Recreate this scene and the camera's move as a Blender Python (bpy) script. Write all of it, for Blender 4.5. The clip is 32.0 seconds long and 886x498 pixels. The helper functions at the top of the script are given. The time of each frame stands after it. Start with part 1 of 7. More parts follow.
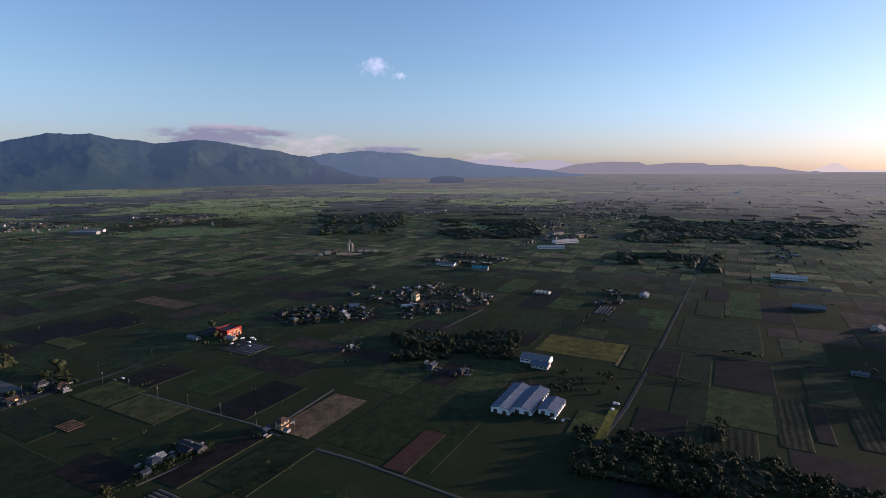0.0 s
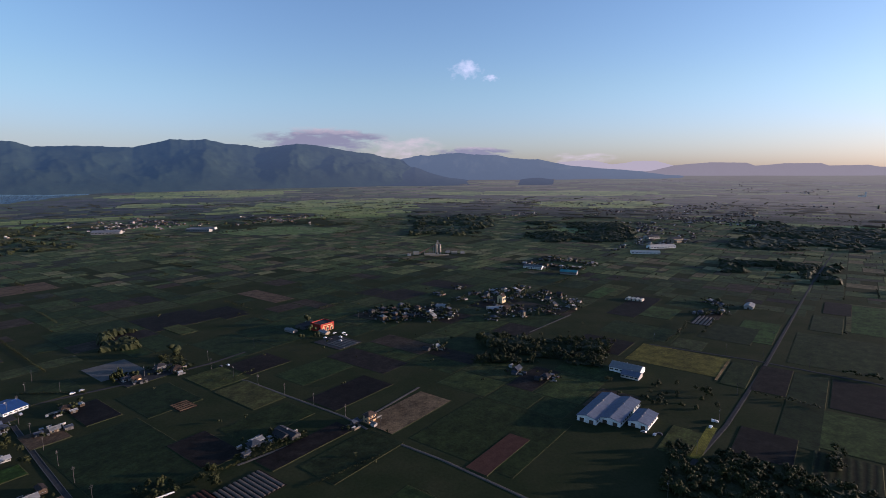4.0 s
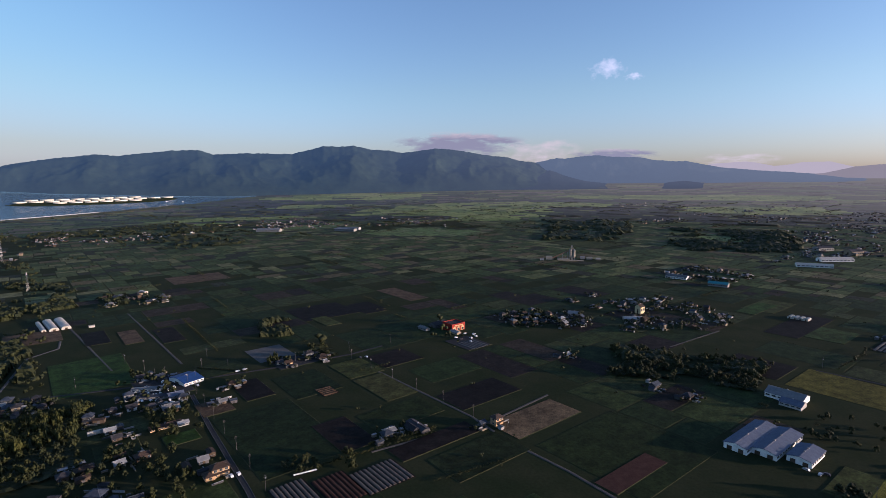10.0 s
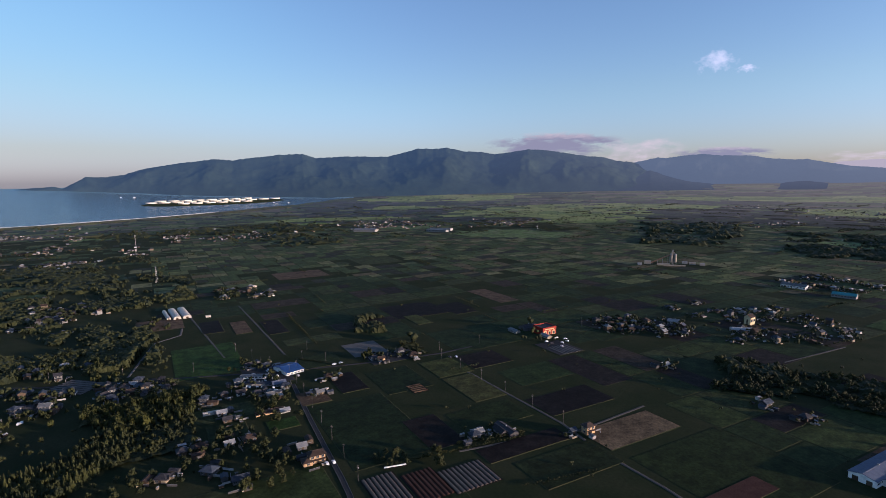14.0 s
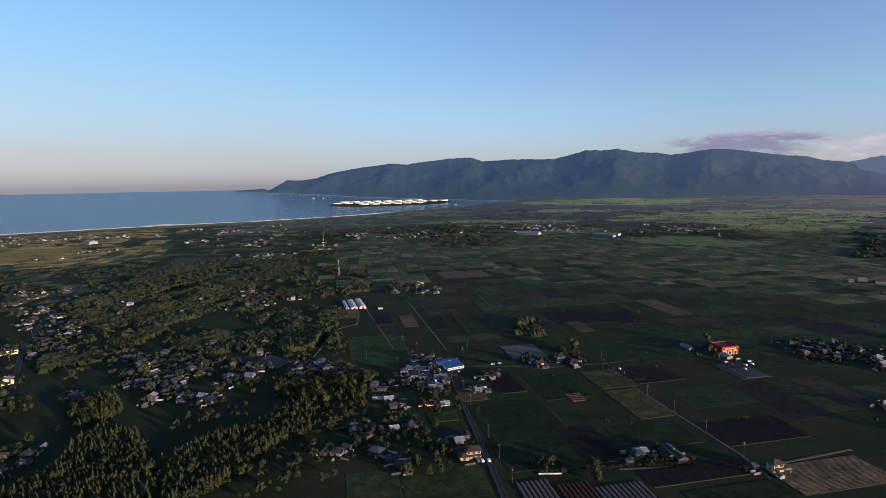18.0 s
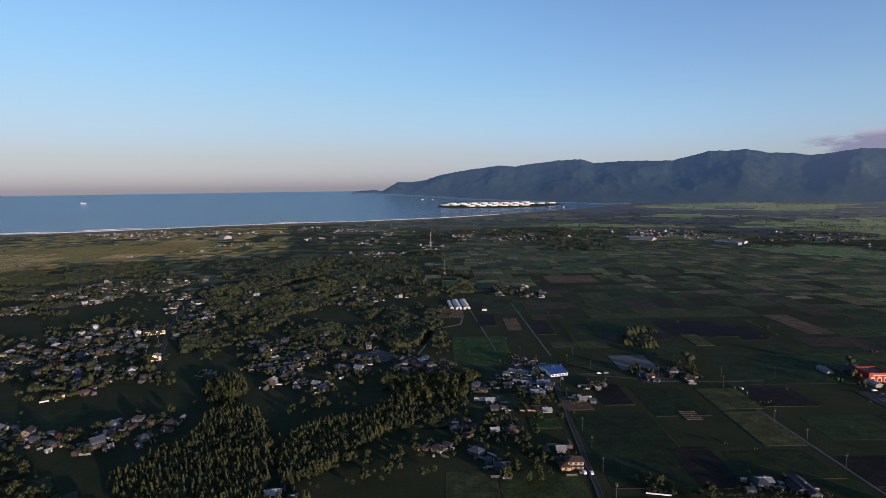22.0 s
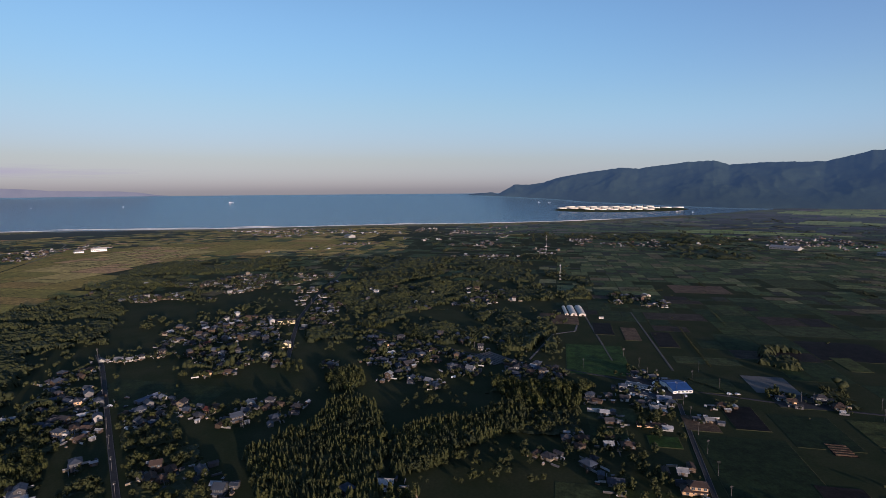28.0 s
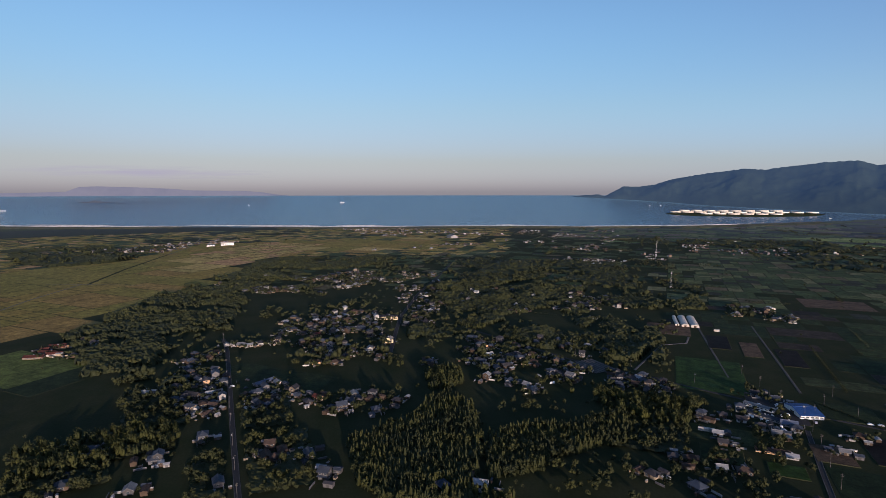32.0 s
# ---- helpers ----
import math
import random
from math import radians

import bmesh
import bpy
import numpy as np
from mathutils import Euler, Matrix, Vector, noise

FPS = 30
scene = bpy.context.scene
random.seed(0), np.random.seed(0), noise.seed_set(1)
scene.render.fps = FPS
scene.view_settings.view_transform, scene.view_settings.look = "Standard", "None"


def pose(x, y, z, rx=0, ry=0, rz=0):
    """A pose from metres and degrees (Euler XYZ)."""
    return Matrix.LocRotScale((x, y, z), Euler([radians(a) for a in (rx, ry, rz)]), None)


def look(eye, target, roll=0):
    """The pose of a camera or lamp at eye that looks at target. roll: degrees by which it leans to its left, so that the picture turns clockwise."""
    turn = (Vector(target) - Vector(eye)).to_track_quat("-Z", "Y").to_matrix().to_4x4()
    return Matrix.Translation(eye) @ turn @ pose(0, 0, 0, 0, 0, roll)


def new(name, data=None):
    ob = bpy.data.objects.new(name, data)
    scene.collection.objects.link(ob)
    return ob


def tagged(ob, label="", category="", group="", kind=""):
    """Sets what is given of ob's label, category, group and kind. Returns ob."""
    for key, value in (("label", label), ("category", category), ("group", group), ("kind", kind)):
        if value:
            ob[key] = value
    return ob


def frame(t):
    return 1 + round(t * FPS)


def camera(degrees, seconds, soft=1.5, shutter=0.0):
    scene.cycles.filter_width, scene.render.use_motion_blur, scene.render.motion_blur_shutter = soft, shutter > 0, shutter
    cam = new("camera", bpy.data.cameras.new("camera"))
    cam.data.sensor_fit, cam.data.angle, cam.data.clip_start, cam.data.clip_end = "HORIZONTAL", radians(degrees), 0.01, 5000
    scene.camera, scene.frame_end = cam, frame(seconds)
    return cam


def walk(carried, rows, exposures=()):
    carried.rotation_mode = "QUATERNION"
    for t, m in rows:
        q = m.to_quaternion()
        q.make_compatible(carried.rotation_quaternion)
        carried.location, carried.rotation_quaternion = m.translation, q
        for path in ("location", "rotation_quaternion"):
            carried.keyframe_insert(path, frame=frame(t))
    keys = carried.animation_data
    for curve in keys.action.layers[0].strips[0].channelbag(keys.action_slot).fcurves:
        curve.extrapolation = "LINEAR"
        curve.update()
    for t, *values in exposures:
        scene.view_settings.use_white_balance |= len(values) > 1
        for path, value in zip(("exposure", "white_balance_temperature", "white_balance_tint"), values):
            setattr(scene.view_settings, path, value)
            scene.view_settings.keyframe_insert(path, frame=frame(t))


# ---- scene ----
# ---- camera: hovers at one point and turns to its left ----
EYE_Z = 175.0
cam = camera(78.87, 32.0, soft=0.62)


def turned(tilt, lean, turn):
    return pose(0, 0, EYE_Z, 90 + tilt, lean, turn)


PATH = [
    (0, turned(-8.51, 0.11, -0.02)),
    (0.5, turned(-8.50, 0.15, 0.71)),
    (1, turned(-8.49, 0.17, 1.48)),
    (1.5, turned(-8.46, 0.19, 2.31)),
    (2, turned(-8.43, 0.21, 3.28)),
    (2.5, turned(-8.40, 0.24, 4.42)),
    (3, turned(-8.36, 0.25, 5.86)),
    (3.5, turned(-8.32, 0.27, 7.57)),
    (5.5, turned(-8.16, 0.36, 13.72)),
    (6, turned(-8.11, 0.42, 14.88)),
    (6.5, turned(-8.07, 0.47, 16.16)),
    (7, turned(-8.03, 0.51, 17.45)),
    (7.5, turned(-8.00, 0.52, 18.71)),
    (8, turned(-7.96, 0.52, 19.90)),
    (8.5, turned(-7.92, 0.52, 20.95)),
    (9, turned(-7.88, 0.52, 21.88)),
    (9.5, turned(-7.85, 0.52, 22.69)),
    (10, turned(-7.82, 0.53, 23.41)),
    (10.5, turned(-7.80, 0.53, 24.17)),
    (11, turned(-7.77, 0.56, 25.07)),
    (11.5, turned(-7.74, 0.60, 26.08)),
    (12, turned(-7.71, 0.67, 27.41)),
    (12.5, turned(-7.68, 0.74, 28.85)),
    (13, turned(-7.65, 0.80, 30.36)),
    (13.5, turned(-7.61, 0.85, 31.70)),
    (14, turned(-7.56, 0.88, 33.12)),
    (14.5, turned(-7.51, 0.90, 34.74)),
    (16.5, turned(-7.23, 0.97, 42.64)),
    (17, turned(-7.15, 0.98, 44.95)),
    (17.5, turned(-7.07, 0.98, 47.58)),
    (18, turned(-7.00, 0.96, 50.42)),
    (18.5, turned(-6.94, 0.91, 53.44)),
    (19, turned(-6.88, 0.86, 56.08)),
    (19.5, turned(-6.83, 0.82, 57.73)),
    (20, turned(-6.79, 0.79, 58.45)),
    (20.5, turned(-6.76, 0.77, 59.02)),
    (21, turned(-6.71, 0.75, 60.07)),
    (21.5, turned(-6.67, 0.72, 61.04)),
    (22, turned(-6.63, 0.68, 61.72)),
    (22.5, turned(-6.60, 0.64, 62.37)),
    (23, turned(-6.57, 0.60, 63.04)),
    (23.5, turned(-6.54, 0.57, 63.82)),
    (24, turned(-6.51, 0.55, 64.61)),
    (24.5, turned(-6.48, 0.53, 65.41)),
    (25, turned(-6.45, 0.50, 66.30)),
    (25.5, turned(-6.42, 0.47, 67.26)),
    (27.5, turned(-6.29, 0.42, 72.46)),
    (28, turned(-6.25, 0.41, 73.98)),
    (28.5, turned(-6.21, 0.39, 75.46)),
    (29, turned(-6.18, 0.35, 76.96)),
    (29.5, turned(-6.15, 0.30, 78.54)),
    (30, turned(-6.13, 0.24, 80.15)),
    (30.5, turned(-6.10, 0.19, 81.70)),
    (31, turned(-6.08, 0.14, 82.98)),
    (31.5, turned(-6.07, 0.09, 84.06)),
    (32, turned(-6.07, 0.03, 84.83)),
]
walk(cam, PATH, exposures=((0.0, 0.76, 6080.0, 32.0), (14.0, 0.80, 6080.0, 32.0), (32.0, 0.54, 6080.0, 32.0)))

# ---- sky and sun: low sun on the right of the first view ----
SUN_AZ, SUN_EL = 77.0, 6.0        # degrees clockwise from +y, degrees up
world = bpy.data.worlds.new("world")
scene.world = world
world.use_nodes = True
wn = world.node_tree
wn.nodes.clear()
sky = wn.nodes.new("ShaderNodeTexSky")
sky.sky_type = "NISHITA"
sky.sun_disc = False
sky.sun_elevation, sky.sun_rotation = radians(SUN_EL), radians(SUN_AZ)
sky.altitude, sky.air_density, sky.dust_density, sky.ozone_density = 100, 1.0, 0.7, 2.5
bg = wn.nodes.new("ShaderNodeBackground")
bg.inputs["Strength"].default_value = 0.15
wo = wn.nodes.new("ShaderNodeOutputWorld")
# evening haze greys the sky a little towards the horizon, all the way round
way = wn.nodes.new("ShaderNodeTexCoord")
axes = wn.nodes.new("ShaderNodeSeparateXYZ")
wn.links.new(way.outputs["Generated"], axes.inputs[0])
low = wn.nodes.new("ShaderNodeMapRange")
low.interpolation_type = "SMOOTHSTEP"
low.inputs[1].default_value, low.inputs[2].default_value, low.inputs[3].default_value, low.inputs[4].default_value = -0.02, 0.16, 1.0, 0.0
wn.links.new(axes.outputs["Z"], low.inputs[0])
tint = wn.nodes.new("ShaderNodeMix")
tint.data_type, tint.blend_type = "RGBA", "MULTIPLY"
wn.links.new(low.outputs[0], tint.inputs[0])
wn.links.new(sky.outputs[0], tint.inputs[6])
tint.inputs[7].default_value = (0.80, 0.91, 1.42, 1)


def sky_node(kind, a, b=None, operation=""):
    n = wn.nodes.new(kind)
    if operation:
        n.operation = operation
    for sock, v in zip(n.inputs, (a, b)):
        if v is None:
            continue
        if isinstance(v, bpy.types.NodeSocket):
            wn.links.new(v, sock)
        else:
            sock.default_value = v
    return n


def sky_range(src, lo, hi):
    n = sky_node("ShaderNodeMapRange", src)
    n.interpolation_type = "SMOOTHSTEP"
    n.inputs[1].default_value, n.inputs[2].default_value = lo, hi
    return n.outputs[0]


def sky_tint(fac, src, rgb):
    n = wn.nodes.new("ShaderNodeMix")
    n.data_type, n.blend_type = "RGBA", "MULTIPLY"
    wn.links.new(fac, n.inputs[0])
    wn.links.new(src, n.inputs[6])
    n.inputs[7].default_value = (*rgb, 1)
    return n.outputs[2]


# the sky is deepest at right angles to the sun, and a dusty mauve belt lies low opposite to it
sunward = sky_node("ShaderNodeVectorMath", way.outputs["Generated"], (math.sin(radians(SUN_AZ)), math.cos(radians(SUN_AZ)), 0.0), operation="DOT_PRODUCT").outputs["Value"]
square = sky_node("ShaderNodeMath", sunward, sunward, operation="MULTIPLY").outputs[0]
across = sky_node("ShaderNodeMath", 1.0, sky_range(square, 0.35, 0.98), operation="SUBTRACT").outputs[0]
away = sky_node("ShaderNodeMath", sky_range(sky_node("ShaderNodeMath", sunward, -1.0, operation="MULTIPLY").outputs[0], 0.35, 1.0), sky_range(sky_node("ShaderNodeMath", 0.3, axes.outputs["Z"], operation="SUBTRACT").outputs[0], 0.0, 0.3), operation="MULTIPLY").outputs[0]
belt = sky_range(sky_node("ShaderNodeMath", 0.06, axes.outputs["Z"], operation="SUBTRACT").outputs[0], 0.0, 0.06)
sky_col = sky_tint(sky_node("ShaderNodeMath", across, sky_range(axes.outputs["Z"], 0.03, 0.14), operation="MULTIPLY").outputs[0], tint.outputs[2], (1.01, 1.08, 1.09))
sky_col = sky_tint(away, sky_col, (0.78, 0.68, 0.60))
sky_col = sky_tint(belt, sky_col, (0.93, 1.0, 1.14))
sky_col = sky_tint(sky_node("ShaderNodeMath", belt, sky_range(sky_node("ShaderNodeMath", sunward, -1.0, operation="MULTIPLY").outputs[0], 0.2, 0.9), operation="MULTIPLY").outputs[0], sky_col, (1.08, 1.22, 1.50))
sky_col = sky_tint(sky_node("ShaderNodeMath", sky_range(sky_node("ShaderNodeMath", sunward, -1.0, operation="MULTIPLY").outputs[0], 0.3, 0.95), sky_range(axes.outputs["Z"], 0.06, 0.25), operation="MULTIPLY").outputs[0], sky_col, (0.92, 1.03, 0.93))
wn.links.new(sky_col, bg.inputs[0])
wn.links.new(bg.outputs[0], wo.inputs[0])
sun = new("sun", bpy.data.lights.new("sun", "SUN"))
sun.data.energy, sun.data.angle, sun.data.color = 4.6, radians(0.6), (1.0, 0.82, 0.58)
sd = Vector((math.sin(radians(SUN_AZ)) * math.cos(radians(SUN_EL)), math.cos(radians(SUN_AZ)) * math.cos(radians(SUN_EL)), math.sin(radians(SUN_EL))))
sun.matrix_world = look(sd * 3000, (0, 0, 0))
# ---- materials ----
def base_mat(name, rough=0.8, metal=0.0, spec=0.3):
    m = bpy.data.materials.new(name)
    m.use_nodes = True
    b = m.node_tree.nodes["Principled BSDF"]
    b.inputs["Roughness"].default_value = rough
    b.inputs["Metallic"].default_value = metal
    b.inputs["Specular IOR Level"].default_value = spec
    return m, m.node_tree, b


def node(nt, kind, **values):
    n = nt.nodes.new(kind)
    for key, value in values.items():
        n.inputs[key].default_value = value
    return n


def place(nt, turn=0.0):
    """World position, turned about z so that x runs along the field rows."""
    geo = nt.nodes.new("ShaderNodeNewGeometry")
    mp = nt.nodes.new("ShaderNodeMapping")
    mp.inputs["Rotation"].default_value = (0, 0, radians(-turn))
    nt.links.new(geo.outputs["Position"], mp.inputs["Vector"])
    return mp.outputs[0]


def mixed(nt, fac, a, b, blend="MIX"):
    n = nt.nodes.new("ShaderNodeMix")
    n.data_type, n.blend_type = "RGBA", blend
    for sock, v in ((n.inputs[0], fac), (n.inputs[6], a), (n.inputs[7], b)):
        if isinstance(v, bpy.types.NodeSocket):
            nt.links.new(v, sock)
        else:
            sock.default_value = v if not isinstance(v, tuple) else (*v[:3], 1)
    return n.outputs[2]


def ramp(nt, src, lo, hi):
    n = nt.nodes.new("ShaderNodeMapRange")
    n.inputs[1].default_value, n.inputs[2].default_value = lo, hi
    nt.links.new(src, n.inputs[0])
    return n.outputs[0]


def cloudy(nt, vec, scale, detail=4.0, rough=0.6):
    n = node(nt, "ShaderNodeTexNoise", Scale=scale, Detail=detail, Roughness=rough)
    nt.links.new(vec, n.inputs["Vector"])
    return n.outputs["Fac"]


def bumped(nt, b, height, strength=0.3, distance=0.2):
    n = nt.nodes.new("ShaderNodeBump")
    n.inputs["Strength"].default_value, n.inputs["Distance"].default_value = strength, distance
    nt.links.new(height, n.inputs["Height"])
    nt.links.new(n.outputs[0], b.inputs["Normal"])


def scaled(c, k):
    return tuple(min(1.0, v * k) for v in c)


def soil_mat(name, a, b_, scale=0.05, fine=0.8, rough=0.95, bump=0.25):
    """Uneven ground cover: two tones in broad stains with fine grain over them."""
    m, nt, b = base_mat(name, rough, 0, 0.05)
    p = place(nt)
    big, small = cloudy(nt, p, scale), cloudy(nt, p, fine, 6)
    col = mixed(nt, ramp(nt, big, 0.35, 0.65), a, b_)
    col = mixed(nt, ramp(nt, small, 0.3, 0.75), scaled_mix(nt, col, 0.65), col)
    nt.links.new(col, b.inputs["Base Color"])
    bumped(nt, b, small, bump, 0.3)
    return m


def scaled_mix(nt, col, k):
    return mixed(nt, 1.0, col, (k, k, k), "MULTIPLY")


def crop_mat(name, palette, rows=0.0, turn=62.0, rough=0.8, contrast=0.22):
    """Field cover: tone drawn per piece from the palette, broad stains, grain, and planted rows where rows (metres) is given."""
    m, nt, b = base_mat(name, rough, 0, 0.07)
    info, geo = nt.nodes.new("ShaderNodeObjectInfo"), nt.nodes.new("ShaderNodeNewGeometry")
    add = nt.nodes.new("ShaderNodeMath")
    add.operation = "ADD"
    nt.links.new(info.outputs["Random"], add.inputs[0])
    nt.links.new(geo.outputs["Random Per Island"], add.inputs[1])
    fr = nt.nodes.new("ShaderNodeMath")
    fr.operation = "FRACT"
    nt.links.new(add.outputs[0], fr.inputs[0])
    cr = nt.nodes.new("ShaderNodeValToRGB")
    cr.color_ramp.interpolation = "CONSTANT"
    els = cr.color_ramp.elements
    for i, c in enumerate(palette):
        e = els[i] if i < 2 else els.new(i / len(palette))
        e.position, e.color = i / len(palette), (*c, 1)
    nt.links.new(fr.outputs[0], cr.inputs[0])
    p = place(nt, turn)
    big, small = cloudy(nt, p, 0.022, 7, 0.7), cloudy(nt, p, 0.45, 7, 0.7)
    mid = cloudy(nt, p, 0.11, 5, 0.65)
    col = mixed(nt, ramp(nt, big, 0.3, 0.7), scaled_mix(nt, cr.outputs[0], 0.55), cr.outputs[0])
    col = mixed(nt, ramp(nt, mid, 0.35, 0.65), scaled_mix(nt, col, 0.55), scaled_mix(nt, col, 1.35))
    col = mixed(nt, ramp(nt, small, 0.35, 0.65), scaled_mix(nt, col, 0.55), scaled_mix(nt, col, 1.15))
    height = small
    if rows:
        w = node(nt, "ShaderNodeTexWave", Scale=0.314 / rows, Distortion=2.5, Detail=3.0)
        w.bands_direction = "Y"
        nt.links.new(p, w.inputs["Vector"])
        col = mixed(nt, ramp(nt, w.outputs["Fac"], 0.2, 0.8), scaled_mix(nt, col, 1 - contrast), col)
        height = w.outputs["Fac"]
    nt.links.new(col, b.inputs["Base Color"])
    bumped(nt, b, height, 0.3, 0.3)
    return m


def paint_mat(name, color, rough=0.6, metal=0.0, wear=0.75, ribs=0.0, vary=0.0):
    """Painted or sheet surface: streaks and dirt on the colour, ribs of the given width in metres, tone varied from thing to thing."""
    m, nt, b = base_mat(name, rough, metal, 0.12)
    tc = nt.nodes.new("ShaderNodeTexCoord")
    big, small = cloudy(nt, tc.outputs["Object"], 0.35, 5), cloudy(nt, tc.outputs["Object"], 3.0, 5)
    col = mixed(nt, ramp(nt, big, 0.35, 0.7), scaled(color, wear), color)
    col = mixed(nt, ramp(nt, small, 0.3, 0.6), scaled_mix(nt, col, 0.85), col)
    if vary:
        info = nt.nodes.new("ShaderNodeObjectInfo")
        k = nt.nodes.new("ShaderNodeMapRange")
        k.inputs[3].default_value, k.inputs[4].default_value = 1 - vary, 1 + vary
        isle = nt.nodes.new("ShaderNodeNewGeometry")
        both = nt.nodes.new("ShaderNodeMath")
        both.operation = "ADD"
        nt.links.new(info.outputs["Random"], both.inputs[0])
        nt.links.new(isle.outputs["Random Per Island"], both.inputs[1])
        wrap = nt.nodes.new("ShaderNodeMath")
        wrap.operation = "FRACT"
        nt.links.new(both.outputs[0], wrap.inputs[0])
        nt.links.new(wrap.outputs[0], k.inputs[0])
        col = mixed(nt, 1.0, col, k.outputs[0], "MULTIPLY")
    nt.links.new(col, b.inputs["Base Color"])
    if ribs:
        w = node(nt, "ShaderNodeTexWave", Scale=0.314 / ribs)
        w.bands_direction = "X"
        nt.links.new(tc.outputs["Object"], w.inputs["Vector"])
        bumped(nt, b, w.outputs["Fac"], 0.5, 0.08)
    else:
        bumped(nt, b, small, 0.15, 0.03)
    return m


def leaf_mat(name, tones, clumps=0.035):
    """Foliage: tone by clump and by tree, grain, and a little light through the leaves."""
    m, nt, b = base_mat(name, 0.8, 0, 0.2)
    geo = nt.nodes.new("ShaderNodeNewGeometry")
    p = place(nt)
    cr = nt.nodes.new("ShaderNodeValToRGB")
    els = cr.color_ramp.elements
    for i, c in enumerate(tones):
        e = els[i] if i < 2 else els.new(0.5)
        e.position, e.color = i / max(1, len(tones) - 1), (*c, 1)
    n = nt.nodes.new("ShaderNodeMath")
    n.operation = "ADD"
    k = nt.nodes.new("ShaderNodeMath")
    k.operation = "MULTIPLY_ADD"
    k.inputs[1].default_value, k.inputs[2].default_value = 0.45, -0.2
    nt.links.new(geo.outputs["Random Per Island"], k.inputs[0])
    nt.links.new(k.outputs[0], n.inputs[0])
    nt.links.new(ramp(nt, cloudy(nt, p, clumps, 5), 0.3, 0.7), n.inputs[1])
    nt.links.new(n.outputs[0], cr.inputs[0])
    fine = cloudy(nt, p, 1.2, 5)
    col = mixed(nt, ramp(nt, fine, 0.3, 0.7), scaled_mix(nt, cr.outputs[0], 0.6), cr.outputs[0])
    nt.links.new(col, b.inputs["Base Color"])
    bumped(nt, b, fine, 0.5, 0.4)
    return m


SCRUB = soil_mat("scrub", (0.022, 0.038, 0.013), (0.046, 0.046, 0.022), 0.08)
GRASS_DARK = soil_mat("dark_grass", (0.020, 0.029, 0.012), (0.034, 0.038, 0.018), 0.03, 0.5)
ASPHALT = soil_mat("asphalt", (0.038, 0.038, 0.041), (0.052, 0.051, 0.050), 0.3, 2.0, 0.9, 0.1)
CONCRETE = soil_mat("concrete", (0.078, 0.075, 0.069), (0.102, 0.096, 0.087), 0.2, 1.5, 0.85, 0.1)
KERB = soil_mat("kerb_concrete", (0.085, 0.083, 0.078), (0.13, 0.125, 0.115), 0.2, 1.5, 0.85, 0.1)
GRAVEL = soil_mat("gravel", (0.095, 0.095, 0.095), (0.134, 0.129, 0.123), 0.1, 1.5, 0.95, 0.2)
SAND = soil_mat("sand", (0.15, 0.13, 0.10), (0.20, 0.175, 0.135), 0.1)
CROP_GREEN = crop_mat("crop_green", ((0.017, 0.029, 0.010), (0.024, 0.036, 0.011), (0.020, 0.029, 0.011), (0.026, 0.038, 0.012)))
CROP_BRIGHT = crop_mat("crop_bright", ((0.031, 0.065, 0.014), (0.038, 0.072, 0.017), (0.042, 0.065, 0.018)))
CROP_OLIVE = crop_mat("crop_olive", ((0.060, 0.068, 0.020), (0.068, 0.068, 0.023), (0.056, 0.065, 0.022)))
TILLED = crop_mat("tilled_soil", ((0.015, 0.012, 0.011), (0.019, 0.014, 0.012), (0.014, 0.011, 0.010)))
STUBBLE = crop_mat("stubble", ((0.170, 0.118, 0.066), (0.182, 0.124, 0.070)), 1.1, contrast=0.15)
BROWN = crop_mat("brown_soil", ((0.120, 0.080, 0.050), (0.132, 0.086, 0.053)))
CROP_GOLD = crop_mat("crop_golden", ((0.125, 0.108, 0.022), (0.115, 0.104, 0.022)))
TAN = crop_mat("tan_soil", ((0.27, 0.17, 0.075), (0.25, 0.16, 0.07)))
ROWS = crop_mat("planted_rows", ((0.024, 0.033, 0.012), (0.029, 0.036, 0.014)), 4.5, contrast=0.6)
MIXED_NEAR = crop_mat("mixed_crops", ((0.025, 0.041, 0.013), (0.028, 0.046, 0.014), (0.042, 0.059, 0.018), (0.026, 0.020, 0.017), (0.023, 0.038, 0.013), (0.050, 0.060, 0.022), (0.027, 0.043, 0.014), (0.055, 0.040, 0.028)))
# varied crops, all paled against the near palette to stand in for haze
MIXED_HAZED = crop_mat("mixed_crops_hazed", ((0.060, 0.084, 0.029), (0.072, 0.098, 0.033), (0.135, 0.150, 0.056), (0.040, 0.042, 0.026), (0.046, 0.066, 0.026), (0.190, 0.185, 0.085), (0.056, 0.080, 0.029), (0.140, 0.112, 0.060), (0.064, 0.090, 0.031), (0.100, 0.122, 0.045)))
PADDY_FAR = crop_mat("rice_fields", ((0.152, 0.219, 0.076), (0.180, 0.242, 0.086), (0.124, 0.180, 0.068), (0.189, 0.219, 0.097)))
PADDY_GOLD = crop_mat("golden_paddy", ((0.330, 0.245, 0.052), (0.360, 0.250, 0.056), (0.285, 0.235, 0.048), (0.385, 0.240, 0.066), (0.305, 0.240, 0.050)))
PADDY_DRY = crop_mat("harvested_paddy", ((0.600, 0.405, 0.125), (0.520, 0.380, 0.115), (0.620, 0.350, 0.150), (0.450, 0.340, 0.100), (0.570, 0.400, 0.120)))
# lighter green with the evening sun on the paddy painted in
PADDY_LIT = crop_mat("paddy_lit_patch", ((0.120, 0.150, 0.034), (0.130, 0.155, 0.036)))
LEAF = leaf_mat("leaf_broad", ((0.016, 0.023, 0.010), (0.038, 0.043, 0.010)))
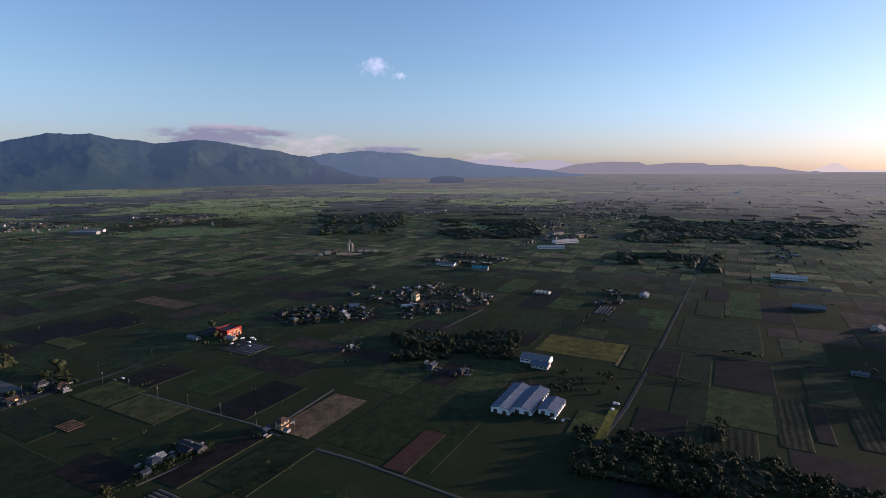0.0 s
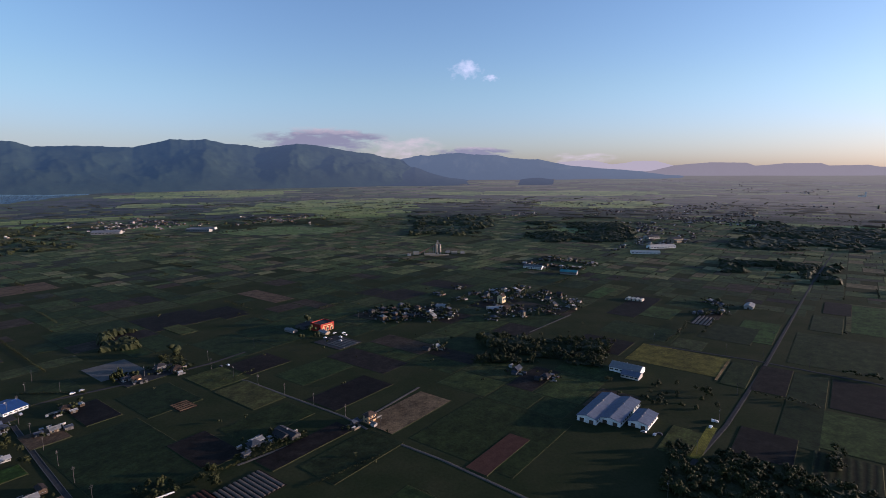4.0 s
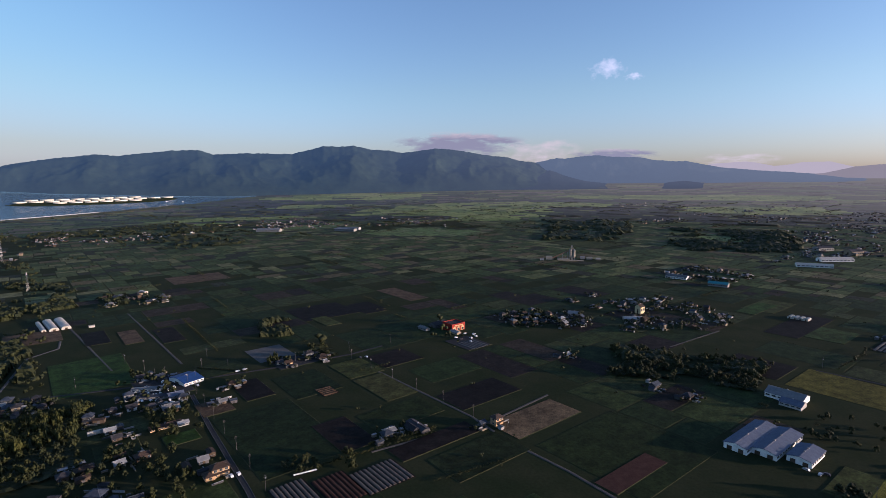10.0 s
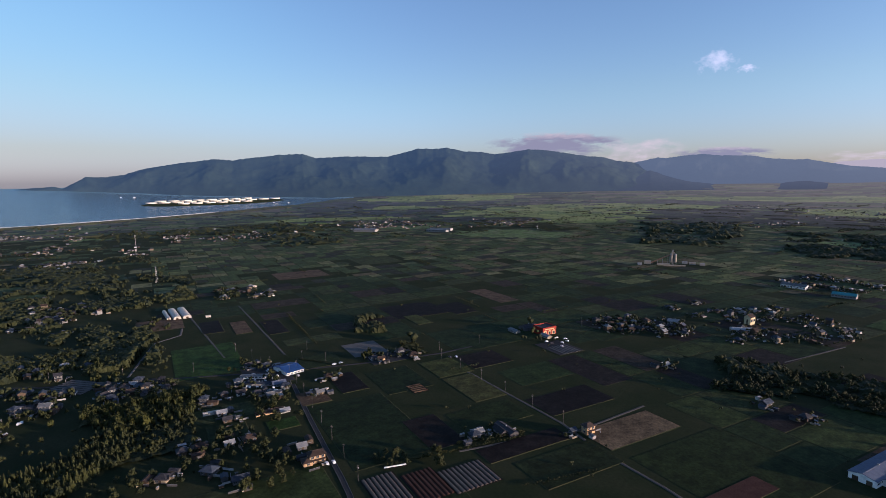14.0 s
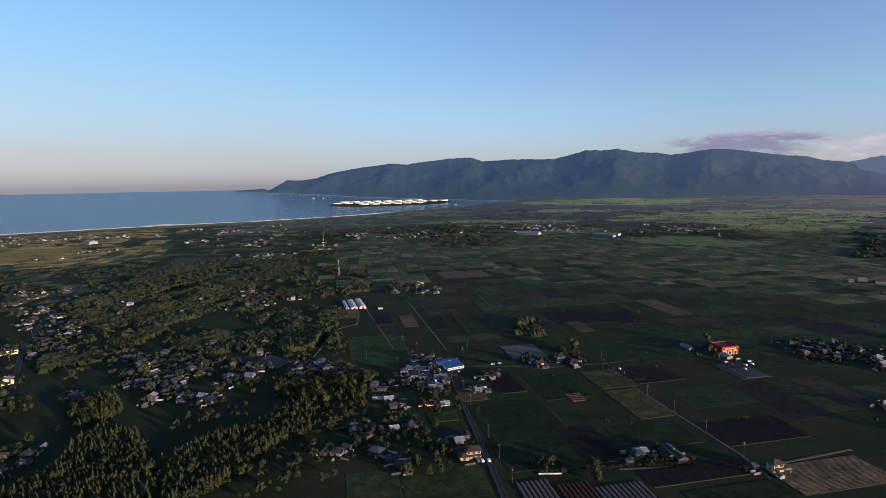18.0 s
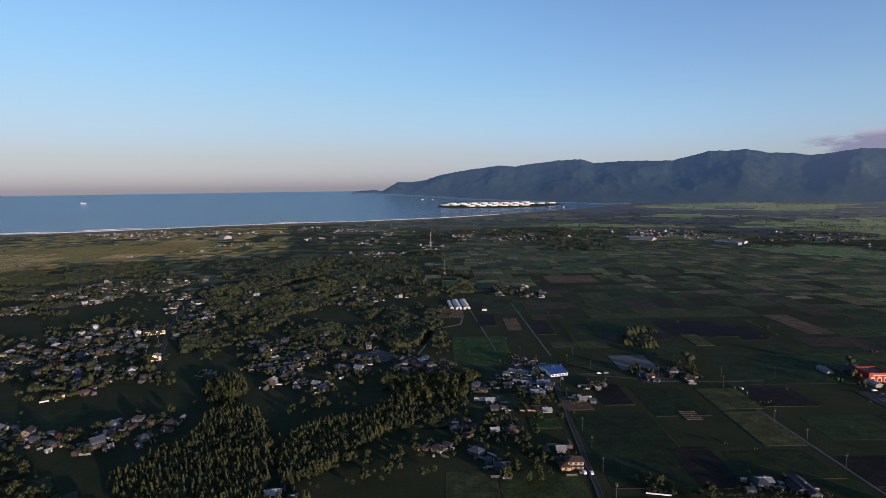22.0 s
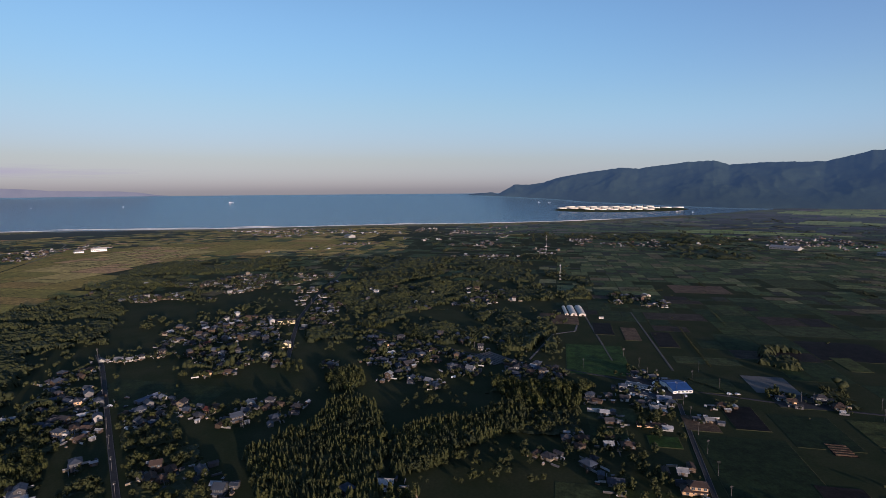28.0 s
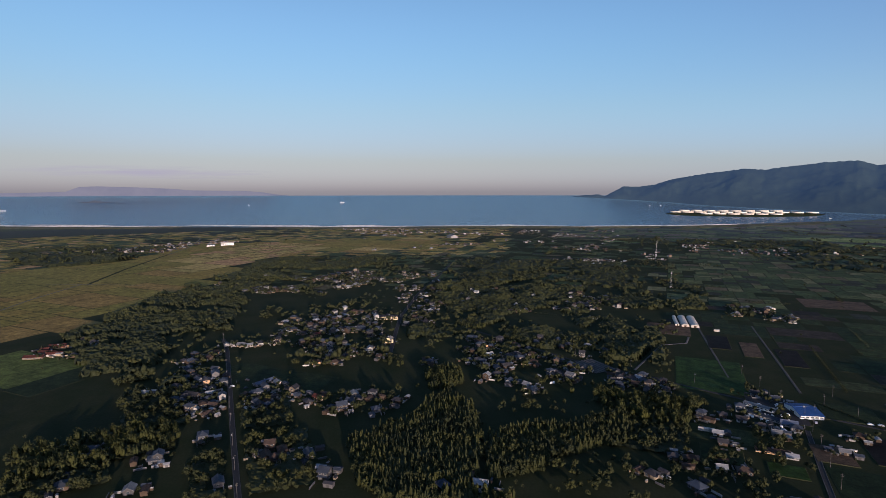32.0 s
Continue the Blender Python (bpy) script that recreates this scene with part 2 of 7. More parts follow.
NEEDLE = leaf_mat("leaf_conifer", ((0.016, 0.023, 0.010), (0.048, 0.053, 0.012)))
BAMBOO = leaf_mat("leaf_bamboo", ((0.020, 0.028, 0.009), (0.052, 0.056, 0.011)))
FARLEAF = leaf_mat("leaf_far", ((0.017, 0.024, 0.010), (0.037, 0.042, 0.012)))
CANOPY = leaf_mat("leaf_canopy", ((0.017, 0.024, 0.010), (0.038, 0.043, 0.012)), 0.05)
# paled well beyond the other foliage to stand in for haze and low sun
PINE = leaf_mat("leaf_pine_hazed", ((0.062, 0.068, 0.036), (0.105, 0.100, 0.046)), 0.02)
RUST = leaf_mat("leaf_rust", ((0.060, 0.040, 0.018), (0.090, 0.055, 0.022)))
BARK = soil_mat("bark", (0.09, 0.07, 0.05), (0.14, 0.11, 0.085), 0.6, 4.0)
WALLS = [paint_mat("wall_cream", (0.22, 0.18, 0.13), 0.8, vary=0.4), paint_mat("wall_white", (0.34, 0.33, 0.315), 0.8, vary=0.5),
         paint_mat("wall_brown", (0.075, 0.055, 0.04), 0.85, vary=0.3), paint_mat("wall_grey", (0.095, 0.095, 0.098), 0.8, vary=0.4),
         paint_mat("wall_tan", (0.56, 0.36, 0.20), 0.8, vary=0.15)]
ROOFS = [paint_mat("tile_grey", (0.042, 0.042, 0.048), 0.75, ribs=0.3, vary=0.3), paint_mat("tile_brown", (0.056, 0.040, 0.033), 0.75, ribs=0.3, vary=0.3),
         paint_mat("tile_blue_grey", (0.045, 0.057, 0.078), 0.7, ribs=0.3, vary=0.25), paint_mat("tin_pale", (0.22, 0.23, 0.24), 0.6, ribs=0.4, vary=0.5),
         paint_mat("tile_red", (0.095, 0.032, 0.024), 0.7, ribs=0.3, vary=0.2)]
ROOF_BLUE = paint_mat("tin_blue", (0.020, 0.066, 0.20), 0.5, ribs=0.5)
ROOF_TEAL = paint_mat("tin_teal", (0.03, 0.24, 0.26), 0.45, ribs=0.5)
FILM = paint_mat("row_film", (0.105, 0.088, 0.076), 0.7)
RED_SOIL = soil_mat("red_soil", (0.060, 0.030, 0.024), (0.082, 0.042, 0.032), 0.2, 1.5)
ROOF_STEEL = paint_mat("tin_blue_grey", (0.105, 0.130, 0.185), 0.7, ribs=0.5)
CREAM_PAINT = paint_mat("cream_paint", (0.62, 0.50, 0.30), 0.7)
RED_PAINT = paint_mat("red_paint", (0.31, 0.030, 0.018), 0.55)
TANK_PAINT = paint_mat("tank_paint", (0.80, 0.75, 0.63), 0.6)
WHITE_PAINT = paint_mat("white_paint", (0.80, 0.80, 0.78), 0.6)
SILO_PAINT = paint_mat("silo_paint", (0.30, 0.27, 0.225), 0.6)
VINYL = paint_mat("vinyl_film", (0.50, 0.46, 0.40), 0.5)
STEEL = paint_mat("galvanised_steel", (0.28, 0.285, 0.29), 0.5, 0.3)
POLE = paint_mat("pole_concrete", (0.089, 0.087, 0.083), 0.85)
DARK = paint_mat("dark_rubber", (0.02, 0.02, 0.02), 0.8)
RUSTY = paint_mat("rusty_steel", (0.24, 0.14, 0.10), 0.8)
CARS = [paint_mat("car_white", (0.8, 0.8, 0.8), 0.3), paint_mat("car_silver", (0.5, 0.5, 0.52), 0.3, 0.4), paint_mat("car_dark", (0.04, 0.04, 0.05), 0.3)]
GLASS, gnt, gb = base_mat("window_glass", 0.08, 0.0, 0.5)
gb.inputs["Base Color"].default_value = (0.03, 0.04, 0.05, 1)

WATER, nt, b = base_mat("sea_water", 0.22, 0.0, 0.5)
p = place(nt)
b.inputs["Base Color"].default_value = (0.068, 0.125, 0.172, 1)
bumped(nt, b, cloudy(nt, p, 0.06, 8, 0.7), 1.0, 9.0)
FOAM = soil_mat("surf_foam", (0.34, 0.36, 0.38), (0.55, 0.57, 0.58), 0.05)


def painted_haze(nt, b, cool, warm, near, far, most):
    """Haze painted as emission on land kilometres away: it thickens with distance and is warmer towards the sun."""
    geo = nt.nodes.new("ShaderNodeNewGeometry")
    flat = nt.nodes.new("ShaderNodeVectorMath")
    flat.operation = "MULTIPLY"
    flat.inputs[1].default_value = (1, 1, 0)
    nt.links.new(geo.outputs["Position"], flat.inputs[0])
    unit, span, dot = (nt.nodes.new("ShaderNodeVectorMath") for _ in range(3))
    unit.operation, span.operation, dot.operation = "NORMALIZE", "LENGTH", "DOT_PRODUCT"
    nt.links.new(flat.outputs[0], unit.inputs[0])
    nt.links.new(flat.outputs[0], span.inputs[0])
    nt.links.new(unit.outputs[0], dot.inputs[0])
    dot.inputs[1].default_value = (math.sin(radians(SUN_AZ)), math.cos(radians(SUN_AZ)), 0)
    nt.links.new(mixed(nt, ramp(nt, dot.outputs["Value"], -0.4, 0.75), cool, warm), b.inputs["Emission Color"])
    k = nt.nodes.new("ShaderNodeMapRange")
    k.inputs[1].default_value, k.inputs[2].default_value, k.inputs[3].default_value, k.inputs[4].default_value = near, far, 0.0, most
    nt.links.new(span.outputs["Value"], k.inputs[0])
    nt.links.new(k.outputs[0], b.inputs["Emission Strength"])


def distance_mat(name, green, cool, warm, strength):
    """Far land seen through kilometres of air: its own green, and the air's haze painted on as glow."""
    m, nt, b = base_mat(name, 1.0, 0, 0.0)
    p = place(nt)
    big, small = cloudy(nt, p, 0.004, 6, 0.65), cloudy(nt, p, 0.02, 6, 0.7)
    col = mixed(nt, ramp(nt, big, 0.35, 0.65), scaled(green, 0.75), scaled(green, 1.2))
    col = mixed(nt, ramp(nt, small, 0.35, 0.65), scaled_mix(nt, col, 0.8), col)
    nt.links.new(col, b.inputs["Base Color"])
    painted_haze(nt, b, cool, warm, 2500, 4700, strength)
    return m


# own green, then the painted haze glow away from and towards the sun
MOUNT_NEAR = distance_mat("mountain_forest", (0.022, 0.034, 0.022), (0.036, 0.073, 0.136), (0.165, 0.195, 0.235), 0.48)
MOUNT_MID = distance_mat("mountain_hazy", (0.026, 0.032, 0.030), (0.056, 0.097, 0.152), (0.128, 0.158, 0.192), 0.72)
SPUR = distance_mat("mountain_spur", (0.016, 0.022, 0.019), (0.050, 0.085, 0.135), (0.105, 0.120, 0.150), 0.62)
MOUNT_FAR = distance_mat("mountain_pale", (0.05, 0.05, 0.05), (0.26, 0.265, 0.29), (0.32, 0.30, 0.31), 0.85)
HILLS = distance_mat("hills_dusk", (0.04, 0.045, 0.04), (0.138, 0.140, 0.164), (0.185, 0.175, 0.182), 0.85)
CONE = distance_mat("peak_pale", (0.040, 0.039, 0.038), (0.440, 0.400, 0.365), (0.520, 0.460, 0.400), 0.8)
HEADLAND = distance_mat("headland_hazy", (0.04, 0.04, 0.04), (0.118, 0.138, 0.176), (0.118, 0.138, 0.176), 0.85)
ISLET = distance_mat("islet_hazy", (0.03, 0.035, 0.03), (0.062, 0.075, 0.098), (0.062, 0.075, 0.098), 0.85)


def cloud_mat(name, color, glow, seed, scale, thin=0.66, thick=1.05, lit=None):
    """Thin cloud: its body shows where the noise is dense, and fades out towards the rim."""
    m = bpy.data.materials.new(name)
    m.use_nodes = True
    nt = m.node_tree
    b = nt.nodes["Principled BSDF"]
    # black base: all light on the cloud is painted as emission
    b.inputs["Base Color"].default_value = (0.0, 0.0, 0.0, 1)
    b.inputs["Roughness"].default_value = 1.0
    b.inputs["Specular IOR Level"].default_value = 0.0
    tc = nt.nodes.new("ShaderNodeTexCoord")
    mp = nt.nodes.new("ShaderNodeMapping")
    mp.inputs["Location"].default_value, mp.inputs["Scale"].default_value = (seed, seed * 1.7, 0), (1.0, 0.0, 0.8)
    nt.links.new(tc.outputs["Generated"], mp.inputs[0])
    n1 = cloudy(nt, mp.outputs[0], scale, 7, 0.62)
    g = nt.nodes.new("ShaderNodeTexGradient")
    g.gradient_type = "SPHERICAL"
    mc = nt.nodes.new("ShaderNodeMapping")
    mc.inputs["Location"].default_value, mc.inputs["Scale"].default_value = (-1.0, 0.0, -1.0), (2.0, 0.0, 2.0)
    nt.links.new(tc.outputs["Generated"], mc.inputs[0])
    nt.links.new(mc.outputs[0], g.inputs[0])
    mul = nt.nodes.new("ShaderNodeMath")
    mul.operation = "MULTIPLY_ADD"
    mul.inputs[1].default_value = 0.5
    nt.links.new(g.outputs["Fac"], mul.inputs[0])
    puff = nt.nodes.new("ShaderNodeMath")
    puff.operation = "MULTIPLY"
    puff.inputs[1].default_value = 0.65
    nt.links.new(ramp(nt, n1, 0.32, 0.68), puff.inputs[0])
    nt.links.new(puff.outputs[0], mul.inputs[2])
    cut = nt.nodes.new("ShaderNodeMath")
    cut.operation = "MULTIPLY"
    nt.links.new(ramp(nt, mul.outputs[0], thin, thick), cut.inputs[0])
    nt.links.new(ramp(nt, g.outputs["Fac"], 0.0, 0.3), cut.inputs[1])
    nt.links.new(cut.outputs[0], b.inputs["Alpha"])
    # upper puffs turn to the lit colour, sunlight painted into the glow
    up_ = nt.nodes.new("ShaderNodeSeparateXYZ")
    nt.links.new(tc.outputs["Generated"], up_.inputs[0])
    top = nt.nodes.new("ShaderNodeMath")
    top.operation = "MULTIPLY_ADD"
    top.inputs[1].default_value = 0.8
    nt.links.new(n1, top.inputs[0])
    nt.links.new(up_.outputs["Z"], top.inputs[2])
    nt.links.new(mixed(nt, ramp(nt, top.outputs[0], 1.12, 1.4), color, lit or color), b.inputs["Emission Color"])
    b.inputs["Emission Strength"].default_value = glow
    return m


CLOUD_WHITE = cloud_mat("cloud_white", (0.60, 0.66, 0.78), 0.75, 3.4, 2.6, 0.48, 1.15)
CLOUD_GREY = cloud_mat("cloud_grey", (0.175, 0.19, 0.235), 0.9, 7.7, 4.5, 0.30, 0.62, (0.37, 0.355, 0.36))
CLOUD_FAINT = cloud_mat("cloud_faint", (0.30, 0.30, 0.34), 0.9, 5.1, 4.0, 0.35, 1.35)
CLOUD_PINK = cloud_mat("cloud_pink", (0.45, 0.435, 0.43), 0.8, 12.3, 4.5, 0.38, 1.0)


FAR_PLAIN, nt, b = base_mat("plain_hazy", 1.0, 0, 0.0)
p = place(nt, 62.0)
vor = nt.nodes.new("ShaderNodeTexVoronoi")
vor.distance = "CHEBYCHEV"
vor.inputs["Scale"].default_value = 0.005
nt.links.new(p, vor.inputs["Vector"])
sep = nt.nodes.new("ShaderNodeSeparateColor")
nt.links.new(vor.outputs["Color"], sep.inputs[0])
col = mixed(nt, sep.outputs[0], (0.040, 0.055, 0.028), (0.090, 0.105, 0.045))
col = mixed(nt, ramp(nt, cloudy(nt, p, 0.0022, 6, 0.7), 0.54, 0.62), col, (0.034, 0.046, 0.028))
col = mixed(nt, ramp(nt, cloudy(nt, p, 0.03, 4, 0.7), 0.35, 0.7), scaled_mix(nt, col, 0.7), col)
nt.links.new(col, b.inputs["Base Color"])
# emission colours of the painted haze: cool away from the sun, pale towards it
HAZE_GLOW = ((0.072, 0.094, 0.124), (0.355, 0.335, 0.312))
painted_haze(nt, b, *HAZE_GLOW, 1900, 4700, 0.36)


# paints the haze glow over a far material, from 1.9 km outwards
def haze_over(mat, most):
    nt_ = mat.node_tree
    painted_haze(nt_, nt_.nodes["Principled BSDF"], *HAZE_GLOW, 1900, 4700, most)
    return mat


# the far part of the ground sheet glows with painted haze too
haze_over(GRASS_DARK, 0.33)
FAR_GREEN = haze_over(crop_mat("far_rice_fields", ((0.230, 0.290, 0.072), (0.290, 0.330, 0.090), (0.170, 0.230, 0.064), (0.310, 0.330, 0.110))), 0.30)
FAR_MIXED = haze_over(crop_mat("far_mixed_crops", ((0.065, 0.095, 0.034), (0.090, 0.125, 0.040), (0.160, 0.175, 0.060), (0.045, 0.045, 0.036), (0.040, 0.060, 0.030), (0.140, 0.115, 0.080))), 0.33)
FAR_DARK = haze_over(crop_mat("far_town_ground", ((0.030, 0.036, 0.030), (0.040, 0.042, 0.038), (0.024, 0.032, 0.022), (0.070, 0.068, 0.064), (0.050, 0.062, 0.036))), 0.36)
BACKLEAF = haze_over(leaf_mat("leaf_backdrop", ((0.012, 0.018, 0.010), (0.028, 0.035, 0.016))), 0.30)
YELLOW = crop_mat("yellow_grass", ((0.22, 0.19, 0.035), (0.20, 0.18, 0.03)), 0.9)
STRAW_BANK = soil_mat("straw_bank", (0.115, 0.100, 0.036), (0.085, 0.080, 0.030), 0.04, 0.5)
BANK = soil_mat("dry_grass_bank", (0.052, 0.052, 0.027), (0.034, 0.042, 0.019), 0.04, 0.5)


# ---- helpers of the scene ----
def mesh_of(name, verts, faces, mats, smooth=False, index=None):
    me = bpy.data.meshes.new(name)
    me.from_pydata([tuple(v) for v in verts], [], [tuple(f) for f in faces])
    for m in (mats if isinstance(mats, (list, tuple)) else [mats]):
        me.materials.append(m)
    if index is not None:
        me.polygons.foreach_set("material_index", np.array(index, dtype=np.int32))
    if smooth:
        me.polygons.foreach_set("use_smooth", np.ones(len(me.polygons), dtype=bool))
    me.update()
    return me


def part(name, me, parent, m=None, label=""):
    """One mesh object under a thing or under a part."""
    ob = new(name, me)
    ob.parent = parent
    if m is not None:
        ob.matrix_basis = m
    return tagged(ob, label) if label else ob


def box(x0, x1, y0, y1, z0, z1):
    v = [(x, y, z) for z in (z0, z1) for y in (y0, y1) for x in (x0, x1)]
    f = [(0, 2, 3, 1), (4, 5, 7, 6), (0, 1, 5, 4), (2, 6, 7, 3), (0, 4, 6, 2), (1, 3, 7, 5)]
    return v, f


def joined(*pieces):
    verts, faces = [], []
    for v, f in pieces:
        k = len(verts)
        verts += list(v)
        faces += [tuple(i + k for i in q) for q in f]
    return verts, faces


def tube(x, y, z0, z1, r0, r1, n=8, cap=True):
    v = [(x + r * math.cos(2 * math.pi * i / n), y + r * math.sin(2 * math.pi * i / n), z) for z, r in ((z0, r0), (z1, r1)) for i in range(n)]
    f = [(i, (i + 1) % n, n + (i + 1) % n, n + i) for i in range(n)]
    if cap:
        f += [tuple(range(n, 2 * n)), tuple(range(n - 1, -1, -1))]
    return v, f


def rise(r):
    """The land and sea lie flat to three kilometres and lift gently to the horizon beyond."""
    return np.where(r < 3000, 0.0, 144.5 * (np.maximum(r - 3000, 0) / 1850) ** 2)


def polar(az, r):
    """Plan position of a bearing (degrees to the left of +y) and a distance."""
    return -r * math.sin(radians(az)), r * math.cos(radians(az))


COAST_Y = np.array([-5000, -1906, -1135, -274, 584, 968, 1397, 2078, 2503, 2860, 2960, 3150, 5000])
COAST_X = np.array([-3400, -2813, -2841, -2715, -2721, -2640, -2645, -2715, -2735, -2735, -2640, -3063, -7000])


def shore(x, y):
    """Metres out to sea from the waterline, below zero on land."""
    return np.interp(y, COAST_Y, COAST_X) - x


# ---- ground, sea, distance ----
NA, NR = 720, 130
ra = np.concatenate([[0.0], np.geomspace(60, 4850, NR)])
rad, ang = np.meshgrid(ra, np.radians(np.arange(NA) * 360.0 / NA), indexing="ij")
gx, gy = -rad * np.sin(ang), rad * np.cos(ang)
sea_d = shore(gx, gy)
gz = rise(rad) - 7.0 * np.clip((sea_d + 25) / 60, 0, 1)
quads = [(i * NA + j, i * NA + (j + 1) % NA, (i + 1) * NA + (j + 1) % NA, (i + 1) * NA + j) for i in range(NR) for j in range(NA)]
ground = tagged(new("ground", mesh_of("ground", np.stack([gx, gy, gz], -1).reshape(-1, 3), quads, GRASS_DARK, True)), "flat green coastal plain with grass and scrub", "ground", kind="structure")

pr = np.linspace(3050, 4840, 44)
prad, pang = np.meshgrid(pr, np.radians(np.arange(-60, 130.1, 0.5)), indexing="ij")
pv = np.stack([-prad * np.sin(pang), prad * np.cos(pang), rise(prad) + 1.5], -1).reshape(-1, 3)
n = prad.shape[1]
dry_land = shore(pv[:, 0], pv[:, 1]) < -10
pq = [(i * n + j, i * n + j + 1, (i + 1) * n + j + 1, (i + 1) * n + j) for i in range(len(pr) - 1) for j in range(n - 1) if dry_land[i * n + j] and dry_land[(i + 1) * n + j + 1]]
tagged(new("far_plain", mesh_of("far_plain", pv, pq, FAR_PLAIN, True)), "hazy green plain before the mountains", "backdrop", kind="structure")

sa = np.radians(np.arange(20, 160.1, 0.5))
sr = np.concatenate([np.linspace(1900, 4850, 60)])
srad, sang = np.meshgrid(sr, sa, indexing="ij")
wv = np.stack([-srad * np.sin(sang), srad * np.cos(sang), rise(srad) - 2.2], -1).reshape(-1, 3)
n = len(sa)
keep = shore(wv[:, 0], wv[:, 1]) > -220
wq = [(i * n + j, i * n + j + 1, (i + 1) * n + j + 1, (i + 1) * n + j) for i in range(len(sr) - 1) for j in range(n - 1) if keep[i * n + j] or keep[(i + 1) * n + j + 1]]
tagged(new("water", mesh_of("water", wv, wq, WATER, True)), "calm blue sea of a wide bay", "sea", kind="structure")


def shore_strip(name, y0, y1, out0, out1, lift, mat, label, category, wobble=6.0, ends=0.0, crest=0.0):
    ys = np.arange(y0, y1 + 1, 15.0)
    v, f = [], []
    for i, y in enumerate(ys):
        x = float(np.interp(y, COAST_Y, COAST_X))
        taper = min(1.0, (i + 0.2) / 6, (len(ys) - 0.8 - i) / 6) if ends else 1.0
        w = wobble * noise.noise((y * 0.012, out0, 0)) + 0.5 * wobble * noise.noise((y * 0.05, out1, 3))
        mid, half = (out0 + out1) / 2 + w, (out1 - out0) / 2 * taper
        for o, up_ in ((mid - half, 0.0), (mid - half * 0.75, crest * taper), (mid + half, 0.0)):
            px_, py_ = x - o, y
            v.append((px_, py_, float(rise(np.hypot(px_, py_))) + lift + up_))
        if i:
            k = 3 * i
            f += [(k - 3, k - 2, k + 1, k), (k - 2, k - 1, k + 2, k + 1)]
    return tagged(new(name, mesh_of(name, v, f, mat)), label, category, kind="structure")


shore_strip("beach", -2700, 2300, -34, 6, 0.25, SAND, "narrow pale sand beach along the bay", "beach")
for y0, y1, o, w in ((-2625, -1025, 34, 42), (-1125, -375, 105, 54), (-800, -412, 51, 64), (-525, 175, 37, 45), (-312, -38, 128, 35), (75, 525, 44, 54), (412, 950, 34, 42), (525, 700, 99, 42), (900, 1438, 29, 35), (1350, 1875, 26, 26), (-1875, -1438, 94, 45)):
    shore_strip("breaking_wave", y0, y1, o, o + w, -1.7, FOAM, "white surf of a wave breaking on the beach", "surf", 10.0, 1.0, 3.0)


def range_mesh(name, az, el, r0, r1, foot_az, foot_el, mat, label, rough=1.0, steps=28, da=0.12):
    """A mountain range: its crest follows bearing and height angle, its slopes fall to the foot with spurs and valleys."""
    a = np.arange(az[0], az[-1] + da / 2, da)
    crest = np.interp(a, az, el)
    feet = np.minimum(np.interp(a, foot_az, foot_el), crest - 0.03)
    reach = np.linspace(2500, 4700, 2000)
    sight = (rise(reach) - EYE_Z) / reach
    foot_r = np.interp(np.tan(np.radians(feet)), sight, reach)        # where the foot meets the plain
    v, f = [], []
    for i in range(steps + 1):
        t = i / steps
        for j, aa in enumerate(a):
            r = (foot_r[j] if r0 is None else r0) * (1 - t) + r1 * t
            x, y = polar(aa, r)
            top = EYE_Z + r1 * math.tan(radians(crest[j])) + rough * t ** 6 * (4.0 * noise.noise((aa * 3.0, 1.7, 0)) + 2.5 * noise.noise((aa * 11.0, 5.7, 0)))
            low = EYE_Z + r * math.tan(radians(feet[j]))
            rel = noise.ridged_multi_fractal((x * 0.0017, y * 0.0017, 0.3), 0.95, 2.1, 5, 1.0, 2.0) - 1.0
            rel2 = noise.ridged_multi_fractal((x * 0.007, y * 0.007, 4.3), 0.9, 2.1, 5, 1.0, 2.0) - 1.0
            fine = noise.fractal((x * 0.02, y * 0.02, 2.0), 0.9, 2.0, 4)
            z = low + (top - low) * t ** 0.8 + rough * (44 * rel + 3 * rel2 + 2.0 * fine) * math.sin(math.pi * t) ** 0.8 * min(1.0, (top - low) / 170)
            v.append((x, y, z))
    m = len(a)
    f = [(i * m + j, i * m + j + 1, (i + 1) * m + j + 1, (i + 1) * m + j) for i in range(steps) for j in range(m - 1)]
    return tagged(new(name, mesh_of(name, v, f, mat, True)), label, "mountains", kind="structure")


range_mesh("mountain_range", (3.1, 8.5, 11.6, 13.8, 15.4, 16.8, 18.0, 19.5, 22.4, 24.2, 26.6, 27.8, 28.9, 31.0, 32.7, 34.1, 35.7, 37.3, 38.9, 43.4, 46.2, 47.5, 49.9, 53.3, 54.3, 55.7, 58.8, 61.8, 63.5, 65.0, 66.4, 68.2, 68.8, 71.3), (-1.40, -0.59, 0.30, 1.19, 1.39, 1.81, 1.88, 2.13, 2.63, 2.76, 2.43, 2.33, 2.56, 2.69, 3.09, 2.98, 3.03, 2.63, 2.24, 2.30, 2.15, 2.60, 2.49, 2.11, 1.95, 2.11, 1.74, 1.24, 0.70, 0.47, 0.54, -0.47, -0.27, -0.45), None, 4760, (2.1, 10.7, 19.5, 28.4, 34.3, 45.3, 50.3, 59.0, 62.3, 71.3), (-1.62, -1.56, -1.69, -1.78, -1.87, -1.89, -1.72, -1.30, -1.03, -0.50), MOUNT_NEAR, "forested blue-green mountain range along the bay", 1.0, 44)
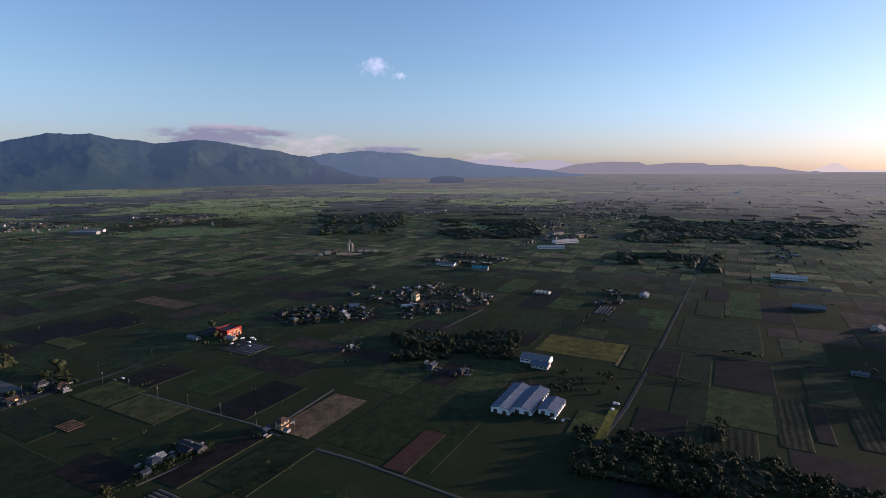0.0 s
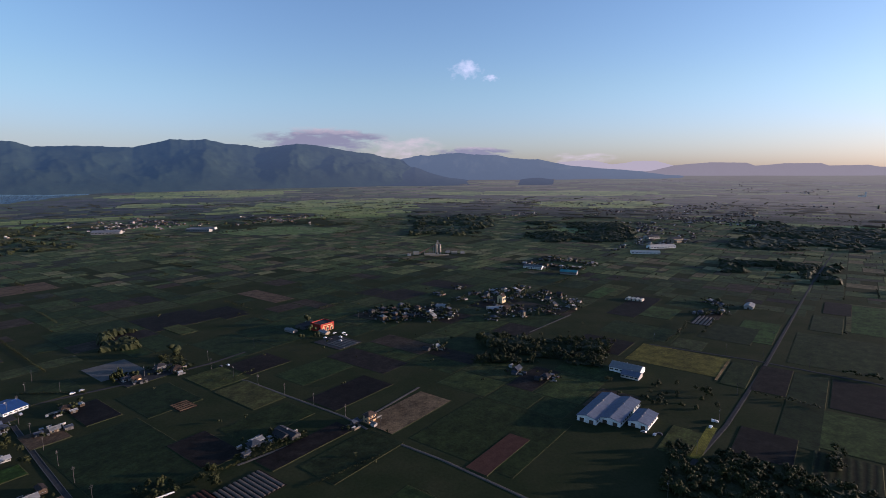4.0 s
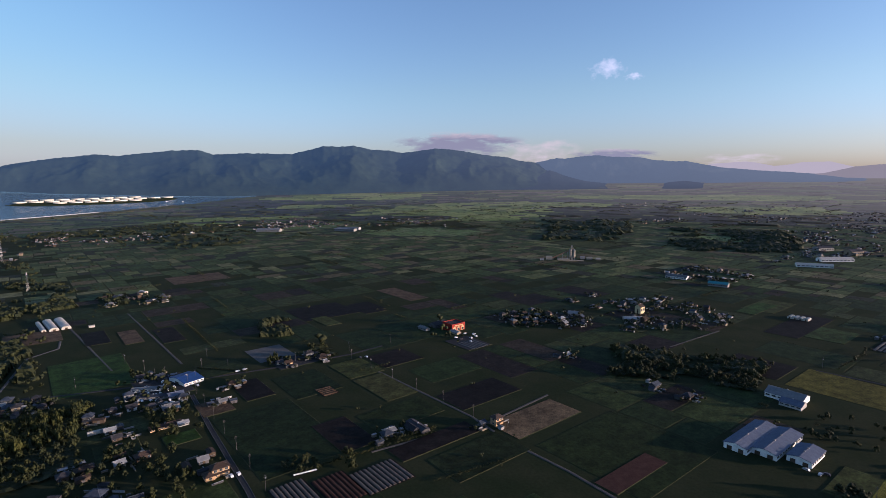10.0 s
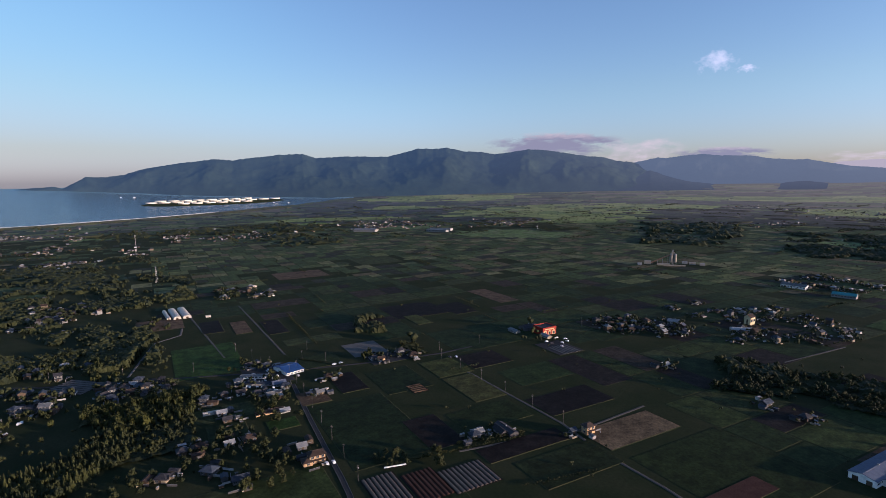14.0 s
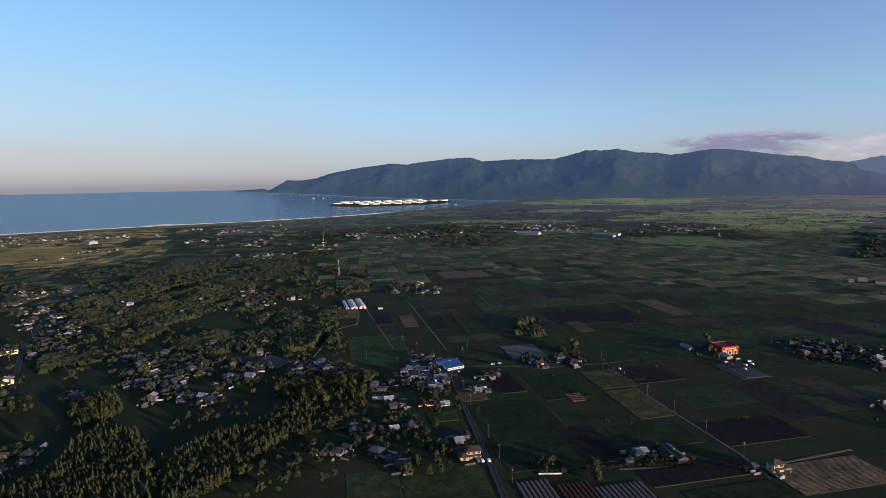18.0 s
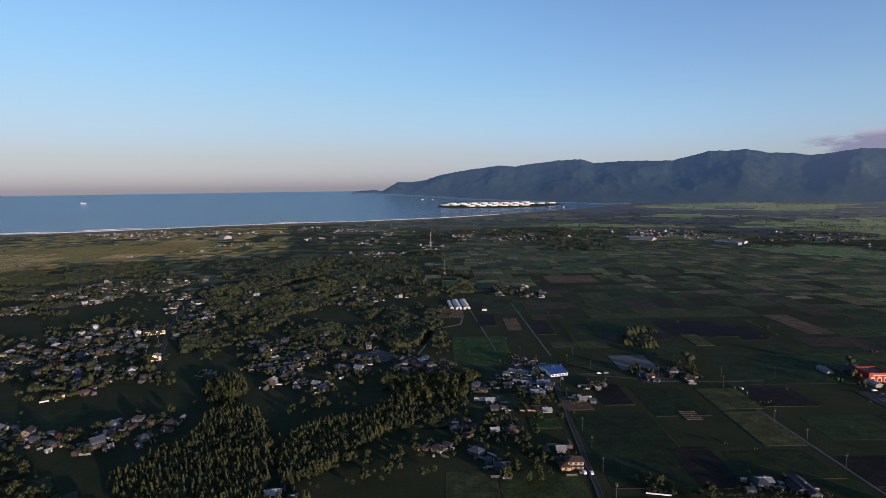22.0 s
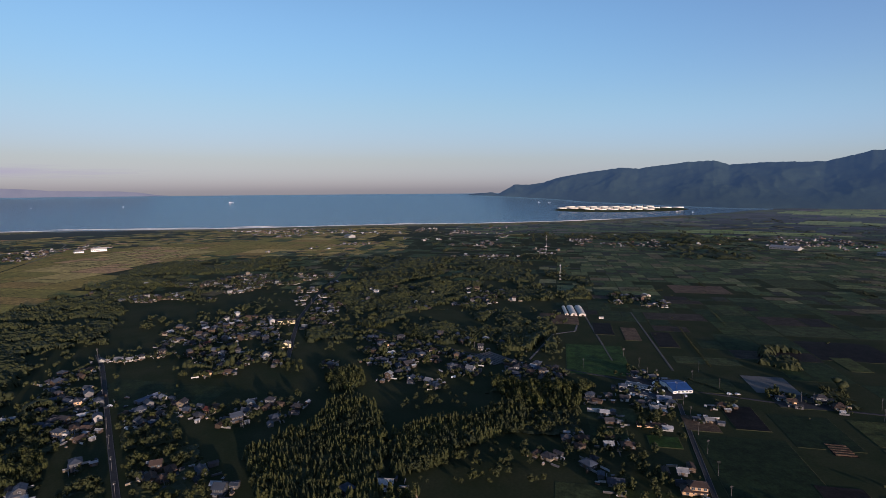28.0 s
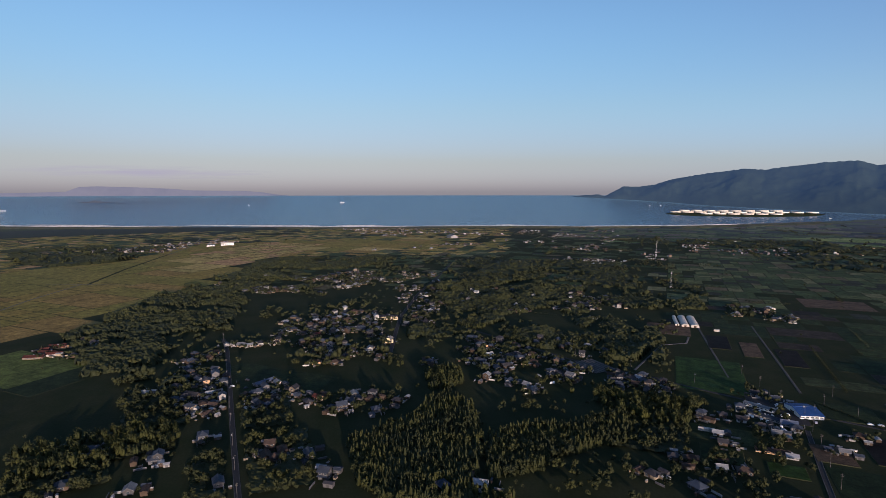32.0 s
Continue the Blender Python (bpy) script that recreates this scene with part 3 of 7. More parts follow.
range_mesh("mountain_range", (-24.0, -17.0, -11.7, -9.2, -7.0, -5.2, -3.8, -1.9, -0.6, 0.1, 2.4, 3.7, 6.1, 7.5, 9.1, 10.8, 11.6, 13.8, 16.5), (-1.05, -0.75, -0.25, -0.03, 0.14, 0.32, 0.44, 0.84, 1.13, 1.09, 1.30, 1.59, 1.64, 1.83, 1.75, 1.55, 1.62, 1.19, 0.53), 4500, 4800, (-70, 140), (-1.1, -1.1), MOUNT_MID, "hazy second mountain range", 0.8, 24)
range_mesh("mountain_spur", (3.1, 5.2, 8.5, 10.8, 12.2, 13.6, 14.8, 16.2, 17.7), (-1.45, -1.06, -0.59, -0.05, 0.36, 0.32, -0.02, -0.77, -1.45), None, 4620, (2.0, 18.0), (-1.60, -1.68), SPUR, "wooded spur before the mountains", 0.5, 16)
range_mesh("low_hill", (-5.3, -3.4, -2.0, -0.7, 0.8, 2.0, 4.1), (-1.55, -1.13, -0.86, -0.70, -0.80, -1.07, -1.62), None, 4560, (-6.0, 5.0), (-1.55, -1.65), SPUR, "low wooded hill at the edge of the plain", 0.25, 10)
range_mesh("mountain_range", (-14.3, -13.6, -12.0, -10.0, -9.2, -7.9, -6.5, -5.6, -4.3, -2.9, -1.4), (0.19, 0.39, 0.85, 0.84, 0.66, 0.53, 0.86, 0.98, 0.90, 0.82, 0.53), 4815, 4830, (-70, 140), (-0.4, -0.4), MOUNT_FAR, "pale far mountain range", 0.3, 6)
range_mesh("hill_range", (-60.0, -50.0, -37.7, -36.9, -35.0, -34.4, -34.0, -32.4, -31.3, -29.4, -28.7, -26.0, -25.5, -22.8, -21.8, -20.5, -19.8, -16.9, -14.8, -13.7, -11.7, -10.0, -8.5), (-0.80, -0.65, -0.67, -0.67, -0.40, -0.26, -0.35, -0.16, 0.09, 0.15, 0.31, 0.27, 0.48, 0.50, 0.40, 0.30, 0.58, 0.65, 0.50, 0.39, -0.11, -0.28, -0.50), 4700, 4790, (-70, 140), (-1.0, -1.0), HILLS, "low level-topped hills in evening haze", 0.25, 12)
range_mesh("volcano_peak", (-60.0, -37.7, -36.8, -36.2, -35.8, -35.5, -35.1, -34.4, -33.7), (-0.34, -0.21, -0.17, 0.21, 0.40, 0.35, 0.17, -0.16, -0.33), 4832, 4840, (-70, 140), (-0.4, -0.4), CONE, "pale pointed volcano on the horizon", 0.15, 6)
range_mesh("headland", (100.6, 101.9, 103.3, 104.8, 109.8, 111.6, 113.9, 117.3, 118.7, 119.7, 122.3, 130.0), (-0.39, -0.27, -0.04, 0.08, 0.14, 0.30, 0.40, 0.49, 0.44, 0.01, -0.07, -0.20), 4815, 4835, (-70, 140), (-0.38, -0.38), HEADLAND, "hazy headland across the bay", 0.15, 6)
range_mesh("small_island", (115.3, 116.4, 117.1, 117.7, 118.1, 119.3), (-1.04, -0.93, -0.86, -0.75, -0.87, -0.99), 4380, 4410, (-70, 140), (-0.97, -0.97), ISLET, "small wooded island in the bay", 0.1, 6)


def cloud(az, el, wide, high, r, mat, label, n=1):
    """A soft bank of cloud, curved a little towards the viewer."""
    v, f = [], []
    for i in range(9):
        for j in range(5):
            a = az + wide * (i / 8 - 0.5)
            e = el + high * (j / 4 - 0.5)
            x, y = polar(a, r - 20 * math.sin(math.pi * i / 8) * math.sin(math.pi * j / 4))
            v.append((x, y, EYE_Z + r * math.tan(radians(e))))
    f = [(i * 5 + j, (i + 1) * 5 + j, (i + 1) * 5 + j + 1, i * 5 + j + 1) for i in range(8) for j in range(4)]
    cx, cy = polar(az, r)
    turn = Matrix.Translation((cx, cy, 0)) @ Matrix.Rotation(radians(az), 4, "Z")
    inv = turn.inverted()
    ob = new("cloud", mesh_of("cloud", [inv @ Vector(q) for q in v], f, mat, True))
    ob.matrix_world = turn
    return tagged(ob, label, "cloud", kind="structure")


cloud(6.9, 9.99, 4.6, 2.90, 4500, CLOUD_WHITE, "small wisp of white evening cloud")
cloud(4.4, 9.2, 2.4, 1.1, 4510, CLOUD_WHITE, "faint shred of white cloud")
cloud(21.6, 3.12, 14.9, 2.9, 4832, CLOUD_GREY, "long grey cloud bank over the crest")
cloud(13.3, 2.35, 10.0, 3.1, 4846, CLOUD_PINK, "pink-tinted cloud behind the crest")
cloud(6.1, 1.78, 9.3, 1.62, 4834, CLOUD_GREY, "grey cloud cap on the far crest")
cloud(-5.1, 1.18, 8.2, 1.40, 4846, CLOUD_PINK, "faint pink cloud low on the horizon")
cloud(112.5, 1.81, 26.1, 1.36, 4846, CLOUD_FAINT, "faint grey-pink band of cloud over the sea")


# ---- fields: one grid of plots, turned with the lanes ----
GRID = radians(62.0)
CU, SU = math.cos(GRID), math.sin(GRID)


def to_grid(x, y):
    return x * CU + y * SU, -x * SU + y * CU


def from_grid(u, v):
    return u * CU - v * SU, u * SU + v * CU


TAKEN = []        # plan rectangles (u0, u1, v0, v1) already laid out


def plot_mesh(name, rects, mat, z, bank=None):
    verts, faces, index = [], [], []
    for u0, u1, v0, v1 in rects:
        k = len(verts)
        b = min(0.5, (u1 - u0) * 0.1)
        for zz, o in ((-0.05, 0), (z, b)):
            for u, v in ((u0 + o, v0 + o), (u1 - o, v0 + o), (u1 - o, v1 - o), (u0 + o, v1 - o)):
                x, y = from_grid(u, v)
                verts.append((x, y, zz + float(rise(math.hypot(x, y)))))
        faces += [(k + 4, k + 5, k + 6, k + 7)] + [(k + i, k + (i + 1) % 4, k + 4 + (i + 1) % 4, k + 4 + i) for i in range(4)]
        index += [0, 1, 1, 1, 1]
    return mesh_of(name, verts, faces, [mat, bank or BANK], False, index)


def field(x, y, lu, lv, mat, label):
    z = 0.13 + 0.004 * len(TAKEN)
    u, v = to_grid(x, y)
    rc = (u - lu / 2, u + lu / 2, v - lv / 2, v + lv / 2)
    TAKEN.append(rc)
    return tagged(new("field", plot_mesh("field", [rc], mat, z)), label, "field", "farm fields", "structure")


field(-200, 1384, 125, 141, CROP_OLIVE, "pale green plot")
field(-764, 680, 92, 76, BROWN, "pale brown ploughed field on the plain")
field(-548, -347, 128, 97, CROP_GREEN, "plain green paddy beside the wood")
# lit part of the same paddy, laid over it as a paler plot
field(-560, -380, 120, 80, PADDY_LIT, "sunlit part of the green paddy, painted as a lighter plot")
field(-753, 882, 92, 97, CROP_OLIVE, "olive-green plot on the plain")
field(293, 550, 116, 76, CROP_GREEN, "broad dark green field")
field(-502, -120, 119, 62, CROP_GREEN, "dark green meadow between the houses")
field(-23, 344, 83, 79, CROP_GREEN, "broad dark green field")
field(393, 686, 151, 43, CROP_OLIVE, "olive-green plot of ripening crop")
field(-245, 275, 60, 105, CROP_GREEN, "broad plain dark green field")
field(-478, 301, 61, 101, CROP_BRIGHT, "broad plain green meadow")
field(391, 681, 149, 34, CROP_BRIGHT, "bright green crop plot")
field(-423, 561, 63, 72, TILLED, "dark brown tilled plot")
field(137, 511, 57, 80, CROP_GOLD, "yellow-green field of ripening crop")
field(136, 713, 117, 35, TILLED, "dark brown tilled field")
field(410, 646, 124, 32, TILLED, "bare dark tilled plot")
field(204, 419, 150, 25, CROP_GREEN, "long plain green field")
field(245, 615, 90, 38, CROP_BRIGHT, "bright green crop plot")
field(213, 604, 68, 50, CROP_GREEN, "rough dark green plot")
field(256, 438, 71, 45, TILLED, "bare dark tilled plot")
field(-647, 348, 53, 59, BROWN, "pale brown bare plot by the greenhouses")
field(218, 373, 68, 45, CROP_BRIGHT, "bright green crop field")
field(117, 805, 76, 40, CROP_OLIVE, "olive-green plot of ripening crop")
field(-370, 696, 33, 93, BROWN, "pale reddish brown bare field")
field(-409, 583, 36, 71, TILLED, "dark brown tilled plot")
field(73, 546, 49, 52, TILLED, "dark brown tilled field")
field(309, 410, 75, 34, CROP_GREEN, "dark green crop plot")
field(-283, 357, 42, 56, CROP_GREEN, "dark green crop plot")
field(334, 656, 77, 30, CROP_GREEN, "green crop plot")
field(-140, 393, 63, 35, TILLED, "dark purple-brown tilled field")
field(-393, 305, 40, 54, ASPHALT, "dark paved yard of the roadside shops")
field(160, 682, 56, 37, CROP_BRIGHT, "bright green crop plot")
field(-87, 366, 67, 31, STUBBLE, "pale brown stubble field with straw rows")
field(382, 732, 73, 27, TILLED, "bare dark tilled plot")
field(-107, 301, 60, 33, CROP_GREEN, "dark green crop strip")
field(383, 732, 68, 29, TILLED, "bare dark tilled plot")
field(-181, 335, 57, 34, CROP_GREEN, "dark green crop plot")
field(101, 785, 73, 24, CROP_BRIGHT, "bright green crop plot")
field(-374, 602, 32, 56, TILLED, "dark brown tilled plot")
field(202, 469, 68, 25, TILLED, "bare dark tilled plot")
field(-245, 442, 44, 39, TILLED, "bare dark tilled plot at the lane corner")
field(-366, 407, 37, 45, GRAVEL, "pale grey gravel yard beside the pond grove")
field(-218, 376, 30, 56, CROP_OLIVE, "olive-green plot of ripening crop")
field(242, 352, 85, 19, ROWS, "field of planted shrub rows")
field(-264, 404, 35, 44, CROP_OLIVE, "olive-green plot of ripening crop")
field(-326, 402, 50, 31, ASPHALT, "dark paved yard beside the grove")
field(-378, 610, 31, 50, TILLED, "dark brown tilled plot")
field(-517, 415, 23, 65, TILLED, "dark brown tilled plot")
field(-380, 357, 38, 39, CROP_GREEN, "dark green crop plot")
field(150, 351, 43, 34, TILLED, "dark soil plot beside the lane")
field(-582, 375, 24, 59, TILLED, "brown plot")
field(184, 325, 40, 34, ROWS, "tea field in rows")
field(-202, 292, 27, 49, TILLED, "bare dark tilled plot")
field(179, 479, 64, 20, CROP_GREEN, "green crop strip")
field(-195, 512, 32, 41, ASPHALT, "dark paved yard beside the red hall")
field(-140, 308, 66, 19, TILLED, "long strip of dark tilled soil")
field(286, 339, 64, 18, ROWS, "field of planted shrub rows")
field(-550, 393, 19, 60, BROWN, "pale reddish brown plot")
field(-317, 329, 24, 46, TILLED, "bare dark tilled plot beside the village lane")
field(-468, 226, 34, 29, ASPHALT, "grey yard among the houses")
field(-386, 529, 20, 45, CROP_OLIVE, "narrow olive-green strip")
field(99, 349, 41, 21, CROP_OLIVE, "rough grass by the sheds")
field(-17, 316, 53, 16, RED_SOIL, "faint brown patch in the dark field")
field(261, 350, 64, 11, TILLED, "bare dark tilled strip")
field(-326, 217, 27, 26, CROP_GREEN, "dark green garden meadow")
field(-318, 290, 24, 28, BROWN, "brown yard plot beside the lane")
field(-301, 245, 22, 18, CROP_BRIGHT, "bright green lawn beside the barn")
field(113, 350, 52, 7, YELLOW, "strip of yellow grass beside the road")
field(168, 486, 57, 3, TAN, "narrow strip of tan soil")


# ---- lanes and roads ----
LANES = []


def lane(name, points, width, mat, label, z=0.24):
    """A strip along the points, with a low verge on both sides."""
    v, f = [], []
    pts = []
    for (x0, y0), (x1, y1) in zip(points[:-1], points[1:]):
        k = max(1, int(math.hypot(x1 - x0, y1 - y0) / 5))
        pts += [(x0 + (x1 - x0) * i / k, y0 + (y1 - y0) * i / k) for i in range(k)]
    pts.append(points[-1])
    for i, (x, y) in enumerate(pts):
        xa, ya = pts[max(0, i - 1)]
        xb, yb = pts[min(len(pts) - 1, i + 1)]
        d = math.hypot(xb - xa, yb - ya)
        nx, ny = -(yb - ya) / d, (xb - xa) / d
        for o, zz in ((-width / 2 - 0.6, -0.05), (-width / 2, z), (width / 2, z), (width / 2 + 0.6, -0.05)):
            v.append((x + nx * o, y + ny * o, zz + float(rise(math.hypot(x, y)))))
        LANES.append((x, y, width))
        if i:
            k = 4 * i
            f += [(k - 4 + q, k - 3 + q, k + 1 + q, k + q) for q in range(3)]
    ob = tagged(new(name, mesh_of(name, v, f, mat)), label, "road", kind="structure")
    if "village" in label:
        for side in (-1, 1):
            kv, kf = [], []
            for i in range(len(pts)):
                inner, outer = Vector(v[4 * i + (1 if side < 0 else 2)]), Vector(v[4 * i + (0 if side < 0 else 3)])
                out = Vector((outer.x - inner.x, outer.y - inner.y, 0)) / 0.6
                kv += [tuple(inner + out * o + Vector((0, 0, h))) for o, h in ((0.02, -0.2), (0.02, 0.14), (0.34, 0.14), (0.34, -0.3))]
                if i:
                    q = 4 * i
                    kf += [(q - 4 + c, q - 3 + c, q + 1 + c, q + c) for c in range(3)]
            tagged(new("kerb", mesh_of("kerb", kv, kf, KERB)), "pale concrete kerb along the road", "kerb", kind="structure")
    return ob


lane("lane", ((-276, 414), (-235, 402), (-183, 376), (-130, 350), (-97, 326), (-51, 303), (25, 256)), 1.3, CONCRETE, "narrow pale farm lane between the plots")
lane("lane", ((-700, 75), (-537, 182), (-381, 324), (-322, 390), (-290, 435), (-274, 470)), 2.3, ASPHALT, "narrow paved country lane")
lane("road", ((-354, 301), (-292, 262), (-248, 235), (-215, 215), (-198, 204), (-138, 156)), 2.6, ASPHALT, "paved village lane with poles beside it")
lane("lane", ((-690, 407), (-467, 313)), 1.3, CONCRETE, "narrow pale farm lane between the plots")
lane("lane", ((-649, 463), (-423, 351)), 1.3, CONCRETE, "narrow pale farm lane between the plots")
lane("road", ((97, 320), (136, 378), (209, 503), (437, 909), (625, 1231)), 2.3, ASPHALT, "straight country road between the fields")
lane("lane", ((120, 552), (206, 517), (298, 464), (372, 431), (525, 338)), 2.3, ASPHALT, "paved country lane across the fields")
lane("road", ((-188, -56), (-302, -91), (-405, -124), (-602, -186), (-650, -205)), 3.2, ASPHALT, "village road lined with houses and poles")
lane("road", ((-575, -6), (-657, 0), (-749, 8), (-916, 40), (-1098, 89), (-1317, 142)), 4, ASPHALT, "village main road through the trees")
lane("lane", ((-88, 410), (-117, 344), (-139, 321), (-172, 278)), 1.3, CONCRETE, "narrow farm lane at the shed")
lane("lane", ((-840, -583), (-919, -592), (-1067, -593)), 3.4, SAND, "pale canal lane in the paddies")
lane("lane", ((-1079, -664), (-1049, -476)), 2.3, SAND, "pale lane in the paddies")
lane("lane", ((-1067, -581), (-1266, -609), (-1562, -632)), 5.0, GRASS_DARK, "dark grassy channel bank across the paddies")
lane("lane", ((-1562, -632), (-1700, -642), (-1810, -657), (-2089, -725), (-2229, -799)), 4.0, SAND, "pale bend of road on the plain")
lane("lane", ((-496, 234), (-578, 304), (-582, 336), (-607, 353)), 1.3, GRAVEL, "dirt lane round the meadow")
lane("lane", ((0, 575), (50, 657)), 1.3, CONCRETE, "pale straight lane by the wood")
LANE_CELLS = {}
for lx_, ly_, w_ in LANES:
    LANE_CELLS.setdefault((int(lx_ // 30), int(ly_ // 30)), []).append((lx_, ly_))


def apart(cells, x, y, d):
    """True where no point kept in the cells lies nearer than d."""
    i, j = int(x // 30), int(y // 30)
    return all((px_ - x) ** 2 + (py_ - y) ** 2 > d * d for a in (i - 1, i, i + 1) for b in (j - 1, j, j + 1) for px_, py_ in cells.get((a, b), ()))


def off_lane(x, y, d=5.0):
    return apart(LANE_CELLS, x, y, d)


# ---- woods: sectors of bearing and distance, with how densely they stand ----
WOODS = []


OUTLINES = {}        # outlines of woods that do not fill their sector


def inside(x, y, ring):
    hit = False
    for (x0, y0), (x1, y1) in zip(ring, ring[1:] + ring[:1]):
        if (y0 > y) != (y1 > y) and x < x0 + (y - y0) / (y1 - y0) * (x1 - x0):
            hit = not hit
    return hit


def wood(a0, a1, r0, r1, kind, dense=1.0):
    WOODS.append((a0, a1, r0, r1, kind, dense))


def outlined_wood(ring, kind, dense=1.0):
    az = [math.degrees(math.atan2(-x, y)) for x, y in ring]
    far = [math.hypot(x, y) for x, y in ring]
    w = (min(az), max(az), min(far), max(far), kind, dense)
    OUTLINES[w] = ring
    WOODS.append(w)


outlined_wood(((-362, -36), (-380, -18), (-397, 0), (-402, 15), (-435, 27), (-449, 44), (-425, 62), (-390, 64), (-352, 60), (-314, 49), (-285, 42), (-285, -8), (-321, -25)), "conifer")
outlined_wood(((-368, 66), (-376, 89), (-383, 112), (-372, 118), (-385, 147), (-400, 178), (-372, 179), (-346, 158), (-336, 124), (-330, 102), (-315, 86), (-309, 59), (-341, 57)), "conifer")
outlined_wood(((-292, 44), (-286, 66), (-258, 60), (-262, 38)), "bamboo", 0.9)


outlined_wood(((-574, 115), (-631, 137), (-660, 181), (-625, 226), (-584, 214), (-572, 160)), "conifer")
outlined_wood(((-462, 31), (-505, 28), (-524, 46), (-508, 66), (-470, 60)), "conifer")
outlined_wood(((-676, 76), (-712, 83), (-750, 142), (-710, 150), (-670, 96)), "conifer")
outlined_wood(((-768, 72), (-812, 79), (-866, 168), (-815, 176), (-768, 100)), "conifer")
outlined_wood(((-922, 98), (-964, 87), (-1094, 193), (-1135, 318), (-1078, 311), (-973, 180)), "conifer")
wood(110.5, 123.5, 1480, 1990, "broadleaf", 0.75)
wood(-8.7, 7.0, 473, 559, "broadleaf", 1.0)
wood(111.9, 125.6, 395, 447, "bamboo", 0.8)
wood(117.7, 125.8, 367, 408, "broadleaf", 0.9)
wood(112.4, 120.0, 596, 723, "broadleaf", 1.0)
wood(105.0, 117.6, 837, 1056, "broadleaf", 1.0)
wood(106.1, 120.7, 720, 854, "broadleaf", 1.0)
wood(98.2, 112.0, 979, 1263, "broadleaf", 0.8)
wood(110.6, 117.3, 428, 581, "broadleaf", 0.85)
wood(99.2, 106.6, 366, 398, "broadleaf", 0.8)
wood(100.9, 106.5, 405, 475, "broadleaf", 0.6)
wood(89.9, 108.0, 1239, 1489, "broadleaf", 0.9)
wood(86.3, 105.1, 641, 818, "broadleaf", 0.35)
wood(86.3, 105.2, 518, 641, "broadleaf", 0.4)
wood(68.4, 87.5, 752, 1007, "broadleaf", 0.75)
wood(77.8, 83.2, 785, 869, "bamboo", 0.8)
wood(80.2, 88.8, 629, 697, "bamboo", 0.8)
wood(68.3, 78.3, 599, 682, "bamboo", 1.0)
wood(78.3, 88.8, 525, 629, "broadleaf", 0.4)
wood(83.1, 86.6, 460, 508, "bamboo", 1.0)
wood(64.7, 83.3, 1019, 1406, "broadleaf", 0.8)
wood(61.8, 68.3, 577, 792, "broadleaf", 0.8)
wood(64.4, 68.2, 535, 614, "bamboo", 0.8)
wood(57.9, 69.3, 421, 482, "bamboo", 0.9)
wood(58.8, 69.2, 372, 420, "broadleaf", 0.7)
wood(57.9, 65.1, 852, 1122, "broadleaf", 0.6)
wood(98.7, 112.0, 313, 372, "broadleaf", 0.55)
wood(45.3, 66.4, 1875, 2276, "broadleaf", 0.7)
wood(115.6, 124.5, 1455, 2148, "broadleaf", 0.7)
wood(98.1, 114.2, 1789, 2106, "broadleaf", 0.4)
wood(66.4, 98.1, 1660, 2307, "broadleaf", 0.35)
wood(61.1, 70.8, 1248, 1751, "broadleaf", 0.4)
wood(62.3, 80.0, 301, 358, "broadleaf", 0.35)
wood(3.9, 13.3, 1396, 2095, "broadleaf", 0.8)
wood(-10.6, 0.8, 1330, 1880, "broadleaf", 0.8)
wood(-27.8, -18.0, 1000, 1188, "broadleaf", 0.9)
wood(-39.6, -18.5, 1354, 2098, "broadleaf", 0.8)
wood(-41.6, -13.7, 296, 355, "broadleaf", 1.0)
wood(-29.5, -28.0, 369, 400, "broadleaf", 0.9)
wood(-19.2, -11.0, 412, 461, "broadleaf", 0.2)
wood(-5.3, 11.2, 603, 821, "broadleaf", 0.35)
wood(16.7, 39.5, 1740, 2255, "broadleaf", 0.4)
wood(39.4, 43.1, 602, 683, "broadleaf", 0.9)
wood(54.2, 56.4, 854, 945, "broadleaf", 0.9)
wood(34.6, 39.2, 505, 551, "broadleaf", 0.7)
wood(40.5, 42.6, 497, 523, "bamboo", 0.8)
wood(57.5, 70.0, 1638, 2439, "broadleaf", 0.5)
wood(43.7, 54.0, 1440, 2150, "broadleaf", 0.6)
wood(61.2, 68.3, 839, 1013, "broadleaf", 0.7)
wood(62.3, 66.0, 577, 692, "bamboo", 0.8)
wood(65.9, 70.9, 652, 778, "broadleaf", 0.7)
wood(49.7, 56.2, 301, 341, "broadleaf", 0.4)
wood(31.1, 42.4, 305, 328, "broadleaf", 0.5)
wood(36.0, 39.7, 528, 574, "broadleaf", 0.7)
wood(88.7, 98.2, 901, 1213, "broadleaf", 0.5)
wood(88.8, 102.9, 617, 860, "broadleaf", 0.5)
wood(98.1, 120.6, 2048, 2634, "broadleaf", 0.4)
wood(68.2, 81.4, 470, 592, "broadleaf", 0.4)
wood(88.8, 98.5, 408, 468, "broadleaf", 0.3)
wood(71.0, 78.9, 409, 469, "broadleaf", 0.25)
wood(48.1, 54.7, 387, 451, "broadleaf", 0.3)
wood(50.1, 62.0, 323, 392, "broadleaf", 0.35)
wood(49.0, 56.5, 456, 546, "broadleaf", 0.25)
wood(17.2, 26.3, 511, 638, "broadleaf", 0.12)
wood(-13.9, -7.2, 405, 512, "broadleaf", 0.2)


OPEN = ((-600, -375), (-717, -419), (-832, -391), (-1009, -409), (-1185, -338), (-1448, -343), (-1643, -198), (-1674, 35), (-1828, 191), (-1944, 162), (-2006, -121), (-1954, -385), (-1850, -640), (-1636, -662), (-1402, -701), (-1323, -784), (-1200, -800), (-1100, -900), (-600, -440))        # the sunlit paddies by the sea


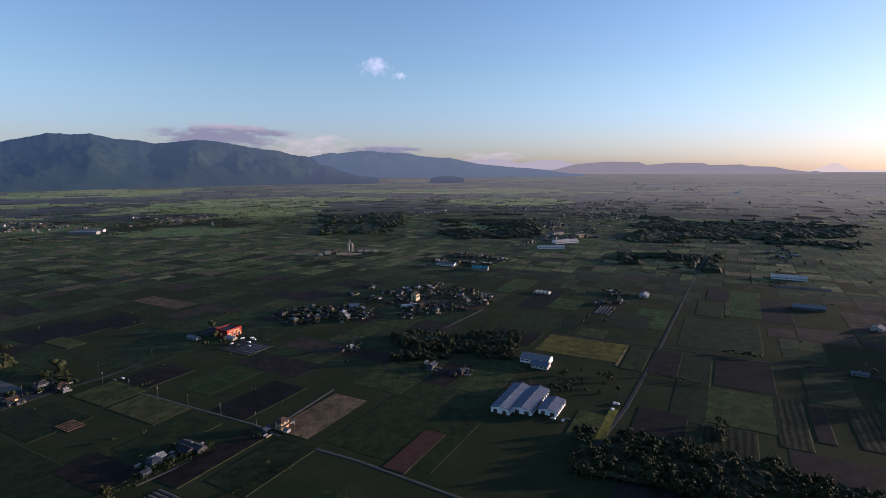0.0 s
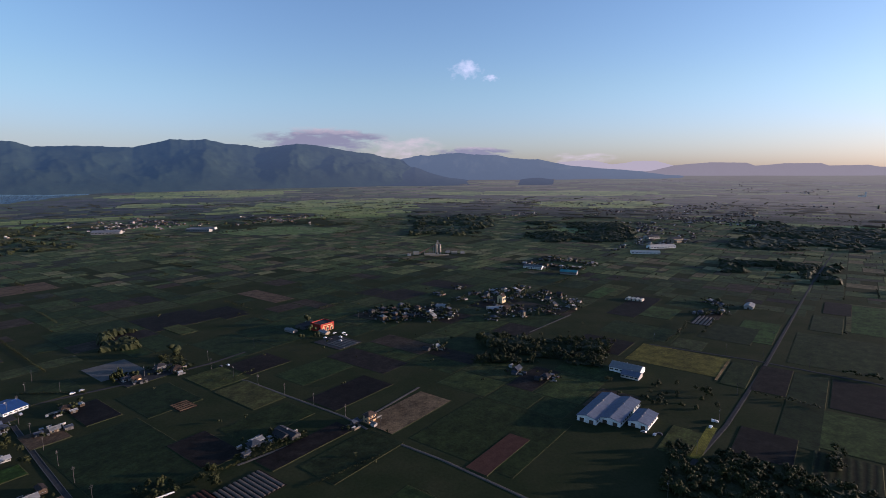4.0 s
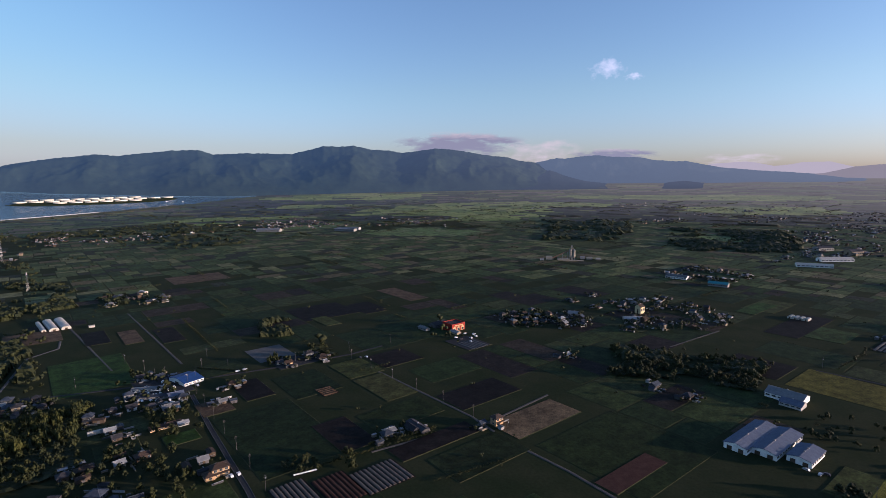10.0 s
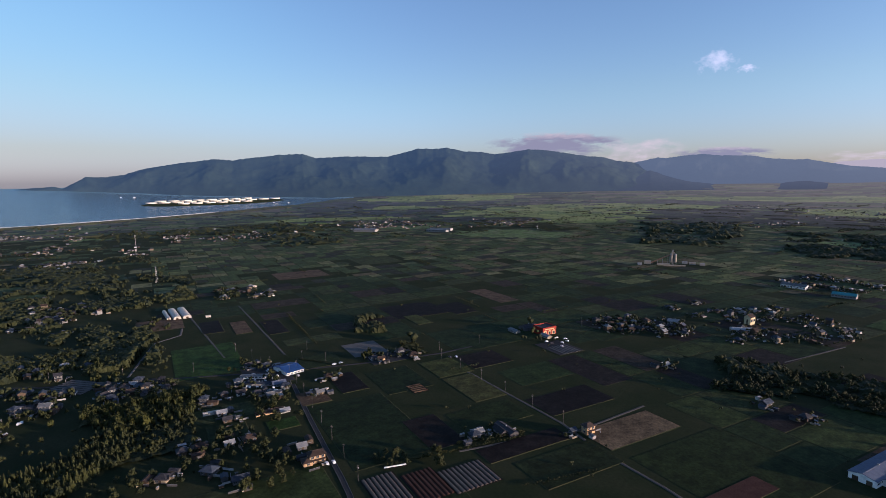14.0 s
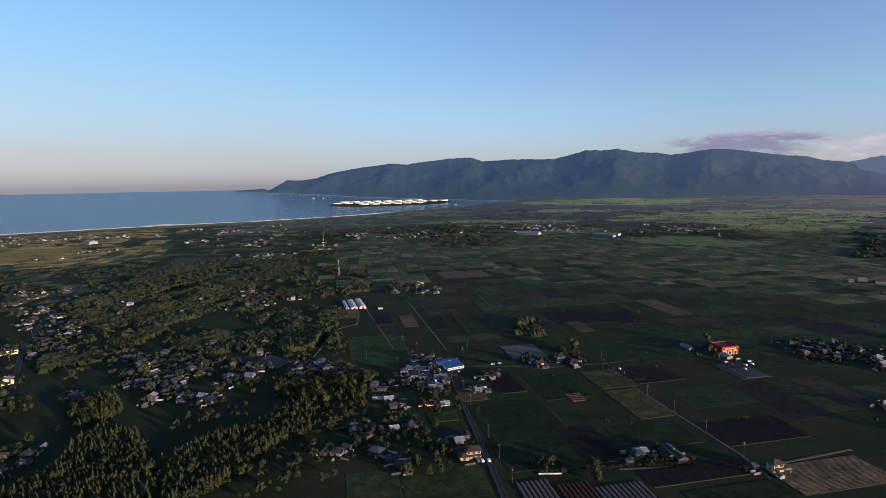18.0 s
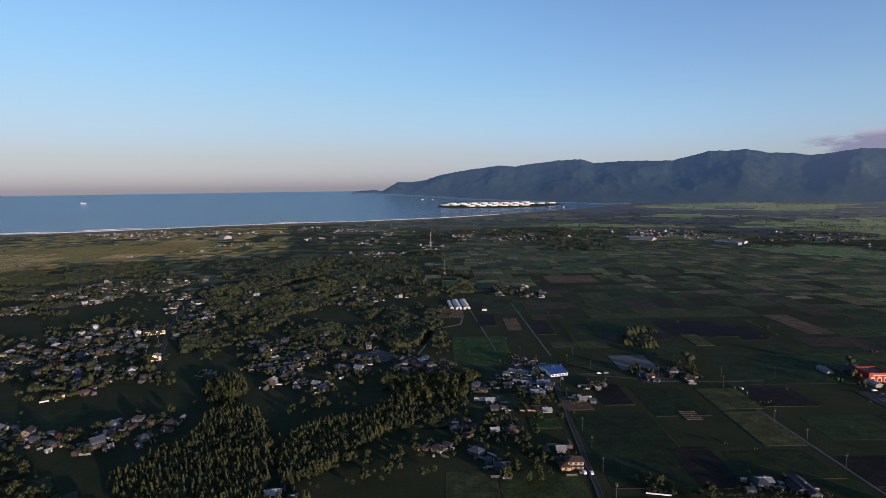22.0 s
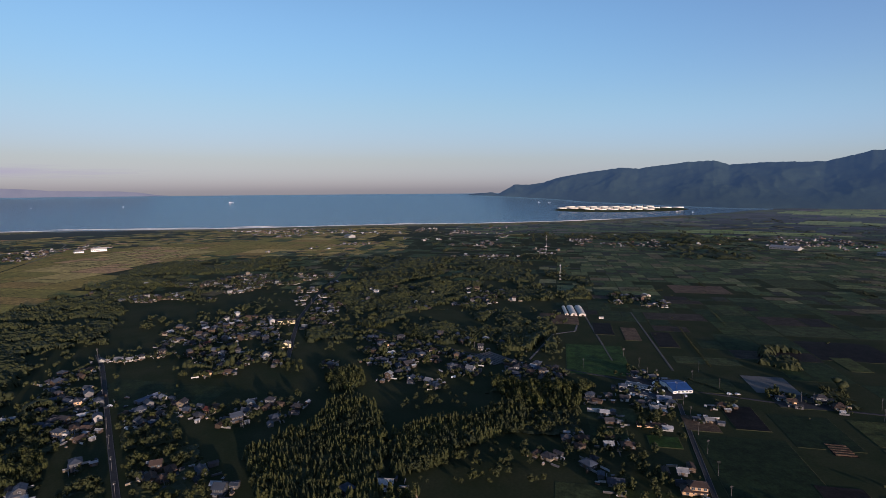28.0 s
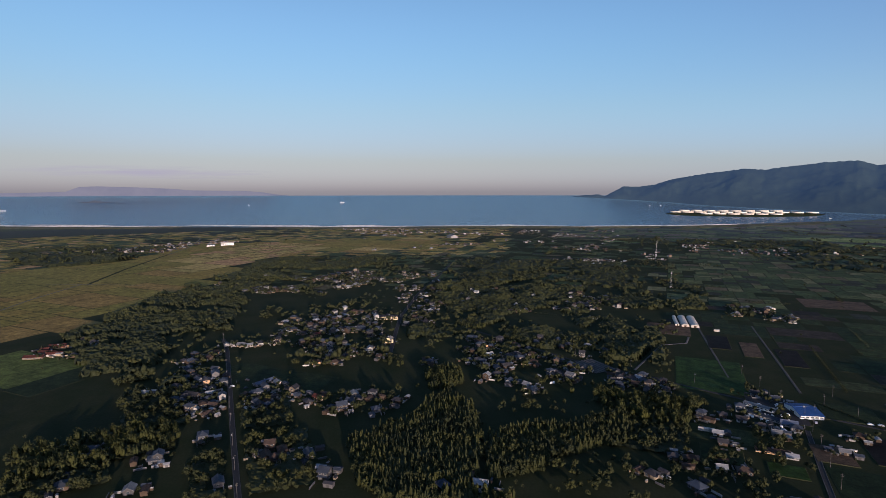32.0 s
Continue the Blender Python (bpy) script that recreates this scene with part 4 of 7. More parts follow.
TERRACES = ((-1191, -493), (-1439, -573), (-1619, -544), (-1916, -426), (-1813, -220), (-1488, -311), (-1270, -411))        # harvested plots among them


def in_open(x, y):
    return inside(x, y, OPEN)


def stands(w, a, r, x, y):
    """How deep inside a wood a place lies, below zero outside: rounded, with an uneven rim and clearings."""
    a0, a1, r0, r1, kind, dense = w
    if w in OUTLINES:
        return 0.5 + 0.25 * noise.noise((x * 0.05, y * 0.05, 2.2)) if inside(x + 5 * noise.noise((x * 0.06, y * 0.06, 1.0)), y + 5 * noise.noise((x * 0.06, y * 0.06, 4.0)), OUTLINES[w]) else -1.0
    u, v = abs(2 * (a - a0) / (a1 - a0) - 1), abs(2 * (r - r0) / (r1 - r0) - 1)
    rim = max(0.0, max(u, v) - 0.55) / 0.45
    if r1 < 480:
        return 0.35 + 0.55 * noise.noise((x * 0.03, y * 0.03, 2.2)) + 0.35 * noise.noise((x * 0.08, y * 0.08, 5.1)) + 0.5 * dense - 0.85 * rim ** 3
    big = 2.2 / max(70.0, min(420.0, r1 - r0))
    n = noise.noise((x * big, y * big, 2.2)) + 0.6 * noise.noise((x * big * 2.7, y * big * 2.7, 5.1)) + 0.4 * noise.noise((x * 0.05, y * 0.05, 8.1))
    return 1.25 * n + 1.1 * dense - 0.62 - 0.9 * rim ** 2



def swell(x, y, deep):
    """The groves on the plain stand on low rises."""
    return 10.0 * max(0.0, noise.noise((x * 0.011, y * 0.011, 9.5)) + 0.12) * min(1.0, max(0.0, deep) / 0.5) if math.hypot(x, y) > 520 else 0.0


def in_wood(x, y):
    a, r = math.degrees(math.atan2(-x, y)), math.hypot(x, y)
    return any(w[0] <= a <= w[1] and w[2] <= r <= w[3] and stands(w, a, r, x, y) > 0 for w in WOODS)


# the rest of the plain: plots split from blocks at random
rng = random.Random(5)


def split(u0, u1, v0, v1, most, out):
    w, h = u1 - u0, v1 - v0
    if max(w, h) < most * rng.uniform(0.8, 1.6) and min(w, h) < most * 0.9:
        g = 0.35 if most < 50 else 0.6
        out.append((u0 + g, u1 - g, v0 + g, v1 - g))
        return
    k = rng.uniform(0.35, 0.65)
    if w > h * rng.uniform(0.7, 1.4):
        split(u0, u0 + w * k, v0, v1, most, out)
        split(u0 + w * k, u1, v0, v1, most, out)
    else:
        split(u0, u1, v0, v0 + h * k, most, out)
        split(u0, u1, v0 + h * k, v1, most, out)


near_plots, paddies, dry, gold, far_mixed = [], [], [], [], []
for i in range(-18, 19):
    for j in range(-5, 19):
        u0, v0 = i * 265.0, j * 265.0
        cx, cy = from_grid(u0 + 132, v0 + 132)
        rr, aa = math.hypot(cx, cy), math.degrees(math.atan2(-cx, cy))
        if rr > (2300 if aa < 72 else 2750) or not -52 < aa < 131:
            continue
        got = []
        split(u0, u0 + 265, v0, v0 + 265, (50 if inside(cx, cy, TERRACES) else 120) if in_open(cx, cy) else 60 if rr < 900 else 42, got)
        for q in got:
            qx, qy = from_grid((q[0] + q[1]) / 2, (q[2] + q[3]) / 2)
            r, a = math.hypot(qx, qy), math.degrees(math.atan2(-qx, qy))
            if r < 110 or r > (2080 if a < 78 else 2600) or shore(qx, qy) > -70 or (in_wood(qx, qy) and not in_open(qx, qy)):
                continue
            if any(q[0] < t[1] and q[1] > t[0] and q[2] < t[3] and q[3] > t[2] for t in TAKEN):
                continue
            if in_open(qx, qy):
                if inside(qx, qy, TERRACES):
                    dry.append((q[0] + 0.8, q[1] - 0.8, q[2] + 0.8, q[3] - 0.8))
                else:
                    gold.append(q)
            elif a > 78 and r > 1500:
                (dry if rng.random() < 0.22 else gold if rng.random() < 0.5 else far_mixed).append(q)
            elif r > 1500 and noise.noise((qx * 0.003, qy * 0.003, 4.0)) > 0.28:
                paddies.append(q)
            elif r < 1150 and -45 < a < 62:
                near_plots.append((r, q))
            elif r > 1000 and (a < 60 or rng.random() < 0.45):
                far_mixed.append(q)
near_plots.sort()
for k, (r, q) in enumerate(near_plots):
    if rng.random() < 0.18:
        continue
    if k < 330:
        tagged(new("field", plot_mesh("field", [q], MIXED_NEAR, 0.12)), "small dark green or brown farm plot on the plain", "field", "farm fields", "structure")
    else:
        far_mixed.append(q)
tagged(new("farm_plots", plot_mesh("farm_plots", far_mixed, MIXED_HAZED, 0.12)), "patchwork of green and brown plots, paled for haze", "fields", kind="stuff")
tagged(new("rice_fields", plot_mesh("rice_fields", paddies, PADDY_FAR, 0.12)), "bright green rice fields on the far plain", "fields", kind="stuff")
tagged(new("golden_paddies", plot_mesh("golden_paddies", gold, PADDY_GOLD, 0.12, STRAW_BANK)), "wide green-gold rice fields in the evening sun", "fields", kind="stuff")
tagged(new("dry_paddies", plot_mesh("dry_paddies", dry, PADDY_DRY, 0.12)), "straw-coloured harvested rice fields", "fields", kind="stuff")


# ---- the far plain: strips of rice, crops and built-up land between two kilometres and the mountains ----
BANDS = ((22, 2650, 11, 620, "green"), (33, 3820, 9, 190, "green"), (-7, 2860, 7.5, 290, "green"), (14, 3120, 8, 230, "green"), (-2, 3680, 13, 170, "green"), (45, 2420, 7, 90, "green"), (37, 3150, 5, 160, "green"), (50, 2190, 6, 50, "green"),
         (7, 2550, 7, 470, "dark"), (-5, 2310, 9, 280, "dark"), (28, 2260, 9, 160, "dark"), (40, 2750, 9, 260, "dark"), (33, 3420, 10, 170, "dark"), (10, 3450, 12, 90, "dark"), (-26, 2900, 14, 900, "dark"), (44, 3500, 5, 400, "dark"))
SIGHT_R = np.linspace(1900, 4700, 3000)
SIGHT = np.degrees(np.arctan((rise(SIGHT_R) - EYE_Z) / SIGHT_R))


def band_of(az, r):
    best, deep = "", 0.0
    n = 0.55 * noise.noise((az * 0.35, r * 0.004, 3.0)) + 0.4 * noise.noise((az * 1.3, r * 0.012, 6.0))
    for a, q, da, dr, what in BANDS:
        d = 1.0 - ((az - a) / da) ** 2 - ((r - q) / dr) ** 2 + n
        if d > deep:
            best, deep = what, d
    return best


def far_strips():
    cells = {"green": ([], []), "dark": ([], []), "": ([], [])}
    edges = np.arange(-4.95, -1.0, 0.105)

    def at(az, e):
        e += 0.16 * noise.noise((az * 0.11, e * 0.7, 0.5)) + 0.05 * noise.noise((az * 0.5, e * 2.0, 2.5))
        r = float(np.interp(e, SIGHT, SIGHT_R))
        x, y = polar(az, r)
        return x, y, float(rise(r)) + (0.3 if r < 3000 else 2.2)

    for k, (e0, e1) in enumerate(zip(edges[:-1], edges[1:])):
        az = -50 + rng.uniform(0, 1)
        while az < 72:
            wide = rng.uniform(0.5, 2.6) * (1.0 if e0 < -2.6 else 1.7)
            steps = max(1, int(wide / 0.8))
            x, y, z = at(az + wide / 2, (e0 + e1) / 2)
            kind = band_of(az + wide / 2, math.hypot(x, y))
            if kind == "dark" and rng.random() < 0.12 or kind == "green" and rng.random() < 0.03:
                kind = ""
            if shore(x, y) < -130 and math.hypot(x, y) > 2060:
                v, f = cells[kind]
                b0 = len(v)
                tilt = rng.uniform(-0.2, 0.2)
                for i in range(steps + 1):
                    a = az + (wide - 0.03) * i / steps
                    v += [at(a, e0 + 0.003), at(a + tilt, e1)]
                f += [(b0 + 2 * i, b0 + 2 * i + 2, b0 + 2 * i + 3, b0 + 2 * i + 1) for i in range(steps)]
            az += wide
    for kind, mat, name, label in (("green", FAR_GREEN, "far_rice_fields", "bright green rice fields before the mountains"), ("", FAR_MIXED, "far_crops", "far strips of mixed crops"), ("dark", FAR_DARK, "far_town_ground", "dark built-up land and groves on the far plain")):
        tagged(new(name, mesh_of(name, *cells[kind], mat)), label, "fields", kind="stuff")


far_strips()


# ---- trees ----
def trunk_piece(h, r):
    return tube(0, 0, -0.4, h, r, r * 0.35, 6, False)


def conifer_crown(seed, h, w):
    """Whorls of drooping boughs, each a bent blade, getting shorter towards the tip."""
    g = random.Random(seed)
    v, f = [], []
    levels = 9
    for i in range(levels):
        t = i / (levels - 1)
        z = h * (0.14 + 0.82 * t)
        reach = w * (1 - t) ** 0.8 * 0.5 + 0.25
        n = 8 if t < 0.6 else 5
        for j in range(n):
            a = 2 * math.pi * (j + g.random() * 0.8) / n + i * 0.6
            ln = reach * g.uniform(0.75, 1.2)
            side = ln * 0.42 + 0.2
            ca, sa_ = math.cos(a), math.sin(a)
            k = len(v)
            v += [(0.1 * ca, 0.1 * sa_, z + h * 0.10), (0.6 * ln * ca - side * sa_, 0.6 * ln * sa_ + side * ca, z - 0.02 * h), (ln * ca, ln * sa_, z - 0.06 * h * g.uniform(0.3, 1.3)), (0.6 * ln * ca + side * sa_, 0.6 * ln * sa_ - side * ca, z - 0.02 * h)]
            f += [(k, k + 1, k + 2), (k, k + 2, k + 3)]
    k = len(v)
    v += [(0, 0, h), (0.3, 0, h * 0.86), (-0.15, 0.26, h * 0.86), (-0.15, -0.26, h * 0.86)]
    f += [(k, k + 1, k + 2), (k, k + 2, k + 3), (k, k + 3, k + 1)]
    return v, f


def lump(cx, cy, cz, rx, rz, g, sub=1):
    bm = bmesh.new()
    bmesh.ops.create_icosphere(bm, subdivisions=sub, radius=1.0)
    vv = []
    for q in bm.verts:
        k = g.uniform(0.78, 1.18)
        vv.append((cx + q.co.x * rx * k, cy + q.co.y * rx * k, cz + q.co.z * rz * k))
    ff = [tuple(w.index for w in p.verts) for p in bm.faces]
    bm.free()
    return vv, ff


def broad_crown(seed, h, w, clumps=80):
    """Several uneven masses with loose leaf clumps standing out of them."""
    g = random.Random(seed)
    pieces, masses = [], []
    for i in range(6):
        a, d = 2 * math.pi * i / 5 + g.random(), (w * 0.06 if i == 5 else w * g.uniform(0.18, 0.34))
        z = h * (g.uniform(0.40, 0.70) if i < 5 else 0.78)
        m = (d * math.cos(a), d * math.sin(a), z, w * g.uniform(0.13, 0.22), h * g.uniform(0.12, 0.20))
        masses.append(m)
        pieces.append(lump(*m, g, 1))
    for i in range(clumps):
        cx, cy, cz, rx, rz = g.choice(masses)
        n = Vector((g.gauss(0, 1), g.gauss(0, 1), g.gauss(0.25, 0.9))).normalized()
        k = g.uniform(0.95, 1.45)
        c = Vector((cx + n.x * rx * k, cy + n.y * rx * k, cz + n.z * rz * k))
        s = w * g.uniform(0.05, 0.095)
        e1 = n.orthogonal().normalized()
        e1.rotate(Matrix.Rotation(g.uniform(0, 6.3), 3, n))
        e2 = n.cross(e1)
        lift = n * s * g.uniform(0.2, 0.9)
        vv = [c - e1 * s, c + e2 * s * 0.8 + lift, c + e1 * s * 1.1 + lift, c - e2 * s * 0.8]
        pieces.append(([tuple(q) for q in vv], [(0, 1, 2), (0, 2, 3)]))
    return joined(*pieces)


def bamboo_crown(seed, h, w):
    """A sheaf of leaning plumes."""
    g = random.Random(seed)
    pieces = []
    for i in range(7):
        a, d = g.uniform(0, 6.3), w * g.uniform(0.05, 0.36)
        hh = h * g.uniform(0.75, 1.0)
        pieces.append(lump(d * math.cos(a), d * math.sin(a), hh * 0.62, w * 0.17, hh * 0.38, g, 1))
    for i in range(40):
        a, d, z = g.uniform(0, 6.3), w * g.uniform(0.2, 0.5), h * g.uniform(0.4, 1.0)
        c, s = Vector((d * math.cos(a), d * math.sin(a), z)), w * 0.09
        up = Vector((math.cos(a) * 0.5, math.sin(a) * 0.5, 0.8)) * s * 1.6
        sd_ = Vector((-math.sin(a), math.cos(a), 0)) * s
        pieces.append(([tuple(c - sd_), tuple(c + sd_), tuple(c + up)], [(0, 1, 2)]))
    return joined(*pieces)


def far_crown(seed, h, w):
    g = random.Random(seed)
    return joined(*[lump(w * 0.27 * math.cos(i * 1.6 + seed), w * 0.27 * math.sin(i * 1.6 + seed), h * g.uniform(0.42, 0.72), w * g.uniform(0.17, 0.27), h * g.uniform(0.16, 0.28), g, 1) for i in range(3)])


KINDS = {}
for kind, maker, mat, h, w in (("conifer", conifer_crown, NEEDLE, 6.2, 3.3), ("broadleaf", broad_crown, LEAF, 6.0, 5.0), ("bamboo", bamboo_crown, BAMBOO, 6.6, 4.2), ("rust", broad_crown, RUST, 6.5, 5.5)):
    KINDS[kind] = []
    for s in range(6):
        g = random.Random(s * 7 + len(kind))
        hh, ww = h * g.uniform(0.8, 1.2), w * g.uniform(0.85, 1.2)
        crown = maker(s * 13 + len(kind), hh, ww)
        trunk = trunk_piece(hh * 0.7, 0.22 if kind != "bamboo" else 0.3)
        KINDS[kind].append((crown, trunk, mesh_of("crown", *crown, mat), mesh_of("trunk", *trunk, BARK)))
LOW = [far_crown(s, 9.5, 10.0) for s in range(6)]
TREE_LABEL = {"conifer": "slender dark green conifer with drooping boughs", "broadleaf": "round-crowned green broadleaf tree", "bamboo": "feathery yellow-green bamboo clump", "rust": "tree with rust-brown leaves"}


def tree(x, y, kind, k=1.0):
    crown, trunk, cm, tm = rng.choice(KINDS[kind])
    ob = new("tree")
    ob.matrix_world = Matrix.LocRotScale((x, y, 0), Euler((0, 0, rng.uniform(0, 6.3))), (k, k, k * rng.uniform(0.9, 1.15)))
    part("trunk", tm, ob)
    part("crown", cm, ob)
    return tagged(ob, TREE_LABEL[kind], "tree", "trees of the woods and gardens")


def tree_stuff(name, spots, source, mat, label):
    """Many trees in one mesh of triangles: copies of a few shapes, turned and sized."""
    if not spots:
        return
    arr = [(np.array(v, dtype=np.float32), np.array(f, dtype=np.int32)) for v, f in source]
    V, F, base = [], [], 0
    for x, y, k, *up in spots:
        v, f = rng.choice(arr)
        a = rng.uniform(0, 6.3)
        c, s = math.cos(a) * k, math.sin(a) * k
        z0 = float(rise(math.hypot(x, y))) + sum(up)
        V.append(np.stack([v[:, 0] * c - v[:, 1] * s + x, v[:, 0] * s + v[:, 1] * c + y, v[:, 2] * k * rng.uniform(0.85, 1.2) + z0], -1))
        F.append(f + base)
        base += len(v)
    V, F = np.concatenate(V).astype(np.float32), np.concatenate(F)
    me = bpy.data.meshes.new(name)
    me.vertices.add(len(V))
    me.vertices.foreach_set("co", V.ravel())
    me.loops.add(F.size)
    me.loops.foreach_set("vertex_index", F.ravel())
    me.polygons.add(len(F))
    me.polygons.foreach_set("loop_start", np.arange(0, F.size, 3, dtype=np.int32))
    me.materials.append(mat)
    me.update(calc_edges=True)
    me.validate()
    tagged(new(name, me), label, "trees", kind="stuff")


HOUSE_XY = []
HOUSE_SPOTS = []


def house_spot(x, y, w=11.0, d=8.0, turn=62.0, storeys=1, wall=0, roof=0, hip=False):
    HOUSE_SPOTS.append((x, y, w * 0.64, d * 0.70, turn, storeys, wall, roof, hip))
    HOUSE_XY.append((x, y))


house_spot(-242, 221, 15, 9, 62, 2, 4, 1, True)
house_spot(-244, 215, 10, 8, 152, 1, 4, 1, True)
house_spot(-262, 227, 9, 7, 62, 1, 3, 3)
house_spot(-319, 191, 14, 8, 70, 1, 2, 1, True)
house_spot(-306, 204, 9, 7, 70, 1, 0, 3)
house_spot(-301, 216, 13, 8, 68, 1, 2, 1, True)
house_spot(-323, 181, 9, 8, 66, 1, 2, 0, True)
house_spot(-287, 177, 13, 10, 20, 1, 3, 2, True)
house_spot(-263, 181, 14, 8, 60, 1, 3, 2)
house_spot(-303, 157, 11, 9, 30, 1, 0, 0, True)
house_spot(-353, 231, 10, 6, 62, 1, 1, 3)
house_spot(-110, 346, 11, 8, 62, 2, 4, 1, True)
house_spot(-119, 340, 7, 5, 62, 1, 3, 2)
house_spot(-318, 298, 9, 6, 62, 1, 0, 3)
house_spot(-339, 328, 9, 7, 62, 1, 2, 1, True)
house_spot(-374, 263, 10, 8, 62, 1, 1, 0)
house_spot(-349, 273, 9, 7, 62, 1, 1, 3)
house_spot(-383, 254, 8, 7, 62, 1, 2, 0, True)
house_spot(-362, 270, 10, 7, 62, 1, 0, 0, True)
house_spot(-355, 293, 11, 8, 62, 1, 1, 2, True)
house_spot(-392, 274, 10, 8, 62, 2, 1, 2, True)
house_spot(-424, 309, 9, 7, 62, 1, 1, 0)
house_spot(-410, 317, 9, 7, 62, 1, 3, 2)
house_spot(-336, 386, 10, 7, 62, 1, 1, 0, True)
house_spot(-308, 412, 11, 8, 62, 1, 2, 1, True)
house_spot(-322, 412, 10, 8, 62, 1, 3, 0, True)
house_spot(-450, 229, 9, 7, 40, 1, 0, 3)
house_spot(-471, 231, 10, 8, 40, 2, 3, 2, True)
house_spot(-469, 218, 10, 8, 40, 1, 1, 0, True)
house_spot(-339, 226, 9, 7, 62, 1, 2, 0)
house_spot(-560, -206, 10, 8, 20, 1, 1, 0, True)
house_spot(-586, -198, 11, 8, 20, 1, 4, 0)
house_spot(-620, -192, 9, 7, 20, 1, 1, 2)
house_spot(-614, -166, 14, 6, 110, 1, 1, 3)
house_spot(-622, -155, 12, 8, 20, 1, 1, 0, True)
house_spot(-627, -136, 12, 8, 20, 1, 0, 1, True)
house_spot(-477, -162, 9, 8, 20, 1, 1, 0)
house_spot(-490, -156, 12, 9, 20, 2, 3, 2, True)
house_spot(-466, -160, 10, 6, 110, 1, 1, 3)
house_spot(-443, -158, 12, 8, 20, 1, 0, 1, True)
house_spot(-432, -161, 8, 7, 20, 1, 1, 3)
house_spot(-454, -146, 10, 8, 20, 2, 1, 2)
house_spot(-512, -170, 14, 9, 20, 2, 3, 2)
house_spot(-528, -203, 9, 7, 20, 1, 3, 0)
house_spot(-482, -190, 10, 8, 20, 1, 2, 0, True)
house_spot(-455, -185, 9, 7, 20, 1, 3, 2, True)
house_spot(-472, -115, 12, 8, 30, 2, 3, 2)
house_spot(-489, -108, 9, 7, 30, 1, 1, 3)
house_spot(-545, -81, 13, 7, 100, 1, 4, 1, True)
house_spot(-543, -62, 13, 7, 100, 1, 2, 1, True)
house_spot(-655, -95, 13, 8, 100, 1, 4, 4, True)
house_spot(-684, -43, 11, 8, 100, 1, 1, 2, True)
house_spot(-617, -6, 9, 8, 62, 2, 1, 3)
house_spot(-736, -7, 26, 9, 100, 1, 0, 3)
house_spot(-702, 15, 9, 7, 62, 1, 1, 3)
house_spot(-770, -72, 12, 8, 62, 1, 1, 0, True)
house_spot(-585, -48, 10, 8, 62, 1, 3, 0, True)
house_spot(-603, -73, 10, 8, 62, 2, 1, 2, True)
house_spot(-440, -73, 12, 8, 30, 1, 2, 0, True)
house_spot(-449, -66, 12, 7, 50, 1, 4, 4)
house_spot(-439, -38, 10, 7, 62, 1, 3, 2)
house_spot(-450, -20, 10, 8, 62, 2, 3, 0, True)
house_spot(-436, 1, 11, 8, 62, 1, 2, 0, True)
house_spot(-425, -50, 9, 7, 62, 1, 3, 2)
house_spot(-350, -158, 11, 8, 20, 1, 3, 2, True)
house_spot(-437, -111, 9, 7, 20, 1, 2, 0)
house_spot(-318, -107, 12, 8, 20, 1, 3, 2)
house_spot(-314, -156, 10, 8, 10, 1, 3, 3)
house_spot(-322, -198, 12, 9, 30, 1, 2, 2, True)
house_spot(-348, -86, 14, 8, 20, 1, 2, 1)
house_spot(-356, -77, 12, 8, 20, 1, 2, 1, True)
house_spot(-378, -136, 12, 9, 20, 2, 3, 2, True)
house_spot(-462, 118, 10, 8, 40, 1, 1, 3)
house_spot(-489, 156, 12, 8, 40, 1, 3, 0)
house_spot(-476, 163, 12, 8, 40, 2, 1, 3)
house_spot(-603, 99, 11, 8, 40, 1, 1, 0, True)
house_spot(-623, 89, 11, 8, 40, 1, 3, 2)
house_spot(-549, 120, 10, 8, 40, 1, 2, 0, True)
house_spot(-552, 130, 9, 8, 40, 1, 1, 0)
house_spot(-538, 35, 10, 8, 40, 1, 3, 2, True)
house_spot(-329, -47, 9, 6, 70, 1, 3, 3)
house_spot(-320, -44, 10, 9, 70, 2, 3, 2)
house_spot(-302, 50, 13, 8, 70, 1, 1, 3)
house_spot(-302, 27, 12, 9, 30, 1, 2, 2, True)
house_spot(-616, -385, 12, 7, 100, 1, 2, 4)
house_spot(-631, -376, 12, 7, 100, 1, 2, 4)
house_spot(-598, -367, 16, 7, 100, 1, 0, 4)
house_spot(-658, -366, 11, 8, 100, 1, 0, 1, True)
house_spot(-644, -349, 10, 8, 100, 1, 2, 0, True)
house_spot(-592, -342, 10, 8, 100, 1, 2, 0, True)
house_spot(-470, 226, 9, 7, 40, 1, 1, 3)
house_spot(-457, 231, 9, 7, 40, 1, 3, 0)
house_spot(-383, 236, 9, 8, 40, 2, 3, 2, True)
house_spot(-328, 388, 10, 7, 62, 1, 4, 1)
house_spot(-322, 411, 12, 8, 62, 2, 3, 0, True)
house_spot(-310, 416, 10, 8, 62, 1, 2, 1, True)
house_spot(-173, 300, 10, 8, 62, 1, 3, 2, True)
house_spot(-161, 314, 16, 7, 150, 1, 3, 0)
house_spot(-10, 459, 12, 8, 62, 1, 3, 2)
house_spot(15, 445, 11, 8, 62, 1, 2, 0, True)
house_spot(-91, 508, 9, 7, 62, 1, 3, 3)
house_spot(-735, -26, 10, 9, 15, 2, 1, 3, False)
house_spot(-796, -74, 13, 9, 15, 2, 1, 3, True)
house_spot(-686, -101, 13, 8, 15, 2, 3, 0, False)
house_spot(-587, -71, 13, 9, 15, 1, 1, 0, False)
house_spot(-581, -28, 10, 8, 5, 2, 1, 3, False)
